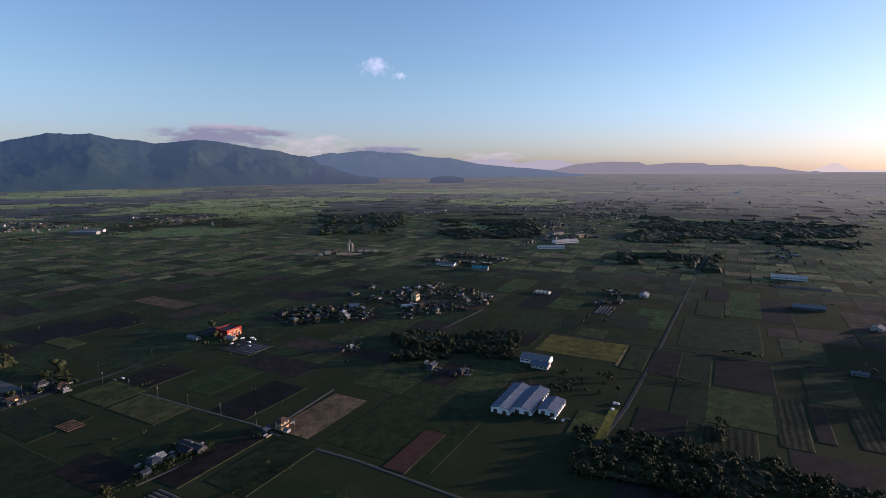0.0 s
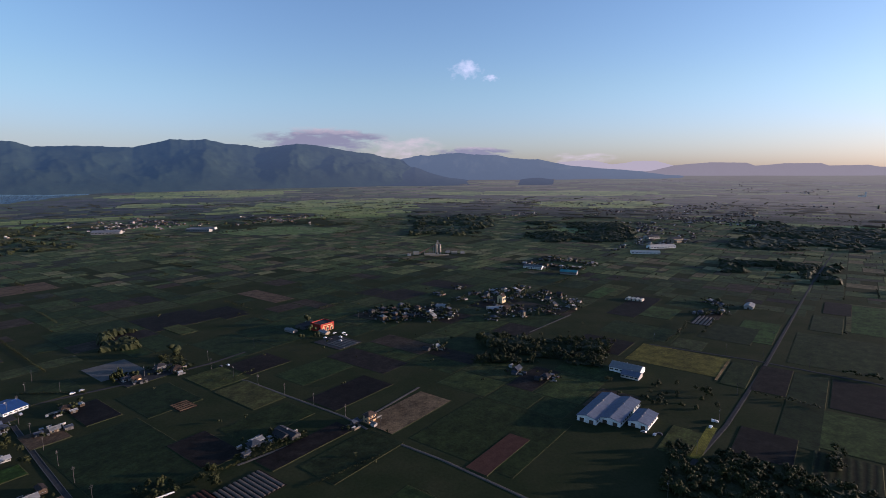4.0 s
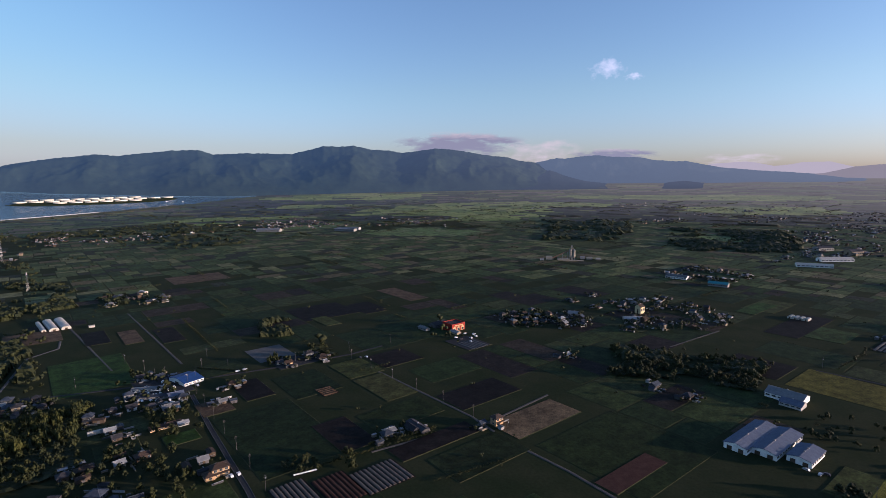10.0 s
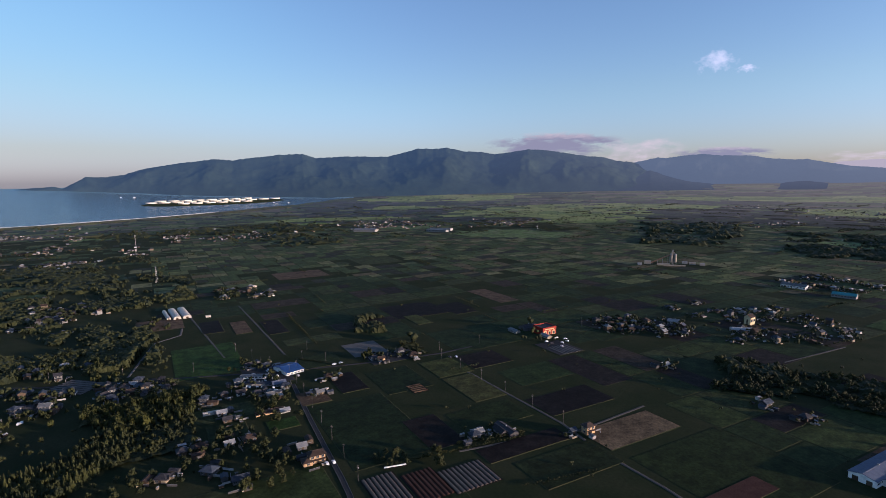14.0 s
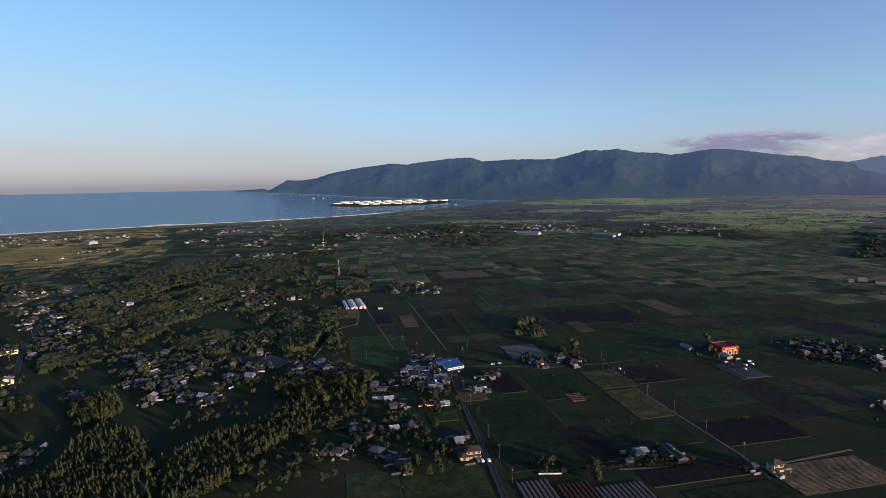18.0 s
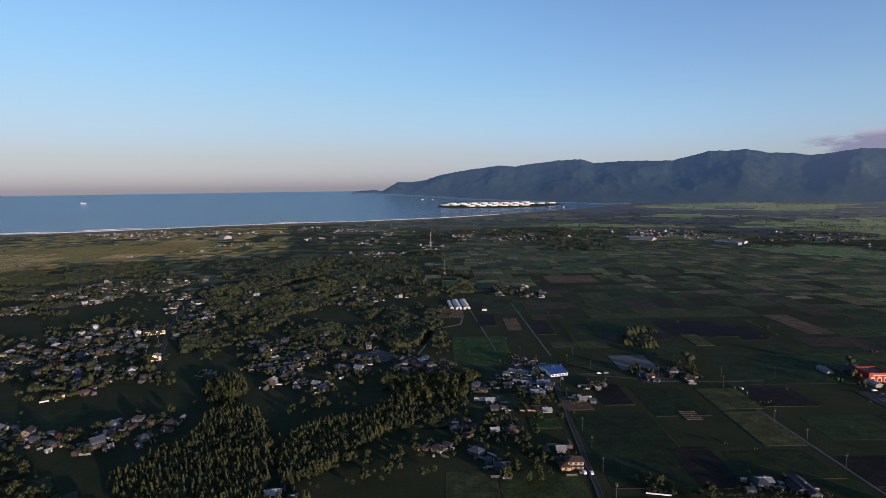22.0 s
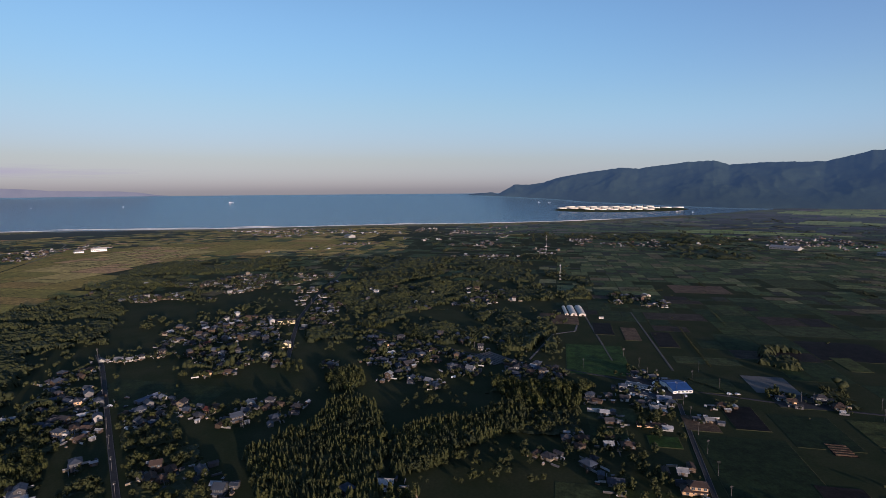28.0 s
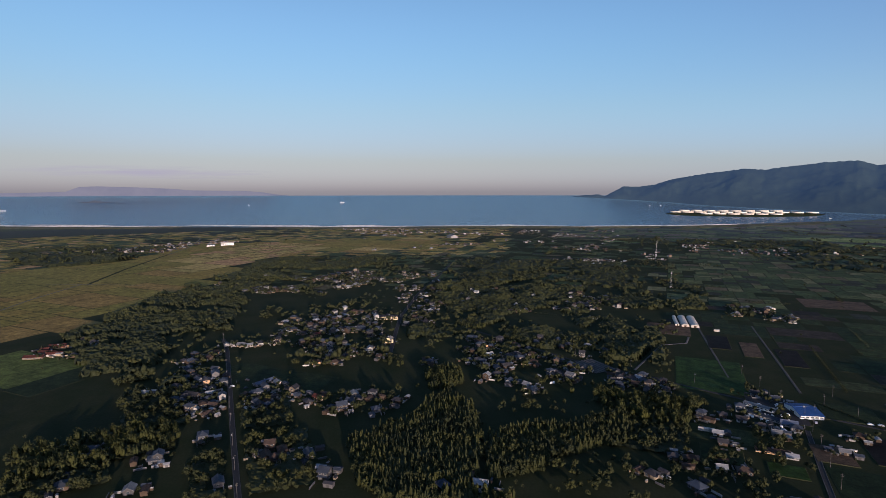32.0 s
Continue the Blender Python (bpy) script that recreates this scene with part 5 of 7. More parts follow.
house_spot(-620, 95, 13, 9, 20, 1, 1, 2, True)
house_spot(-589, 100, 9, 8, 20, 1, 4, 1, True)
house_spot(-553, 99, 13, 9, 110, 1, 1, 3, False)
house_spot(-533, 128, 13, 8, 85, 2, 0, 2, True)
house_spot(-509, 100, 10, 8, 5, 1, 0, 2, False)
house_spot(-448, 121, 12, 8, 15, 1, 3, 2, True)
house_spot(-466, 202, 13, 9, 95, 1, 1, 0, False)
house_spot(-560, 229, 9, 8, 15, 1, 3, 2, True)
house_spot(-453, -36, 12, 9, 15, 1, 3, 3, False)
house_spot(-419, -16, 10, 9, 15, 1, 3, 2, True)
house_spot(-424, -44, 13, 9, 110, 2, 2, 2, False)
house_spot(-349, -58, 13, 8, 20, 1, 3, 2, False)
house_spot(-590, -193, 9, 8, 15, 1, 4, 1, True)
house_spot(-617, -175, 12, 9, 85, 1, 0, 3, False)
house_spot(-493, -172, 12, 8, 20, 2, 4, 0, True)
house_spot(-487, -197, 10, 8, 85, 1, 2, 0, True)
house_spot(-451, -178, 9, 8, 85, 1, 3, 2, True)
house_spot(-461, -178, 13, 8, 110, 1, 2, 0, True)
house_spot(-514, -192, 9, 9, 15, 1, 3, 0, False)
house_spot(-508, -185, 10, 8, 110, 1, 2, 0, True)
house_spot(-509, -195, 12, 8, 110, 1, 3, 2, True)
house_spot(-512, -160, 13, 9, 15, 1, 2, 0, True)
house_spot(-472, -217, 12, 8, 85, 1, 1, 3, True)
house_spot(-459, -118, 12, 9, 110, 2, 3, 2, True)
house_spot(-351, -155, 10, 8, 15, 2, 3, 2, False)
house_spot(-368, -204, 10, 8, 95, 1, 3, 2, False)
house_spot(-346, -80, 9, 8, 15, 1, 2, 1, True)
house_spot(-361, -86, 10, 8, 95, 2, 2, 1, False)
house_spot(-992, -191, 10, 9, 110, 1, 1, 3, False)
house_spot(-980, -182, 9, 9, 95, 1, 1, 0, False)
house_spot(-662, -113, 10, 8, 85, 1, 3, 0, False)
house_spot(-683, -128, 12, 9, 95, 1, 2, 2, True)
house_spot(-711, -115, 12, 8, 85, 1, 2, 0, True)
house_spot(-718, -94, 13, 8, 110, 2, 3, 2, True)
house_spot(-664, -77, 13, 9, 5, 2, 3, 0, False)
house_spot(-638, -67, 12, 9, 85, 1, 2, 0, False)
house_spot(-615, -81, 12, 8, 95, 2, 2, 2, False)
house_spot(-608, -58, 10, 8, 15, 2, 3, 0, True)
house_spot(-722, -60, 9, 8, 15, 1, 3, 0, False)
house_spot(-617, -107, 13, 8, 15, 2, 2, 0, True)
house_spot(-738, -138, 13, 8, 85, 2, 2, 2, True)
house_spot(-518, 90, 9, 8, 95, 1, 3, 2, False)
house_spot(-537, 84, 10, 8, 110, 1, 2, 0, False)
house_spot(-538, 76, 9, 8, 95, 1, 3, 2, True)
house_spot(-517, 110, 13, 8, 110, 1, 2, 0, False)
house_spot(-490, 148, 9, 8, 20, 2, 3, 2, True)
for a0, a1, r0, r1, count in ((-4.7, 11.2, 608, 822, 19), (-7.0, 1.5, 889, 1064, 14), (-16.3, -8.8, 1204, 1606, 32), (-21.0, -9.9, 1743, 2920, 108), (-9.3, 13.2, 2120, 3240, 90), (21.0, 39.5, 1914, 2326, 72), (8.3, 17.1, 618, 683, 14), (-39.5, -28.7, 1167, 1416, 8), (-39.4, -18.3, 2354, 4135, 54), (16.5, 39.3, 3480, 4188, 54), (-18.8, -16.5, 697, 797, 4), (89.9, 98.2, 928, 1197, 34), (88.8, 102.9, 641, 838, 8), (98.2, 104.9, 957, 1151, 14), (98.1, 120.6, 1737, 2169, 64), (66.4, 98.1, 1660, 2555, 144), (59.6, 70.8, 1255, 1760, 22), (68.4, 85.1, 754, 1010, 16), (89.4, 98.8, 560, 800, 14), (85.0, 89.5, 700, 1150, 22), (106.3, 111.2, 445, 625, 9), (90.2, 99.9, 560, 780, 8), (70.0, 82.5, 480, 640, 10), (100.0, 105.0, 440, 480, 4), (61.6, 66.5, 495, 539, 8), (66.2, 71.9, 833, 951, 8), (68.3, 82.6, 532, 637, 10), (47.1, 62.1, 1461, 2153, 54), (39.0, 47.1, 1870, 2239, 43), (50.7, 56.4, 850, 916, 8), (-15.5, -9.0, 1380, 1750, 34), (-19.5, -13.5, 1850, 2450, 40)):
    centres = [(rng.uniform(a0, a1), math.sqrt(rng.uniform(r0 * r0, r1 * r1)), rng.choice((0.0, math.pi / 2)) + GRID) for _ in range(max(2, count // 7))] if r0 > 850 else []
    for i in range(int(count * 1.7)):
        for tries in range(12):
            if centres:
                a, r, d = rng.choice(centres)
                x, y = polar(a, r)
                along, off = rng.gauss(0, 0.035 * r), rng.gauss(0, 0.010 * r)
                x, y = x + along * math.cos(d) - off * math.sin(d), y + along * math.sin(d) + off * math.cos(d)
            else:
                x, y = polar(rng.uniform(a0, a1), math.sqrt(rng.uniform(r0 * r0, r1 * r1)))
            if shore(x, y) < -150 and not in_open(x, y) and off_lane(x, y, 9) and all(math.hypot(x - p, y - q) > 10 for p, q in HOUSE_XY[-200:]):
                house_spot(x, y, rng.uniform(7, 12), rng.uniform(6, 8.5), 62 + rng.choice((0, 90)) + rng.uniform(-12, 12), rng.choice((1, 1, 1, 2)), rng.choice((0, 1, 2, 2, 2, 3, 3)), rng.choice((0, 0, 0, 0, 1, 1, 2, 2, 2, 3)), rng.random() < 0.5)
                break
HOUSE_CELLS = {}
BIG_PLOTS = [(-229, 559), (-220, 552), (-238, 566), (-250, 559), (-218, 540), (-733, -14), (-733, 0), (-618, -8), (-590, -380), (-606, -365), (-606, -380), (-628, -378), (-215, 545), (-225, 540), (-210, 556), (-205, 548), (-384, 322), (-376, 314), (-392, 330), (-395, 305)]
for hx_, hy_ in HOUSE_XY + BIG_PLOTS:
    HOUSE_CELLS.setdefault((int(hx_ // 30), int(hy_ // 30)), []).append((hx_, hy_))

near_trees, stuff_spots = [], {k: [] for k in ("conifer", "broadleaf", "bamboo", "rust", "far")}
for a0, a1, r0, r1, kind, dense in WOODS:
    area = 0.5 * radians(a1 - a0) * (r1 * r1 - r0 * r0)
    rm = (r0 + r1) / 2
    each = {"conifer": 4.6, "broadleaf": 22.0, "bamboo": 11.5}[kind] * (1.0 if rm < 620 else 1.35 if rm < 850 else 9.0 if rm < 1600 else 26.0) * (5.0 if kind == "broadleaf" and 560 < r0 and rm < 850 else 1.5 if rm > 850 else 1.0)
    size = 1.0 if rm < 620 else 0.6 if rm < 850 else 0.62 if rm < 1600 else 0.85
    for i in range(int(area * dense / each)):
        a, r = rng.uniform(a0, a1), math.sqrt(rng.uniform(r0 * r0, r1 * r1))
        x, y = polar(a, r)
        deep = stands((a0, a1, r0, r1, kind, dense), a, r, x, y)
        if deep < rng.uniform(-0.05, 0.1) or in_open(x, y):
            continue
        if shore(x, y) > -75 or not off_lane(x, y, 5) or not apart(HOUSE_CELLS, x, y, 5.5):
            continue
        k = size * rng.uniform(0.55, 1.25) * min(1.0, max(0.22, -shore(x, y) / 800))
        if rm > 850 or (r > 560 and kind == "broadleaf"):
            stuff_spots["far"].append((x, y, k * (1.5 if rng.random() < 0.15 else 1.0), swell(x, y, deep)))
        else:
            kk = kind if rng.random() > 0.12 else "broadleaf"
            near_trees.append((r, x, y, kk, k))
# groves and single trees all through the wooded villages
for i in range(7000):
    a, r = rng.uniform(61, 117), math.sqrt(rng.uniform(400 ** 2, 1450 ** 2))
    x, y = polar(a, r)
    clump = noise.noise((x * 0.017, y * 0.017, 3.3)) + 0.6 * noise.noise((x * 0.05, y * 0.05, 6.6))
    if clump < rng.uniform(0.12, 0.34) or in_open(x, y) or not off_lane(x, y, 5) or not apart(HOUSE_CELLS, x, y, 6.0):
        continue
    if r < 520 and (clump < 0.36 or rng.random() < 0.35):
        continue
    if r < 560:
        stuff_spots[rng.choice(("broadleaf", "broadleaf", "bamboo"))].append((x, y, rng.uniform(0.6, 1.2)))
    else:
        stuff_spots["far"].append((x, y, rng.uniform(0.35, 0.95)))
# windbreaks and hedges along plot edges
for i in range(420):
    a, r = rng.uniform(-42, 80), math.sqrt(rng.uniform(420 ** 2, 3300 ** 2))
    x, y = polar(a, r)
    d = GRID + rng.choice((0.0, math.pi / 2)) + rng.uniform(-0.06, 0.06)
    length = rng.uniform(25, 90) * (1 if r < 1500 else 2.2)
    step = 3.2 if r < 1500 else 8.0
    k = rng.uniform(0.22, 0.5) if r < 1500 else rng.uniform(0.45, 0.8)
    for j in range(int(length / step)):
        px_, py_ = x + j * step * math.cos(d) + rng.uniform(-1.2, 1.2), y + j * step * math.sin(d) + rng.uniform(-1.2, 1.2)
        if rng.random() < 0.8 and shore(px_, py_) < -80 and off_lane(px_, py_, 4):
            stuff_spots["far"].append((px_, py_, k * rng.uniform(0.6, 1.3)))
for i in range(900):
    a, r = rng.uniform(-42, 125), math.sqrt(rng.uniform(300 ** 2, 2600 ** 2))
    x, y = polar(a, r)
    if shore(x, y) < -100 and not in_open(x, y) and off_lane(x, y, 4) and apart(HOUSE_CELLS, x, y, 7):
        stuff_spots["far"].append((x, y, rng.uniform(0.15, 0.5)))
# low hedges and rough verges along the plot edges, throwing long evening shadows
for k, q in enumerate([q for r, q in near_plots] + far_mixed[260:]):
    if rng.random() < 0.42:
        continue
    u0, u1, v0, v1 = q
    (ua, va), (ub, vb) = rng.choice((((u0, v0), (u1, v0)), ((u0, v0), (u0, v1)), ((u0, v1), (u1, v1)), ((u1, v0), (u1, v1))))
    r = math.hypot(*from_grid(ua, va))
    if r > 1700:
        continue
    n = int(math.hypot(ub - ua, vb - va) / (2.6 if r < 900 else 4.5))
    size = rng.uniform(0.06, 0.16) * (1.0 if r < 900 else 1.5)
    t0, t1 = rng.uniform(0, 0.5), rng.uniform(0.55, 1.0)
    for i in range(n):
        if t0 < i / n < t1 and rng.random() < 0.8:
            x, y = from_grid(ua + (ub - ua) * i / n + rng.uniform(-0.6, 0.6), va + (vb - va) * i / n + rng.uniform(-0.6, 0.6))
            if off_lane(x, y, 3.5) and apart(HOUSE_CELLS, x, y, 5):
                stuff_spots["far"].append((x, y, size * rng.uniform(0.5, 1.6)))
# garden trees and hedges close round the houses
for hx_, hy_, w_, d_, turn_, st_, wl_, rf_, hp_ in HOUSE_SPOTS:
    r = math.hypot(hx_, hy_)
    for i in range(4 if r < 470 else 7 if r < 1150 else 3 if r < 1900 else 1):
        a, d = rng.uniform(0, 6.3), rng.uniform(5.2, 13.0)
        x, y = hx_ + d * math.cos(a), hy_ + d * math.sin(a)
        if off_lane(x, y, 4) and apart(HOUSE_CELLS, x, y, 5.0) and shore(x, y) < -75:
            k = rng.uniform(0.3, 0.75)
            if r < 470:
                stuff_spots["broadleaf"].append((x, y, k))
            else:
                stuff_spots["far"].append((x, y, k * (0.9 if r < 1150 else 0.6)))
for x0, y0, x1, y1, k in ((-200, 240, -144, 319, 0.30), (-178, 284, -146, 324, 0.40), (-400, 348, -347, 359, 0.25), (-89, 303, -121, 262, 0.20), (-420, 392, -560, 470, 0.22), (-640, 330, -560, 300, 0.25)):
    n = int(math.hypot(x1 - x0, y1 - y0) / 1.1)
    for i in range(n):
        stuff_spots["broadleaf"].append((x0 + (x1 - x0) * i / n + rng.uniform(-1, 1), y0 + (y1 - y0) * i / n + rng.uniform(-1, 1), k * rng.uniform(0.7, 1.3)))
near_trees.sort()
for i, (r, x, y, kind, k) in enumerate(near_trees):
    if i < 300:
        tree(x, y, kind, k)
    else:
        stuff_spots[kind].append((x, y, k))
for kind, what, label in (("conifer", "conifer_wood", "dense stand of slender conifers"), ("broadleaf", "broadleaf_wood", "groves of green broadleaf trees"), ("bamboo", "bamboo_grove", "feathery yellow-green bamboo groves")):
    tree_stuff(what, stuff_spots[kind], [q[0] for q in KINDS[kind]], KINDS[kind][0][2].materials[0], label)


def canopy():
    """The closed undergrowth and crowns of the woods: an uneven roof of leaves, open round houses and lanes, falling to the ground at its edges."""
    V, F, base = [], [], 0
    for a0, a1, r0, r1, kind, dense in WOODS:
        rm = (r0 + r1) / 2
        if dense < 0.55:
            continue
        step = 2.2 if rm < 560 else 2.6 if rm < 1000 else 4.5 if rm < 1700 else 8.0
        tall = (4.3 if kind == "conifer" else 2.4 if rm < 560 else 4.8 if kind == "bamboo" else 6.0 if rm < 850 else 6.0 if rm < 1600 else 6.5) * (0.6 + 0.4 * dense)
        na, nr = max(3, int(radians(a1 - a0) * rm / step)), max(3, int((r1 - r0) / step))
        pts, on = [], []
        for i in range(nr + 1):
            for j in range(na + 1):
                a, r = a0 + (a1 - a0) * (j + rng.uniform(-0.35, 0.35)) / na, r0 + (r1 - r0) * (i + rng.uniform(-0.35, 0.35)) / nr
                x, y = polar(a, r)
                deep = stands((a0, a1, r0, r1, kind, dense), a, r, x, y)
                ok = deep > 0 and 0 < i < nr and 0 < j < na and shore(x, y) < -75 and not in_open(x, y) and off_lane(x, y, 6) and apart(HOUSE_CELLS, x, y, 7.0)
                low = min(1.0, max(0.25, -shore(x, y) / 800))
                crown = 0.6 + 0.25 * noise.noise((x * 0.05, y * 0.05, 7.7)) + 0.35 * noise.noise((x / (step * 2.2), y / (step * 2.2), 1.1)) + rng.uniform(-0.3, 0.3)
                on.append(ok)
                pts.append((x, y, float(rise(r)) + (max(0.25, crown) * tall * low + swell(x, y, deep) if ok else -0.4)))
        n = na + 1
        quads = [(i * n + j, i * n + j + 1, (i + 1) * n + j + 1, (i + 1) * n + j) for i in range(nr) for j in range(na)]
        quads = [q for q in quads if sum(on[k] for k in q) > (2 if rm < 560 else 1)]
        F += [(q[0] + base, q[1] + base, q[2] + base) for q in quads] + [(q[0] + base, q[2] + base, q[3] + base) for q in quads]
        V += pts
        base += len(pts)
    tagged(new("wood_canopy", mesh_of("wood_canopy", V, F, CANOPY)), "closed dark green canopy filling the woods", "woods", kind="stuff")


def hedge_lump(x, y, long, deep, tall, turn):
    """A low copse: one uneven mass, longer than deep."""
    v, f = lump(0, 0, tall * 0.35, 1.0, tall * 0.65, rng, 2)
    c, s = math.cos(turn), math.sin(turn)
    z0 = float(rise(math.hypot(x, y)))
    return [(x + a * long * c - b * deep * s, y + a * long * s + b * deep * c, z + z0) for a, b, z in v], f


def shelter_belt():
    """The pine belt behind the beach, its leaves paled for haze and sun, and copses on the far plain."""
    V, F, base = [], [], 0
    ys = np.arange(-2700, 2250, 9.0)
    rows_ = 15
    pts, on = [], []
    for y in ys:
        for i in range(rows_ + 1):
            out = -52 - 13.0 * i
            yy = y + rng.uniform(-3, 3)
            x = float(np.interp(yy, COAST_Y, COAST_X)) - out + rng.uniform(-4, 4)
            rim = 150 + 70 * noise.noise((yy * 0.004, 1.0, 0)) + 40 * noise.noise((yy * 0.015, 2.0, 0))
            ok = 0 < i < rows_ and -out < rim and not -1050 < yy < -560
            on.append(ok)
            pts.append((x, yy, float(rise(math.hypot(x, yy))) + (4.0 + 1.2 * noise.noise((x * 0.03, yy * 0.03, 0)) + rng.uniform(-0.9, 0.9) if ok else -0.5)))
    n = rows_ + 1
    quads = [(i * n + j, i * n + j + 1, (i + 1) * n + j + 1, (i + 1) * n + j) for i in range(len(ys) - 1) for j in range(rows_)]
    quads = [q for q in quads if sum(on[k] for k in q) > 1]
    tagged(new("pine_belt", mesh_of("pine_belt", pts, quads, PINE)), "pine belt behind the beach, paled for haze and sun", "woods", kind="stuff")
    for i in range(520):
        a, r = rng.uniform(-46, 70), math.sqrt(rng.uniform(2050 ** 2, 4550 ** 2))
        x, y = polar(a, r)
        kind = band_of(a, r)
        if shore(x, y) > -160 or rng.random() < {"green": 0.95, "": 0.5, "dark": 0.1}[kind]:
            continue
        v, f = hedge_lump(x, y, rng.uniform(15, 75), rng.uniform(8, 30), rng.uniform(4, 8) * (1.0 if r < 3200 else 0.8), radians(a) + rng.uniform(-0.35, 0.35))
        V += v
        F += [tuple(q + base for q in p_) for p_ in f]
        base += len(v)
    tagged(new("far_copses", mesh_of("far_copses", V, F, BACKLEAF, True)), "dark copses on the far plain", "trees", kind="stuff")


canopy()
shelter_belt()
tree_stuff("far_woods", stuff_spots["far"], LOW, FARLEAF, "dark woods and wind breaks on the far plain")


# ---- houses ----
UNIT_WIN = mesh_of("window", *joined(box(-0.5, 0.5, -0.03, 0.05, -0.5, 0.5)), GLASS)
UNIT_FRAME = mesh_of("window_frame", *joined(box(-0.56, 0.56, -0.02, 0.08, 0.5, 0.58), box(-0.56, 0.56, -0.02, 0.10, -0.6, -0.5), box(-0.56, -0.5, -0.02, 0.08, -0.5, 0.5), box(0.5, 0.56, -0.02, 0.08, -0.5, 0.5), box(-0.025, 0.025, -0.02, 0.075, -0.5, 0.5)), STEEL)
UNIT_DOOR = mesh_of("door", *joined(box(-0.5, 0.5, -0.03, 0.06, 0.0, 1.0), box(0.32, 0.38, 0.06, 0.10, 0.45, 0.55)), WALLS[2])


def gable(w, d, z, rise_, over, thick=0.22):
    """Two slabs meeting at a ridge along x."""
    W, D = w / 2 + over, d / 2 + over
    drop = rise_ * over / (d / 2)
    ridge = box(-W - 0.05, W + 0.05, -0.22, 0.22, z + rise_ + thick - 0.08, z + rise_ + thick + 0.16)
    v = []
    for x in (-W, W):
        v += [(x, -D, z - drop), (x, 0, z + rise_), (x, D, z - drop), (x, D, z - drop + thick), (x, 0, z + rise_ + thick), (x, -D, z - drop + thick)]
    f = [(0, 6, 7, 1), (1, 7, 8, 2), (3, 9, 10, 4), (4, 10, 11, 5), (2, 8, 9, 3), (5, 11, 6, 0), (0, 1, 4, 5), (1, 2, 3, 4), (6, 11, 10, 7), (7, 10, 9, 8)]
    return joined((v, f), ridge)


def hipped(w, d, z, rise_, over, thick=0.22):
    W, D, L = w / 2 + over, d / 2 + over, max(0.3, (w - d) / 2 + 0.4)
    v = [(-W, -D, z - 0.15), (W, -D, z - 0.15), (W, D, z - 0.15), (-W, D, z - 0.15), (-W, -D, z + thick - 0.15), (W, -D, z + thick - 0.15), (W, D, z + thick - 0.15), (-W, D, z + thick - 0.15), (-L, 0, z + rise_ + thick), (L, 0, z + rise_ + thick)]
    f = [(3, 2, 1, 0), (0, 1, 5, 4), (1, 2, 6, 5), (2, 3, 7, 6), (3, 0, 4, 7), (4, 5, 9, 8), (6, 7, 8, 9), (5, 6, 9), (7, 4, 8)]
    return joined((v, f), box(-L - 0.2, L + 0.2, -0.2, 0.2, z + rise_ + thick - 0.1, z + rise_ + thick + 0.15))


def house_walls(w, d, z, rise_, gabled):
    v, f = box(-w / 2, w / 2, -d / 2, d / 2, -0.3, z)
    if gabled:
        v += [(-w / 2, 0, z + rise_), (w / 2, 0, z + rise_)]
        f = [q for q in f if q != (4, 5, 7, 6)] + [(4, 8, 6), (5, 7, 9), (4, 5, 9, 8), (6, 8, 9, 7)]
    return v, f


WALL_WORD = ("cream", "white", "brown timber", "grey", "tan")
ROOF_WORD = ("grey tile", "brown tile", "blue-grey tile", "pale tin", "red tile")


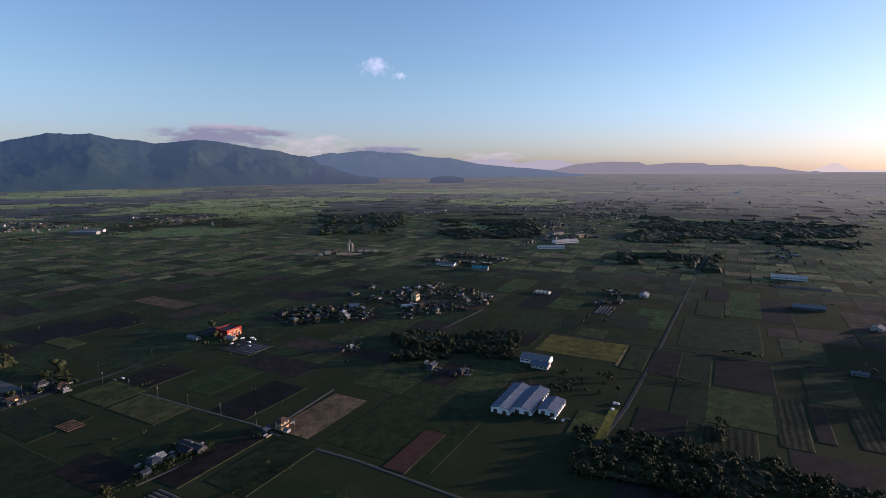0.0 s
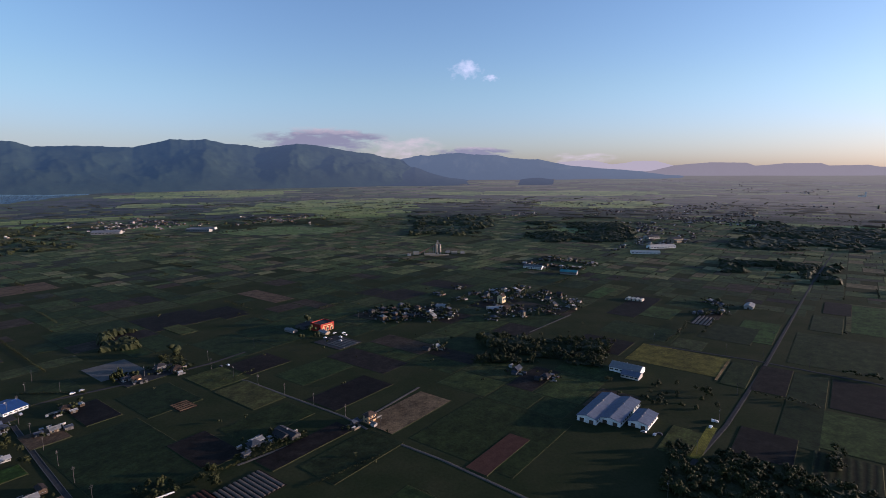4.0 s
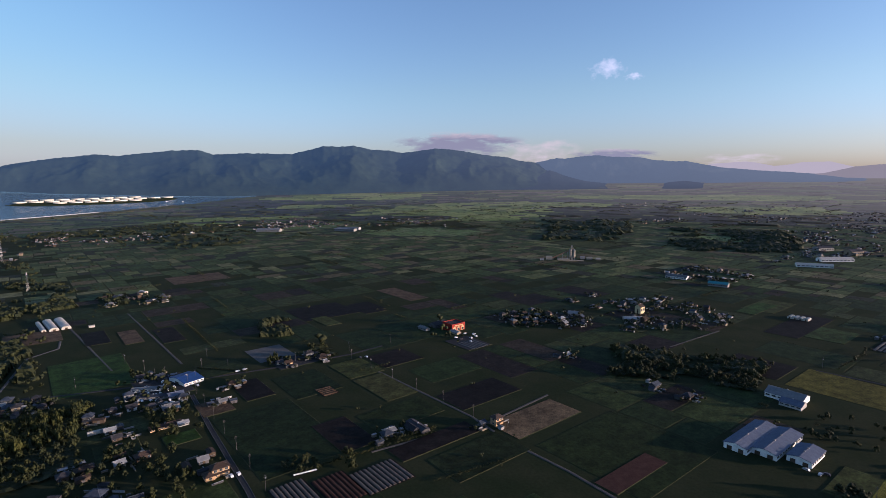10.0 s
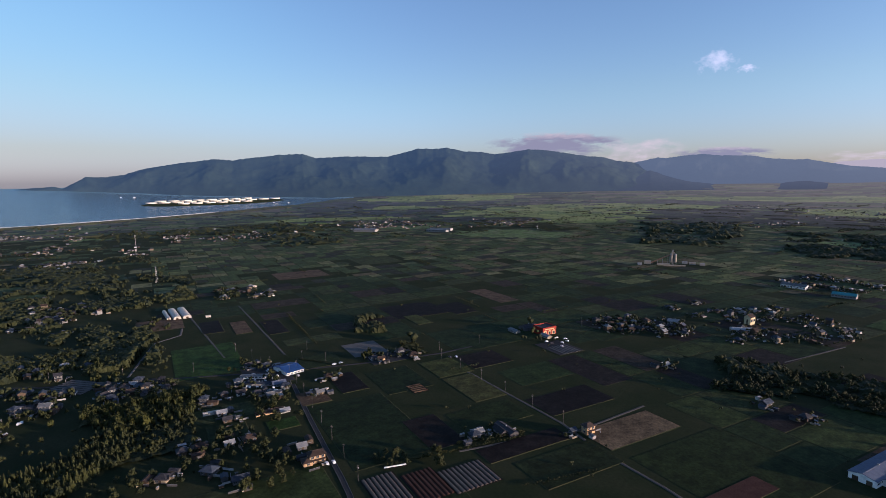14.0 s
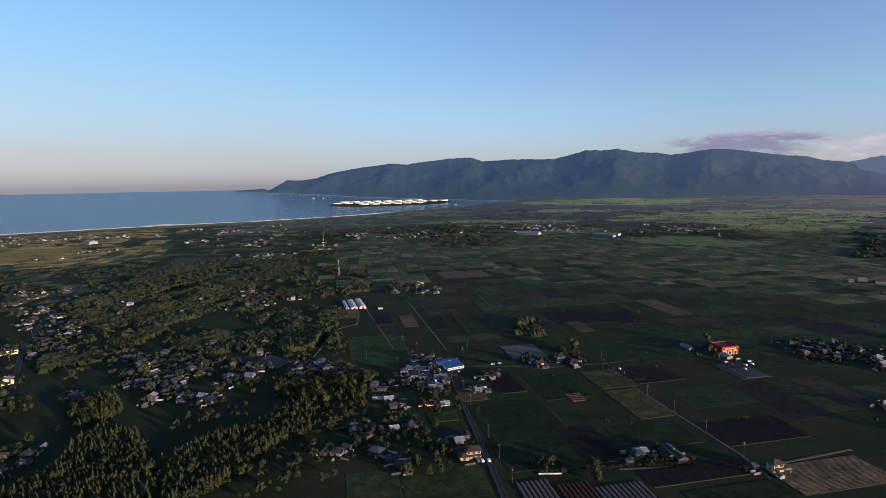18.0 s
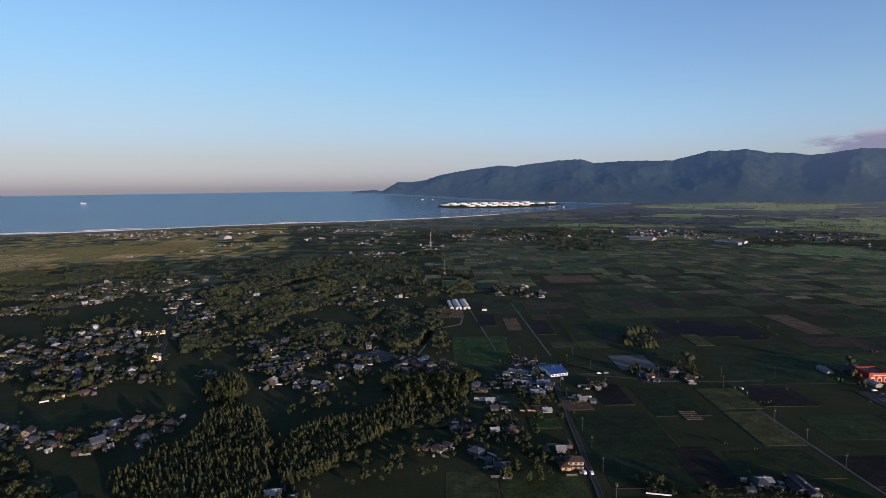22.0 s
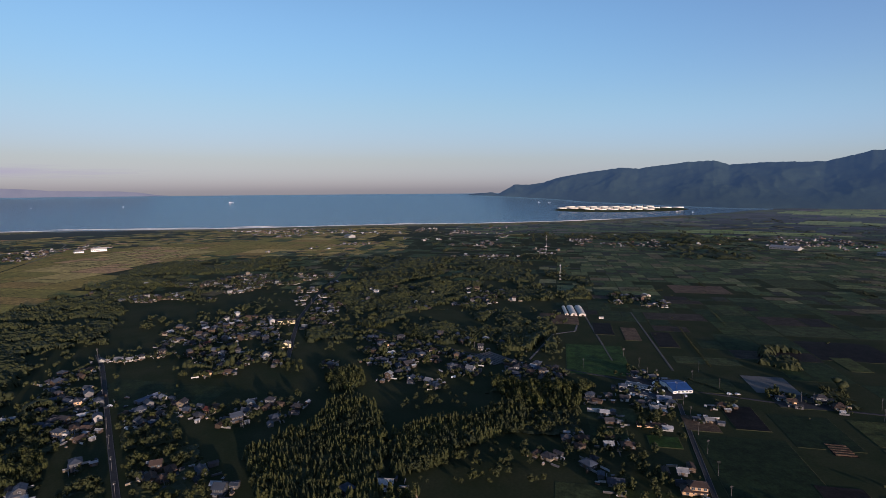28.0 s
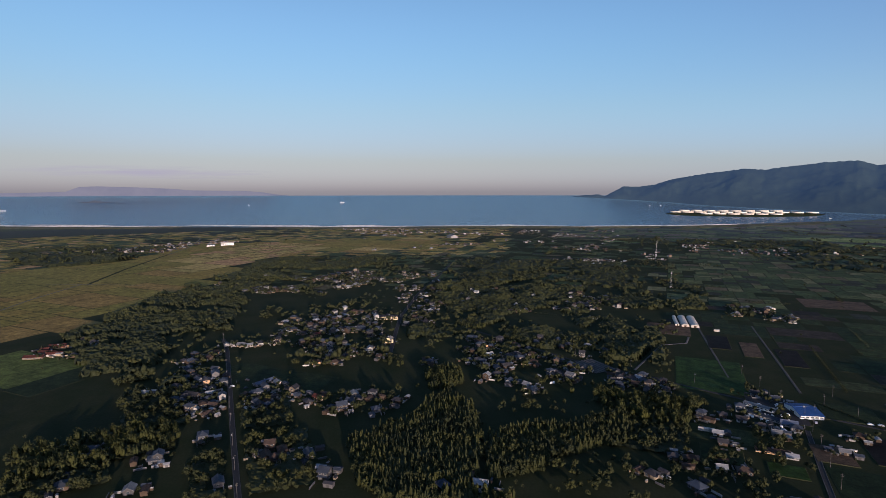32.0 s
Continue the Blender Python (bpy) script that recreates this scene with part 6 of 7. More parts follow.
def house(x, y, w, d, turn, storeys, wall, roof, hip, full=True):
    ob = new("house")
    ob.matrix_world = pose(x, y, 0, 0, 0, turn)
    z, up = 2.7 * storeys + 0.1, d * 0.28
    part("wall", mesh_of("wall", *house_walls(w, d, z, up, not hip), WALLS[wall]), ob)
    rf = part("roof", mesh_of("roof", *(hipped if hip else gable)(w, d, z, up, 0.75), ROOFS[roof]), ob)
    for s in range(storeys):
        zc = 1.55 + 2.7 * s
        for side, yy in ((0, -d / 2), (180, d / 2)):
            n = 3 if w > 7.5 and full else 2
            for i in range(n):
                if s == 0 and side == 0 and i == 1:
                    part("door", UNIT_DOOR, ob, pose(0, yy, 0.1, 0, 0, side + 180) @ Matrix.Diagonal((1.7, 1, 2.1, 1)))
                    continue
                m = pose(w * ((i + 0.5) / n - 0.5), yy, zc, 0, 0, side + 180) @ Matrix.Diagonal((w / n * 0.5, 1, 1.25, 1))
                win = part("window", UNIT_WIN, ob, m)
                if full:
                    part("window_frame", UNIT_FRAME, win)
        for side, xx in ((90, -w / 2), (-90, w / 2)) if full else ():
            win = part("window", UNIT_WIN, ob, pose(xx, 0, zc, 0, 0, side) @ Matrix.Diagonal((1.5, 1, 1.1, 1)))
            part("window_frame", UNIT_FRAME, win)
    if storeys == 2:
        z2 = 2.7
        part("porch_roof", mesh_of("porch_roof", *joined(([(-w / 2, -d / 2, z2 + 0.5), (w / 2, -d / 2, z2 + 0.5), (w / 2 + 0.3, -d / 2 - 1.3, z2), (-w / 2 - 0.3, -d / 2 - 1.3, z2), (-w / 2, -d / 2, z2 + 0.3), (w / 2, -d / 2, z2 + 0.3), (w / 2 + 0.3, -d / 2 - 1.3, z2 - 0.2), (-w / 2 - 0.3, -d / 2 - 1.3, z2 - 0.2)], [(0, 1, 2, 3), (7, 6, 5, 4), (0, 3, 7, 4), (1, 5, 6, 2), (2, 6, 7, 3), (0, 4, 5, 1)])), ROOFS[roof]), ob)
    return tagged(ob, "%s-storey house with %s walls and %s %s roof" % (("one", "two")[storeys - 1], WALL_WORD[wall], "hipped" if hip else "gabled", ROOF_WORD[roof]), "house", "houses of the villages")


spots = sorted(HOUSE_SPOTS, key=lambda q: math.hypot(q[0], q[1]))
far_bits = {i: ([], []) for i in range(10)}
for k, q in enumerate(spots):
    if k < 250:
        house(*q, full=k < 110)
        continue
    x, y, w, d, turn, storeys, wall, roof, hip = q
    wall, roof = (1 if rng.random() < 0.15 else wall), (3 if rng.random() < 0.12 else roof)
    z, up = 2.7 * storeys + 0.1, d * 0.28
    m = pose(x, y, float(rise(math.hypot(x, y))), 0, 0, turn)
    for slot, piece in ((wall, house_walls(w, d, z, up, not hip)), (5 + roof, (hipped if hip else gable)(w, d, z, up, 0.7))):
        v0, f0 = far_bits[slot]
        b0 = len(v0)
        v0 += [tuple(m @ Vector(p_)) for p_ in piece[0]]
        f0 += [tuple(i + b0 for i in f_) for f_ in piece[1]]
    a, dist = rng.uniform(0, 6.3), rng.uniform(6, 10)
    m = pose(x + dist * math.cos(a), y + dist * math.sin(a), float(rise(math.hypot(x, y))), 0, 0, turn + rng.choice((0, 90)))
    w, d, z = rng.uniform(3, 7), rng.uniform(2.5, 4), rng.uniform(1.9, 2.8)
    for slot, piece in ((rng.randrange(4), house_walls(w, d, z, d * 0.16, True)), (5 + rng.choice((0, 1, 2, 3, 3)), gable(w, d, z, d * 0.16, 0.3, 0.12))):
        v0, f0 = far_bits[slot]
        b0 = len(v0)
        v0 += [tuple(m @ Vector(p_)) for p_ in piece[0]]
        f0 += [tuple(i + b0 for i in f_) for f_ in piece[1]]
fv, ff = joined(*[far_bits[i] for i in range(10)])
idx = [i for i in range(10) for _ in far_bits[i][1]]
tagged(new("far_town", mesh_of("far_town", fv, ff, WALLS + ROOFS, False, idx)), "distant towns of small tiled houses", "houses", kind="stuff")


# ---- low walls, stores and stacked goods in the yards ----
bits = {i: ([], []) for i in range(10)}
for x, y, w, d, turn, storeys, wall, roof, hip in spots:
    r = math.hypot(x, y)
    if r > 1500:
        continue
    for i in range(6):
        a, dist = rng.uniform(0, 6.3), rng.uniform(5.0, 12.0)
        px_, py_ = x + dist * math.cos(a), y + dist * math.sin(a)
        if not off_lane(px_, py_, 4.5) or not apart(HOUSE_CELLS, px_, py_, 5.0):
            continue
        m = pose(px_, py_, 0, 0, 0, turn + rng.choice((0, 90)) + rng.uniform(-4, 4))
        if i < 3:
            ln = rng.uniform(3, 8)
            pieces = [(rng.choice((0, 1, 3)), box(-ln / 2, ln / 2, -0.12, 0.12, -0.2, 1.3)), (8, box(-ln / 2 - 0.1, ln / 2 + 0.1, -0.2, 0.2, 1.3, 1.42))]
        else:
            ww, dd, hh = rng.uniform(1.2, 3.4), rng.uniform(1.0, 2.2), rng.uniform(0.8, 2.1)
            pieces = [(rng.choice((0, 1, 2, 2, 3)), house_walls(ww, dd, hh, dd * 0.15, True)), (5 + rng.choice((0, 2, 3, 3, 3)), gable(ww, dd, hh, dd * 0.15, 0.15, 0.08))]
        for slot, piece in pieces:
            v0, f0 = bits[slot]
            b0 = len(v0)
            v0 += [tuple(m @ Vector(p_)) for p_ in piece[0]]
            f0 += [tuple(i_ + b0 for i_ in f_) for f_ in piece[1]]
tagged(new("yard_stores", mesh_of("yard_stores", *joined(*[bits[i] for i in range(10)]), WALLS + ROOFS, False, [i for i in range(10) for _ in bits[i][1]])), "low yard walls and small stores round the houses", "yard stores", kind="stuff")


# ---- outbuildings beside the houses ----
HUT_DOOR = mesh_of("door", *box(-0.9, 0.9, -0.04, 0.05, 0.0, 1.9), WALLS[3])
HUTS = []
for w, d, z, wall, roof in ((4.5, 3.2, 2.3, 2, 3), (6.0, 3.5, 2.5, 3, 0), (3.5, 3.0, 2.1, 1, 3), (7.5, 4.0, 2.7, 2, 1), (5.0, 4.0, 2.4, 3, 2)):
    HUTS.append((w, d, mesh_of("wall", *house_walls(w, d, z, d * 0.16, True), WALLS[wall]), mesh_of("roof", *gable(w, d, z, d * 0.16, 0.35, 0.12), ROOFS[roof]), wall, roof))


def hut(x, y, turn, k):
    w, d, wm, rm_, wall, roof = HUTS[k]
    ob = new("outbuilding")
    ob.matrix_world = pose(x, y, 0, 0, 0, turn)
    part("wall", wm, ob)
    part("roof", rm_, ob)
    part("door", HUT_DOOR, ob, pose(0, -d / 2, 0, 0, 0, 180))
    return tagged(ob, "small %s outbuilding with a %s roof beside a house" % (WALL_WORD[wall], ROOF_WORD[roof]), "outbuilding", "outbuildings")


made = 0
for q in spots[:150]:
    for i in range(rng.choice((1, 2))):
        a, dist = rng.uniform(0, 6.3), rng.uniform(7.5, 11.5)
        x, y = q[0] + dist * math.cos(a), q[1] + dist * math.sin(a)
        if off_lane(x, y, 6) and apart(HOUSE_CELLS, x, y, 7.0):
            hut(x, y, q[4] + rng.choice((0, 90)), rng.randrange(5))


# ---- sheds, shops and works ----
def shed(name, x, y, length, width, eave, turn, wall, roof, label, category, bays=6, up=0.18, over=0.5, doors=1):
    """A long gabled hall: walls, sheet roof, a row of windows on each long side, doors in the front end."""
    ob = new(name)
    ob.matrix_world = pose(x, y, 0, 0, 0, turn)
    rise_ = width * up
    part("wall", mesh_of("wall", *house_walls(length, width, eave, rise_, True), wall), ob)
    part("roof", mesh_of("roof", *gable(length, width, eave, rise_, over), roof), ob)
    for side, yy in ((180, -width / 2), (0, width / 2)):
        for i in range(bays):
            m = pose(length * ((i + 0.5) / bays - 0.5), yy, eave * 0.58, 0, 0, side) @ Matrix.Diagonal((length / bays * 0.62, 1, eave * 0.3, 1))
            win = part("window", UNIT_WIN, ob, m)
            part("window_frame", UNIT_FRAME, win)
    for k in range(doors):
        part("door", UNIT_DOOR, ob, pose(-length / 2, width * ((k + 0.5) / doors - 0.5), 0, 0, 0, 90) @ Matrix.Diagonal((width * 0.22, 1, eave * 0.7, 1)))
        part("vent", mesh_of("vent", *box(-0.5, 0.5, -0.5, 0.5, -0.1, 0.7), STEEL), ob, pose(length * (k - doors / 2 + 0.5) / max(1, doors) * 0.5, 0, eave + rise_ + 0.3))
    return tagged(ob, label, category)


for x, y, ln, w, e in ((52, 388, 48, 14, 3.9), (66.5, 385, 43, 14.5, 3.6), (80, 374, 23, 13.5, 3.6)):
    shed("warehouse", x, y, ln, w, e, 62, WHITE_PAINT, ROOF_STEEL, "white-walled warehouse with a blue-grey sheet roof", "warehouse", 10 if ln > 30 else 6, up=0.11, doors=2)
shed("warehouse", 85.5, 473, 26, 16.2, 3.8, -28, WHITE_PAINT, ROOFS[3], "white-walled hall with a pale sheet roof", "warehouse", 6)
shed("annex", 87, 459, 15, 11.2, 3.0, -28, WALLS[1], ROOF_STEEL, "low annex with a dark sheet roof beside the hall", "annex", 4)
shed("barn", -325, 252, 20, 5.7, 1.9, 62, WALLS[4], ROOFS[1], "long tan barn with a brown roof by the lawn", "barn", 7)
shed("barn", -317, 260, 7, 5.7, 1.9, 62, WALLS[1], ROOFS[3], "small white barn with a pale tin roof", "barn", 3)
shed("shop", -384, 322, 17, 25, 2.9, 78, WHITE_PAINT, ROOF_BLUE, "white shop with a broad bright blue sheet roof", "shop", 5, 0.09)
shed("filling_station", -395, 294, 25, 5.1, 2.5, 35, WHITE_PAINT, ROOFS[3], "long white roadside shop building with a flat pale roof", "shop", 8, 0.08)
shed("workshop", -378, 285, 23, 6.1, 2.1, 35, WALLS[1], ROOFS[2], "white workshop with a blue-grey roof", "workshop", 7, 0.12)
shed("workshop", -364, 294, 11, 8.2, 2.4, 62, WALLS[1], ROOF_STEEL, "white workshop with a steel roof", "workshop", 4)
shed("hall", 6, 968, 34, 13, 4.2, -20, WHITE_PAINT, ROOFS[3], "long white hall with a pale roof in the village", "hall", 8)
shed("hall", 65, 923, 28, 13, 4.6, -15, WALLS[1], ROOF_TEAL, "hall with a teal sheet roof in the village", "hall", 8)
shed("meeting_hall", -37, 706, 9, 8, 9.0, 62, CREAM_PAINT, ROOFS[1], "tall cream gabled building among the village houses", "hall", 2, 0.35)
shed("hall", -42, 666, 22, 10.0, 3.3, 20, WALLS[1], ROOFS[3], "white hall with a pale tin roof in the village", "hall", 5)
shed("hall", -111, 666, 15, 10.0, 3.3, 0, WALLS[1], ROOFS[3], "small white hall with a pale tin roof", "hall", 4)
shed("hall", 290, 1266, 62, 18, 4.8, 20, WHITE_PAINT, VINYL, "large white works hall at the edge of the town", "hall", 9)
shed("hall", 238, 1175, 58, 14, 4.2, 0, WHITE_PAINT, VINYL, "long white works hall at the edge of the town", "hall", 8)
shed("hall", 304, 1432, 36, 20, 6.5, 30, WALLS[1], ROOFS[0], "tall white works hall at the edge of the town", "hall", 6)
shed("hall", 345, 1371, 26, 20, 9.0, 30, WALLS[0], ROOFS[0], "tall cream works building at the edge of the town", "hall", 6)
shed("cattle_barn", 548, 838, 48, 15.0, 4.2, -28, WHITE_PAINT, VINYL, "long cattle barn with a pale grey roof", "barn", 10)
shed("cattle_barn", 456, 654, 34, 14.0, 3.3, -28, WALLS[3], ROOFS[3], "grey-roofed cattle barn in the fields", "barn", 8)
shed("shed", 473, 566, 16, 11.2, 2.9, 40, WALLS[1], ROOFS[3], "pale tin-roofed shed in the fields", "shed", 3)
shed("shed", 354, 437, 12, 5.0, 2.4, -28, WALLS[1], ROOF_STEEL, "small steel-roofed shed by the lane", "shed", 3)
shed("shed", 277, 724, 20, 10.0, 3.3, 62, WALLS[1], ROOFS[3], "white shed with a pale roof in the fields", "shed", 4)
shed("shed", -159, 319, 19, 6.2, 2.2, -28, WALLS[3], ROOFS[0], "low grey field shed", "shed", 5)
shed("shed", -174, 305, 8, 6.2, 2.4, 62, WALLS[1], ROOFS[3], "small white field shed", "shed", 2)
shed("school", -972, 1452, 75, 17.5, 7.4, 0, WALLS[1], ROOFS[3], "long white school building on the plain", "school", 10, 0.06)
shed("hall", -1197, 1357, 75, 27.5, 5.8, 20, WALLS[1], ROOFS[3], "white works hall on the plain", "hall", 8)
shed("hall", -990, 1502, 75, 20.0, 6.6, 10, WALLS[1], ROOFS[3], "long white school building on the plain", "hall", 10, 0.06)
shed("hall", -2037, 219, 38, 27.5, 7.4, 20, WALLS[1], ROOFS[3], "white hall near the coast", "hall", 5)
shed("hall", -1828, -550, 40, 20, 6.6, 110, WHITE_PAINT, VINYL, "long white building on the paddies", "hall", 7)
shed("hall", -1795, -592, 24, 14, 4.6, 110, WHITE_PAINT, ROOFS[3], "smaller white building on the paddies", "hall", 5)


shed("hall", -733, -8, 23, 9, 4.6, 85, CREAM_PAINT, ROOFS[0], "long cream two-storey building by the village road", "hall", 8, 0.12)
shed("hall", -618, -8, 8, 11, 4.4, 175, CREAM_PAINT, ROOFS[0], "cream meeting hall with a broad gabled front", "hall", 3, 0.2)
shed("hall", -678, -50, 24, 8, 2.8, 85, WALLS[3], ROOFS[2], "long low grey hall with a blue-grey roof", "hall", 7)
shed("barn", -590, -380, 19, 7, 2.3, 95, WALLS[0], ROOFS[4], "long low barn with a dark red roof by the paddies", "barn", 6)
shed("barn", -606, -372, 28, 7, 2.3, 75, WALLS[0], ROOFS[4], "longer low barn with a dark red roof by the paddies", "barn", 8)
shed("barn", -628, -378, 20, 7, 2.5, 80, WALLS[4], ROOFS[4], "tan barn with a dark red roof by the paddies", "barn", 6)
shed("barn", -492, -120, 21, 6, 2.3, 139, WALLS[3], ROOF_STEEL, "long steel-roofed barn behind the village road", "barn", 6)


def greenhouse(x, y, length, width, turn, label="white vinyl-covered tunnel greenhouse"):
    ob = new("greenhouse")
    ob.matrix_world = pose(x, y, 0, 0, 0, turn)
    n, wall = 9, 1.8
    arc = [(-width / 2, 0)] + [(-width / 2 * math.cos(math.pi * i / n), wall + width * 0.24 * math.sin(math.pi * i / n)) for i in range(n + 1)] + [(width / 2, 0)]
    v = [(x_, a, z) for x_ in (-length / 2, length / 2) for a, z in arc]
    k = len(arc)
    part("vinyl_cover", mesh_of("vinyl_cover", v, [(i, i + 1, k + i + 1, k + i) for i in range(k - 1)] + [tuple(range(k - 1, -1, -1)), tuple(range(k, 2 * k))], VINYL), ob)
    hoop = [(x_, a * s_, z * s_ + o_) for x_ in (-0.06, 0.06) for s_, o_ in ((1.0, 0.0), (1.012, 0.05)) for a, z in arc]
    hq_ = [(i + q, i + 1 + q, i + 1 + q2, i + q2) for i in range(k - 1) for q, q2 in ((k, 3 * k), (0, k), (2 * k, 3 * k))]
    hm = mesh_of("hoop", hoop, hq_, STEEL)
    for i in range(9):
        part("hoop", hm, ob, pose(length * (i / 8 - 0.5), 0, 0))
    part("door", UNIT_DOOR, ob, pose(length / 2, 0, 0, 0, 0, -90) @ Matrix.Diagonal((width * 0.3, 1, 2.2, 1)))
    part("door", UNIT_DOOR, ob, pose(-length / 2, 0, 0, 0, 0, 90) @ Matrix.Diagonal((width * 0.3, 1, 2.2, 1)))
    return tagged(ob, label, "greenhouse", "greenhouses")


greenhouse(-684, 378, 50.0, 4.6, -23)
greenhouse(-679, 386, 54.0, 9.0, -23)
greenhouse(-674, 396.5, 54.0, 9.6, -23)
greenhouse(-361, 227, 11.0, 3.2, 60, "low white tunnel greenhouse beside a lawn")
greenhouse(-630, 403, 6.2, 3.8, 60, "low tunnel in the fields")
greenhouse(-745, 560, 15.0, 6.0, -8)
for i in range(4):
    gx_, gy_ = 133, 749
    greenhouse(gx_ + 5.6 * i * 0.9, gy_ - 5.6 * i * 0.45, 11.0, 5.0, 62)


def row_covers(x, y, length, width, turn, count, mat, label):
    """A plot of low tunnels: each row a humped strip with furrows between."""
    ob = new("row_cover_plot")
    ob.matrix_world = pose(x, y, 0.15, 0, 0, turn)
    step = width / count
    n = 5
    arc = [(-step * 0.36 * math.cos(math.pi * i / n), 0.55 * math.sin(math.pi * i / n)) for i in range(n + 1)]
    v = [(x_, a, z) for x_ in (-length / 2, length / 2) for a, z in arc]
    k = n + 1
    me = mesh_of("row_cover", v, [(i, i + 1, k + i + 1, k + i) for i in range(n)] + [tuple(range(k - 1, -1, -1)), tuple(range(k, 2 * k))], mat)
    part("soil_bed", mesh_of("soil_bed", *box(-length / 2 - 0.6, length / 2 + 0.6, -width / 2 - 0.5, width / 2 + 0.5, -0.2, 0.03), TILLED), ob)
    for i in range(count):
        part("row_cover", me, ob, pose(0, width * ((i + 0.5) / count - 0.5), 0))
    return tagged(ob, label, "crop rows", "covered crop plots")


row_covers(201, 651, 40.0, 20.0, 62, 5, GRAVEL, "plot of long low grey covered rows")
row_covers(-185, 220, 30.0, 20.0, -28, 7, FILM, "plot of low plastic-covered crop rows")
row_covers(-168, 236, 30.0, 20.0, -28, 7, RED_SOIL, "plot of ridged brown soil rows")
row_covers(-152, 256, 25.0, 30.0, -28, 10, FILM, "plot of low plastic-covered crop rows")
row_covers(-257, 349, 12.5, 17.5, 62, 5, BROWN, "small plot of ridged reddish soil rows")
row_covers(-196, 242, 13.8, 2.0, 50, 1, WHITE_PAINT, "single white covered row on the green field")
row_covers(-512, 199, 37.5, 27.5, 20, 7, GRAVEL, "small solar field of grey rows among the trees")
row_covers(-188, 509, 25.0, 22.5, -28, 6, GRAVEL, "yard with grey frame rows beside the red hall")
row_covers(526, 772, 72.5, 17.5, -28, 9, GRAVEL, "pale crop rows by the cattle barn")


def red_hall(x, y, turn):
    ob = new("red_hall")
    ob.matrix_world = pose(x, y, 0, 0, 0, turn) @ Matrix.Diagonal((1.05, 1.05, 1.05, 1))
    part("wall", mesh_of("wall", *box(-8, 8, -9, 9, -0.3, 7.2), RED_PAINT), ob)
    part("roof", mesh_of("roof", *box(-7.6, 7.6, -8.6, 8.6, 7.2, 7.5), ROOFS[0]), ob, label="flat dark grey roof")
    for b in ((-8.2, 8.2, -9.2, -8.6), (-8.2, 8.2, 8.6, 9.2), (-8.2, -7.6, -8.6, 8.6), (7.6, 8.2, -8.6, 8.6)):
        part("parapet", mesh_of("parapet", *box(*b, 6.9, 8.3), RED_PAINT), ob)
    for i in range(3):
        yy = -5.6 + 5.6 * i
        n = 10
        arch = [(8.06, yy - 2.0, 0.2)] + [(8.06, yy - 2.0 * math.cos(math.pi * j / n), 3.2 + 1.9 * math.sin(math.pi * j / n)) for j in range(n + 1)] + [(8.06, yy + 2.0, 0.2)]
        back = [(7.7, b, c) for a, b, c in arch]
        k = len(arch)
        part("arch", mesh_of("arch", arch + back, [tuple(range(k)), tuple(range(2 * k - 1, k - 1, -1))] + [(j, k + j, k + (j + 1) % k, (j + 1) % k) for j in range(k)], WALLS[4]), ob, label="cream arched front panel")
        part("window", UNIT_WIN, ob, pose(8.14, yy, 2.0, 0, 0, -90) @ Matrix.Diagonal((2.4, 1, 2.6, 1)))
    for i in range(4):
        part("window", UNIT_WIN, ob, pose(-6 + 4 * i, -9.03, 4.0, 0, 0, 180) @ Matrix.Diagonal((2.2, 1, 1.6, 1)))
    part("sign_board", mesh_of("sign_board", *box(8.0, 8.35, -6, 6, 5.6, 6.8), WALLS[4]), ob)
    return tagged(ob, "bright red flat-roofed hall with arched cream front", "hall")


red_hall(-228, 554, -28)
shed("annex", -250, 559, 18, 13.8, 3.3, 62, WALLS[3], ROOFS[0], "low grey annex of the red hall", "annex", 4)
shed("annex", -259, 540, 15, 6.2, 2.4, -28, WALLS[1], ROOFS[3], "small white annex with a pale roof", "annex", 3)
shed("annex", -220, 539, 12, 6.2, 2.4, -28, WALLS[0], ROOFS[3], "small cream shop front by the red hall", "annex", 3)


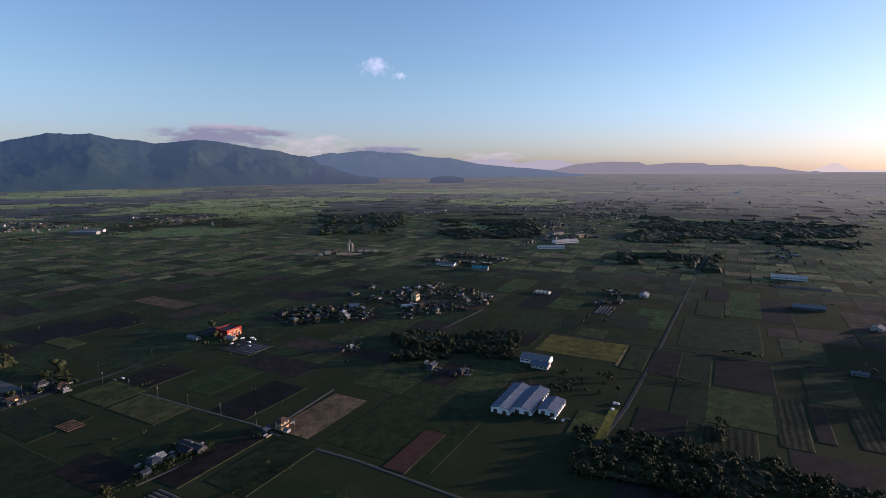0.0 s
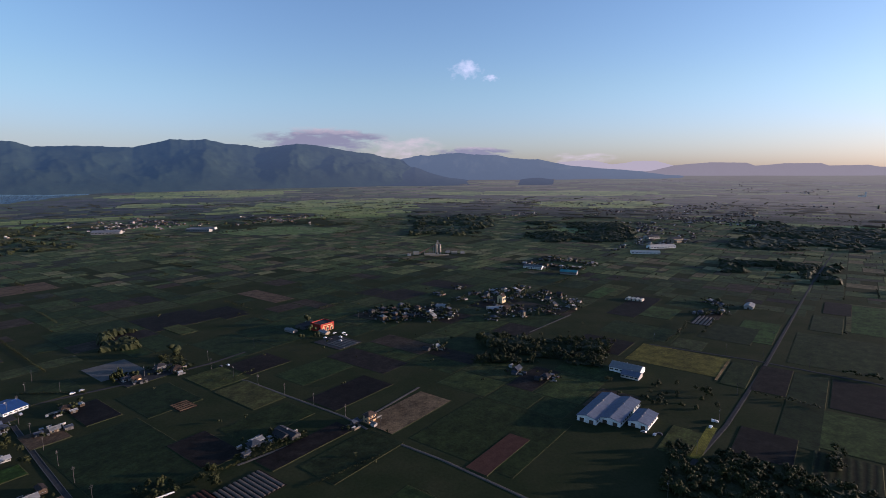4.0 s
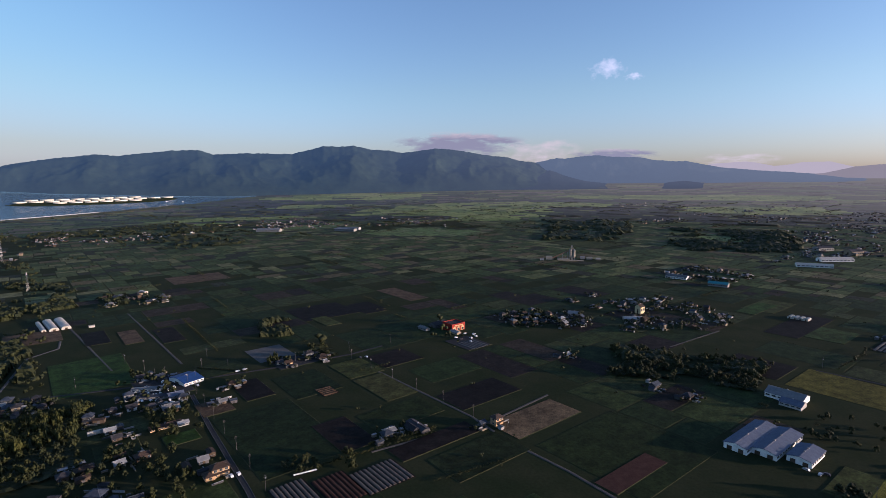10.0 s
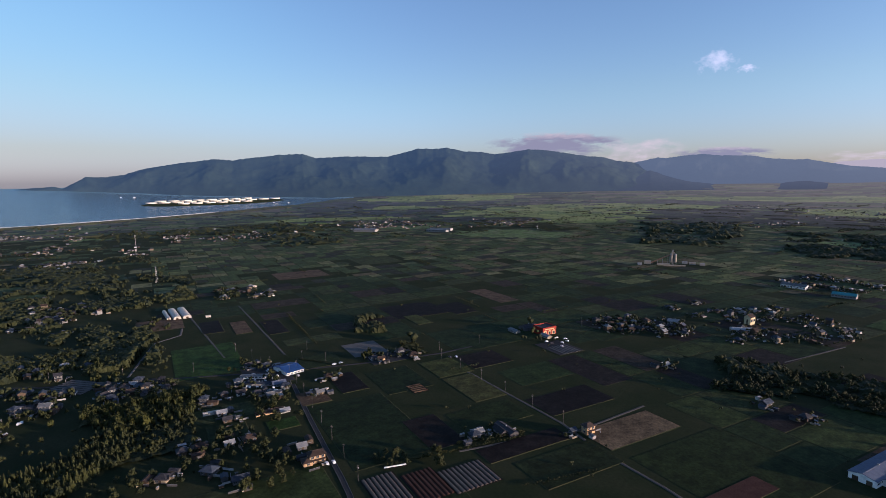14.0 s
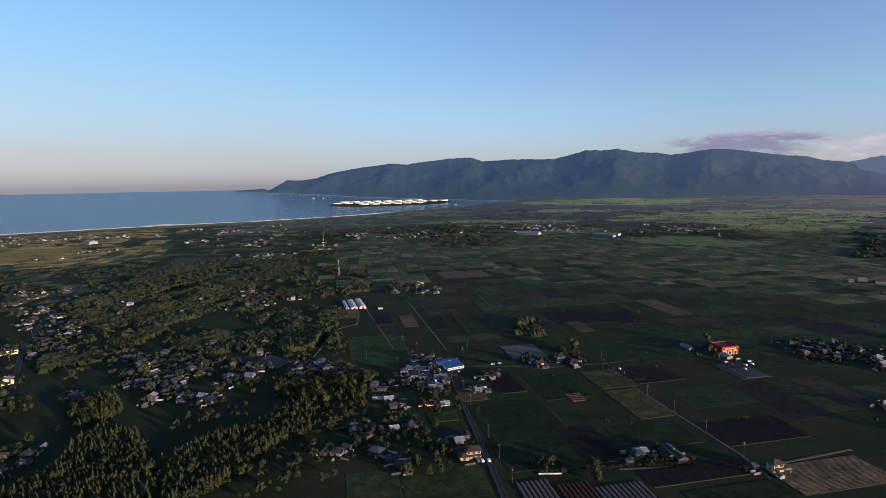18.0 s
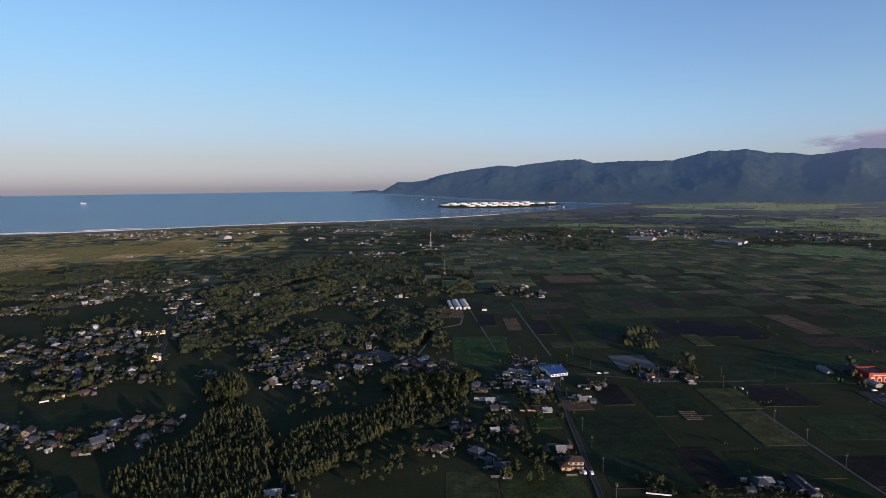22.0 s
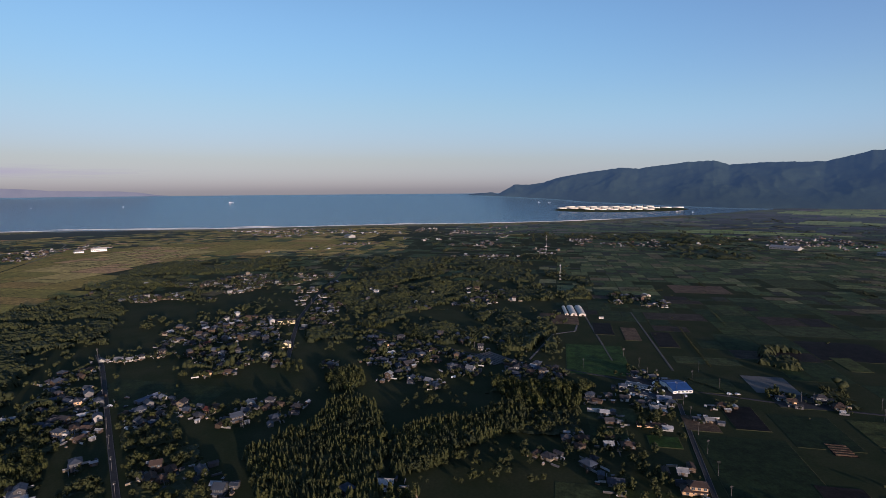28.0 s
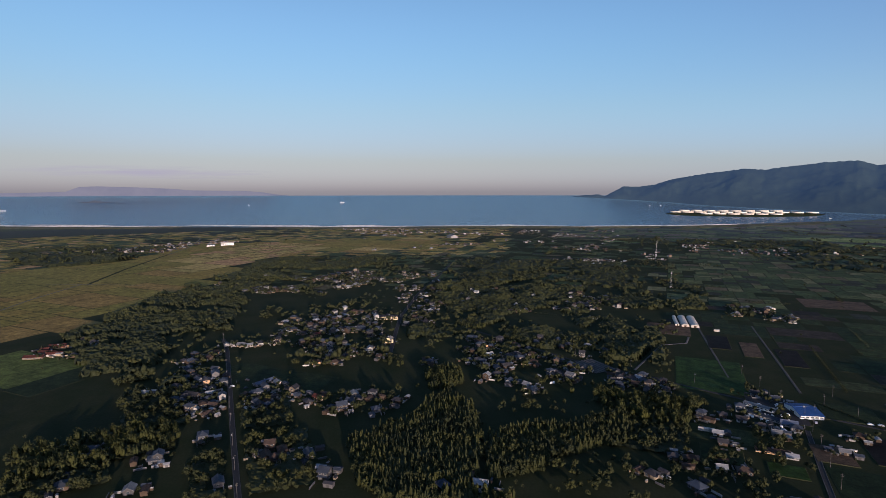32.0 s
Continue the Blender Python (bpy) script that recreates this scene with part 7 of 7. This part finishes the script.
def silo_works(x, y):
    """A batching plant: twin silos on a frame, a slanting conveyor, a hopper house."""
    ob = new("batching_plant")
    ob.matrix_world = pose(x, y, 0, 0, 0, 20)
    for dx in (-3.6, 3.6):
        sl = part("silo", mesh_of("silo", *joined(tube(0, 0, 6, 20, 3.1, 3.1, 14), tube(0, 0, 3.5, 6, 1.0, 3.1, 14)), SILO_PAINT), ob, pose(dx, 0, 0))
        part("cap", mesh_of("cap", *tube(0, 0, 20, 21.6, 3.2, 1.2, 14), STEEL), sl)
        for ex, ey in ((-2, -2), (2, -2), (2, 2), (-2, 2)):
            part("leg", mesh_of("leg", *box(ex - 0.25, ex + 0.25, ey - 0.25, ey + 0.25, -0.2, 6.5), STEEL), sl)
    part("head_house", mesh_of("head_house", *box(-3, 3, -2, 2, 21.4, 25), SILO_PAINT), ob)
    part("lift_tower", mesh_of("lift_tower", *joined(box(-1.2, 1.2, 3.4, 5.6, -0.2, 27), box(-1.7, 1.7, 3.0, 6.0, 27, 28.6)), STEEL), ob)
    for k, (sx, sy, sw, sh) in enumerate(((36, 4, 11, 4.0), (52, -3, 8, 3.2), (24, 14, 9, 3.6), (-62, -6, 7, 3.0))):
        part("store", mesh_of("store", *joined(house_walls(sw, 7, sh, 1.2, True), gable(sw, 7, sh, 1.2, 0.4, 0.15)), (SILO_PAINT, WALLS[1], STEEL, WALLS[1])[k]), ob, pose(sx, sy, 0))
    cv = mesh_of("conveyor", *joined(box(-22, 22, -1.2, 1.2, -1.0, 1.0)), RUSTY)
    part("conveyor", cv, ob, pose(-24, 0, 11, 0, -25, 0))
    for k in range(4):
        part("trestle", mesh_of("trestle", *joined(box(-0.2, 0.2, -1.4, -1.1, 0, 4 + 4.4 * k), box(-0.2, 0.2, 1.1, 1.4, 0, 4 + 4.4 * k)), STEEL), ob, pose(-38 + 9.5 * k, 0, 0))
    part("hopper_house", mesh_of("hopper_house", *house_walls(12, 9, 6, 2, True), SILO_PAINT), ob, pose(-46, 2, 0))
    part("low_wall", mesh_of("low_wall", *box(-20, 20, -18, -17, -0.2, 2.6), SILO_PAINT), ob)
    part("aggregate_bin", mesh_of("aggregate_bin", *box(-30, -8, -10, -4, -0.2, 3.5), SILO_PAINT), ob)
    return tagged(ob, "concrete batching plant with cream silos and a slanting conveyor", "plant")


silo_works(-193, 1109)


def far_tower(az, r):
    """A white works building with a tall block at one end, far out on the plain."""
    x, y = polar(az, r)
    ob = new("works_tower")
    ob.matrix_world = pose(x, y, float(rise(r)) + 1.0, 0, 0, az)
    part("hall", mesh_of("hall", *house_walls(34, 14, 7, 1.5, True), WHITE_PAINT), ob)
    part("roof", mesh_of("roof", *gable(34, 14, 7, 1.5, 0.6), ROOFS[3]), ob)
    block = part("tower", mesh_of("tower", *box(9, 17, -6.8, 6.8, 0, 26), WHITE_PAINT), ob)
    part("parapet", mesh_of("parapet", *joined(box(8.7, 17.3, -7.1, -6.6, 25.4, 27), box(8.7, 17.3, 6.6, 7.1, 25.4, 27), box(8.7, 9.2, -6.6, 6.6, 25.4, 27), box(16.8, 17.3, -6.6, 6.6, 25.4, 27)), WHITE_PAINT), block)
    return tagged(ob, "white works building with a tall square tower", "works")


far_tower(-28.5, 3700)


# ---- unseen wooded hills, added towards the sun to shade the near land ----
def shade_hill(cx, cy, rx, ry, high, count):
    n1, n2 = 30, 44
    hv = []
    for i in range(n1 + 1):
        for j in range(n2 + 1):
            u, v = 2 * i / n1 - 1, 2 * j / n2 - 1
            k = max(0.0, 1 - u * u) * max(0.0, 1 - v * v) ** 0.7
            x, y = cx + rx * u, cy + ry * v
            hv.append((x, y, -0.6 + high * k * (0.85 + 0.3 * noise.noise((x * 0.012, y * 0.012, 8.0)))))
    hq = [(i * (n2 + 1) + j, (i + 1) * (n2 + 1) + j, (i + 1) * (n2 + 1) + j + 1, i * (n2 + 1) + j + 1) for i in range(n1) for j in range(n2)]
    tagged(new("hill", mesh_of("hill", hv, hq, SCRUB, True)), "unseen wooded hill added to shade the near land", "hill", kind="structure")
    V, F, base = [], [], 0
    for _ in range(count):
        hx, hy, hz = rng.choice(hv)
        if hz < 2:
            continue
        lv, lf = rng.choice(LOW)
        dx, dy = rng.uniform(-6, 6), rng.uniform(-6, 6)
        V += [(a + hx + dx, b_ + hy + dy, c + hz - 1.5) for a, b_, c in lv]
        F += [tuple(q + base for q in f_) for f_ in lf]
        base += len(lv)
    tagged(new("hill_wood", mesh_of("hill_wood", V, F, FARLEAF)), "dense wood on the unseen added hill", "trees", kind="stuff")


# first one shades the near houses and woods, second the near fields
shade_hill(350, -165, 210, 395, 82, 700)
shade_hill(700, 470, 150, 150, 46, 500)


# ---- island with storage tanks ----
def island(name, cx, cy, lx, ly, turn, top, mat, label):
    v, f = [], []
    n, rings = 64, 5
    m = pose(cx, cy, 0, 0, 0, turn)
    for i in range(rings + 1):
        t = i / rings
        for j in range(n):
            a = 2 * math.pi * j / n
            k = (1 - t) * (1 + 0.08 * noise.noise((math.cos(a) * 2, math.sin(a) * 2, 5)))
            q = m @ Vector((lx * k * math.cos(a), ly * k * math.sin(a), 0))
            v.append((q.x, q.y, float(rise(math.hypot(q.x, q.y))) - 6 + (top + 6) * min(1.0, t * 4.0)))
    f = [(i * n + j, i * n + (j + 1) % n, (i + 1) * n + (j + 1) % n, (i + 1) * n + j) for i in range(rings) for j in range(n)]
    return tagged(new(name, mesh_of(name, v, f, mat, True)), label, "island", kind="structure")


I_TURN = math.degrees(math.atan2(2615 - 1764, -2990 + 3444))
island("tank_island", -3222, 2180, 500, 150, I_TURN, 2.5, SCRUB, "low artificial island edged with dark scrub")
tank_mesh = mesh_of("shell", *tube(0, 0, 0, 6.5, 34, 34, 24), TANK_PAINT)
rim_mesh = mesh_of("roof_rim", *joined(tube(0, 0, 6.5, 7.0, 34.5, 34.5, 24), tube(0, 0, 7.0, 8.0, 34.0, 8.0, 24)), TANK_PAINT)
stair_mesh = mesh_of("stair", *joined(*[box(34.0, 35.2, -5 + i, -4.2 + i, i * 0.6, i * 0.6 + 0.4) for i in range(11)]), STEEL)
c_, s_ = math.cos(radians(I_TURN)), math.sin(radians(I_TURN))
for v_, u0, u1 in ((-58, -200, 250), (28, -385, 405), (112, -330, 270)):
    for i in range(int((u1 - u0) / 77) + 1):
        u = u0 + 77 * i
        x, y = -3240 + u * c_ - v_ * s_, 2195 + u * s_ + v_ * c_
        tk = new("storage_tank")
        tk.matrix_world = pose(x, y, float(rise(math.hypot(x, y))) + 2.3)
        part("shell", tank_mesh, tk)
        part("roof_rim", rim_mesh, tk)
        part("stair", stair_mesh, tk)
        tagged(tk, "large round white oil storage tank", "tank", "storage tanks on the island")


# ---- ships ----
def ship(x, y, length, turn, label):
    ob = new("ship")
    ob.matrix_world = pose(x, y, float(rise(math.hypot(x, y))) - 2.4, 0, 0, turn)
    L, B = length / 2, length * 0.09
    v = [(-L, -B, 0), (L * 0.7, -B, 0), (L, 0, 0), (L * 0.7, B, 0), (-L, B, 0)]
    v += [(a * 1.03, b * 1.1, length * 0.07) for a, b, c in v]
    part("hull", mesh_of("hull", v, [(4, 3, 2, 1, 0), (5, 6, 7, 8, 9)] + [(i, (i + 1) % 5, 5 + (i + 1) % 5, 5 + i) for i in range(5)], WHITE_PAINT), ob)
    part("bridge", mesh_of("bridge", *joined(box(-L * 0.85, -L * 0.45, -B * 0.8, B * 0.8, length * 0.07, length * 0.2), box(-L * 0.7, -L * 0.6, -0.8, 0.8, length * 0.2, length * 0.28)), WHITE_PAINT), ob)
    return tagged(ob, label, "ship", "ships on the bay")


ship(-4196, -1094, 23, 20, "small white ship on the bay")
ship(-4444, -418, 34, 100, "white ship far out on the bay")
ship(-4074, -1592, 13, 60, "tiny white boat on the bay")
ship(-3488, -2362, 45, 100, "long white ferry on the bay")
for px_, py_ in ((-3832, 1966), (-3890, 1907), (-2852, 2470), (-2941, 2423)):
    ship(px_, py_, 18, 100, "small white boat by the island")


# ---- masts and poles ----
def lattice_mast(x, y, h):
    ob = new("radio_mast")
    ob.matrix_world = pose(x, y, 0)
    for sx, sy in ((-1, -1), (1, -1), (1, 1), (-1, 1)):
        v0, f0 = box(-0.07, 0.07, -0.07, 0.07, 0, h)
        v0 = [(a + sx * (1.6 - 1.2 * c / h), b + sy * (1.6 - 1.2 * c / h), c) for a, b, c in v0]
        part("leg", mesh_of("leg", v0, f0, STEEL), ob)
    for i in range(1, 9):
        z = h * i / 9
        w = 1.6 - 1.2 * z / h
        part("brace", mesh_of("brace", *joined(box(-w, w, -w - 0.05, -w + 0.05, z, z + 0.12), box(-w, w, w - 0.05, w + 0.05, z, z + 0.12), box(-w - 0.05, -w + 0.05, -w, w, z, z + 0.12), box(w - 0.05, w + 0.05, -w, w, z, z + 0.12)), STEEL), ob)
    part("platform", mesh_of("platform", *tube(0, 0, h - 3, h - 2.4, 1.4, 1.4, 10), STEEL), ob)
    for a in range(3):
        part("antenna", mesh_of("antenna", *box(0.9, 1.1, -0.2, 0.2, h - 2.4, h + 0.5), STEEL), ob, pose(0, 0, 0, 0, 0, 120 * a))
    return tagged(ob, "grey steel lattice radio mast", "mast")


lattice_mast(-1301, 660, 52)
lattice_mast(-928, 501, 30)

shaft_mesh = mesh_of("shaft", *tube(0, 0, -0.5, 10.2, 0.14, 0.09, 8), POLE)
arm_mesh = mesh_of("crossarm", *box(-0.9, 0.9, -0.06, 0.06, 9.4, 9.55), POLE)
can_mesh = mesh_of("transformer", *tube(0.35, 0, 7.7, 8.6, 0.28, 0.28, 8), STEEL)


def pole(x, y, turn):
    ob = new("utility_pole")
    ob.matrix_world = pose(x, y, 0, 0, 0, turn)
    part("shaft", shaft_mesh, ob)
    part("crossarm", arm_mesh, ob)
    part("crossarm", arm_mesh, ob, pose(0, 0, -0.9))
    if rng.random() < 0.5:
        part("transformer", can_mesh, ob)
    return tagged(ob, "grey concrete utility pole with crossarms beside a lane", "utility pole", "utility poles")


for x0, y0, x1, y1, count in ((-282, 420, -100, 332, 7), (-540, 188, -325, 395, 6), (-319, 402, -269, 481, 3), (-354, 301, -206, 215, 7), (-200, -55, -640, -198, 14), (78, 282, 250, 578, 7), (125, 558, 362, 440, 5), (-631, -12.5, -900, 44, 6), (-375, 328, -412, 375, 3), (-475, 328, -375, 312, 4), (-200, 600, -138, 650, 4)):
    for i in range(count):
        t_ = i / max(1, count - 1)
        d_ = math.hypot(x1 - x0, y1 - y0)
        pole(x0 + (x1 - x0) * t_ - (y1 - y0) / d_ * 3.2, y0 + (y1 - y0) * t_ + (x1 - x0) / d_ * 3.2, math.degrees(math.atan2(y1 - y0, x1 - x0)) + 90)


# ---- cars ----
def car_mesh():
    prof = [(-2.0, 0.35), (-2.05, 0.8), (-1.7, 0.95), (-1.45, 1.45), (0.5, 1.5), (1.1, 0.98), (1.95, 0.85), (2.05, 0.4)]
    v = [(a, b, c) for b in (-0.82, 0.82) for a, c in prof]
    n_ = len(prof)
    return v, [tuple(range(n_ - 1, -1, -1)), tuple(range(n_, 2 * n_))] + [(i, (i + 1) % n_, n_ + (i + 1) % n_, n_ + i) for i in range(n_)]


CAR_BODY = [mesh_of("body", *car_mesh(), m) for m in CARS]
CAR_GLASS = mesh_of("windscreen", *box(-1.35, 0.55, -0.84, 0.84, 1.02, 1.36), GLASS)
WHEEL = mesh_of("wheel", *[( [(a, c, b) for a, b, c in q[0]], q[1]) for q in [tube(0, 0, -0.1, 0.1, 0.31, 0.31, 10)]][0], DARK)


def car(x, y, turn, paint):
    ob = new("car")
    ob.matrix_world = pose(x, y, 0.12, 0, 0, turn)
    part("body", CAR_BODY[paint], ob)
    part("windscreen", CAR_GLASS, ob)
    for a in (-1.3, 1.3):
        for b_ in (-0.78, 0.78):
            part("wheel", WHEEL, ob, pose(a, b_, 0.31))
    return tagged(ob, "%s parked car on a yard" % ("white", "silver", "dark")[paint], "car", "parked cars")


for x0, y0, count, spread in ((-332, 385, 5, 12), (-350, 357, 2, 10), (-382, 295, 24, 22), (-368, 276, 12, 16), (-235, 224, 2, 5), (-200, 534, 7, 18), (125, 376, 3, 8), (-479, -153, 10, 24), (-427, -126, 3, 8), (81, 355, 3, 7), (-477, 150, 4, 10), (-278, 428, 2, 8), (-613, -65, 5, 22)):
    for i in range(count):
        x, y = x0 + rng.uniform(-spread, spread), y0 + rng.uniform(-spread, spread)
        if all(math.hypot(x - p, y - q) > 8 for p, q in HOUSE_XY):
            car(x, y, 62 + rng.choice((0, 90)) + rng.uniform(-8, 8), rng.choice((0, 0, 0, 1, 2)))
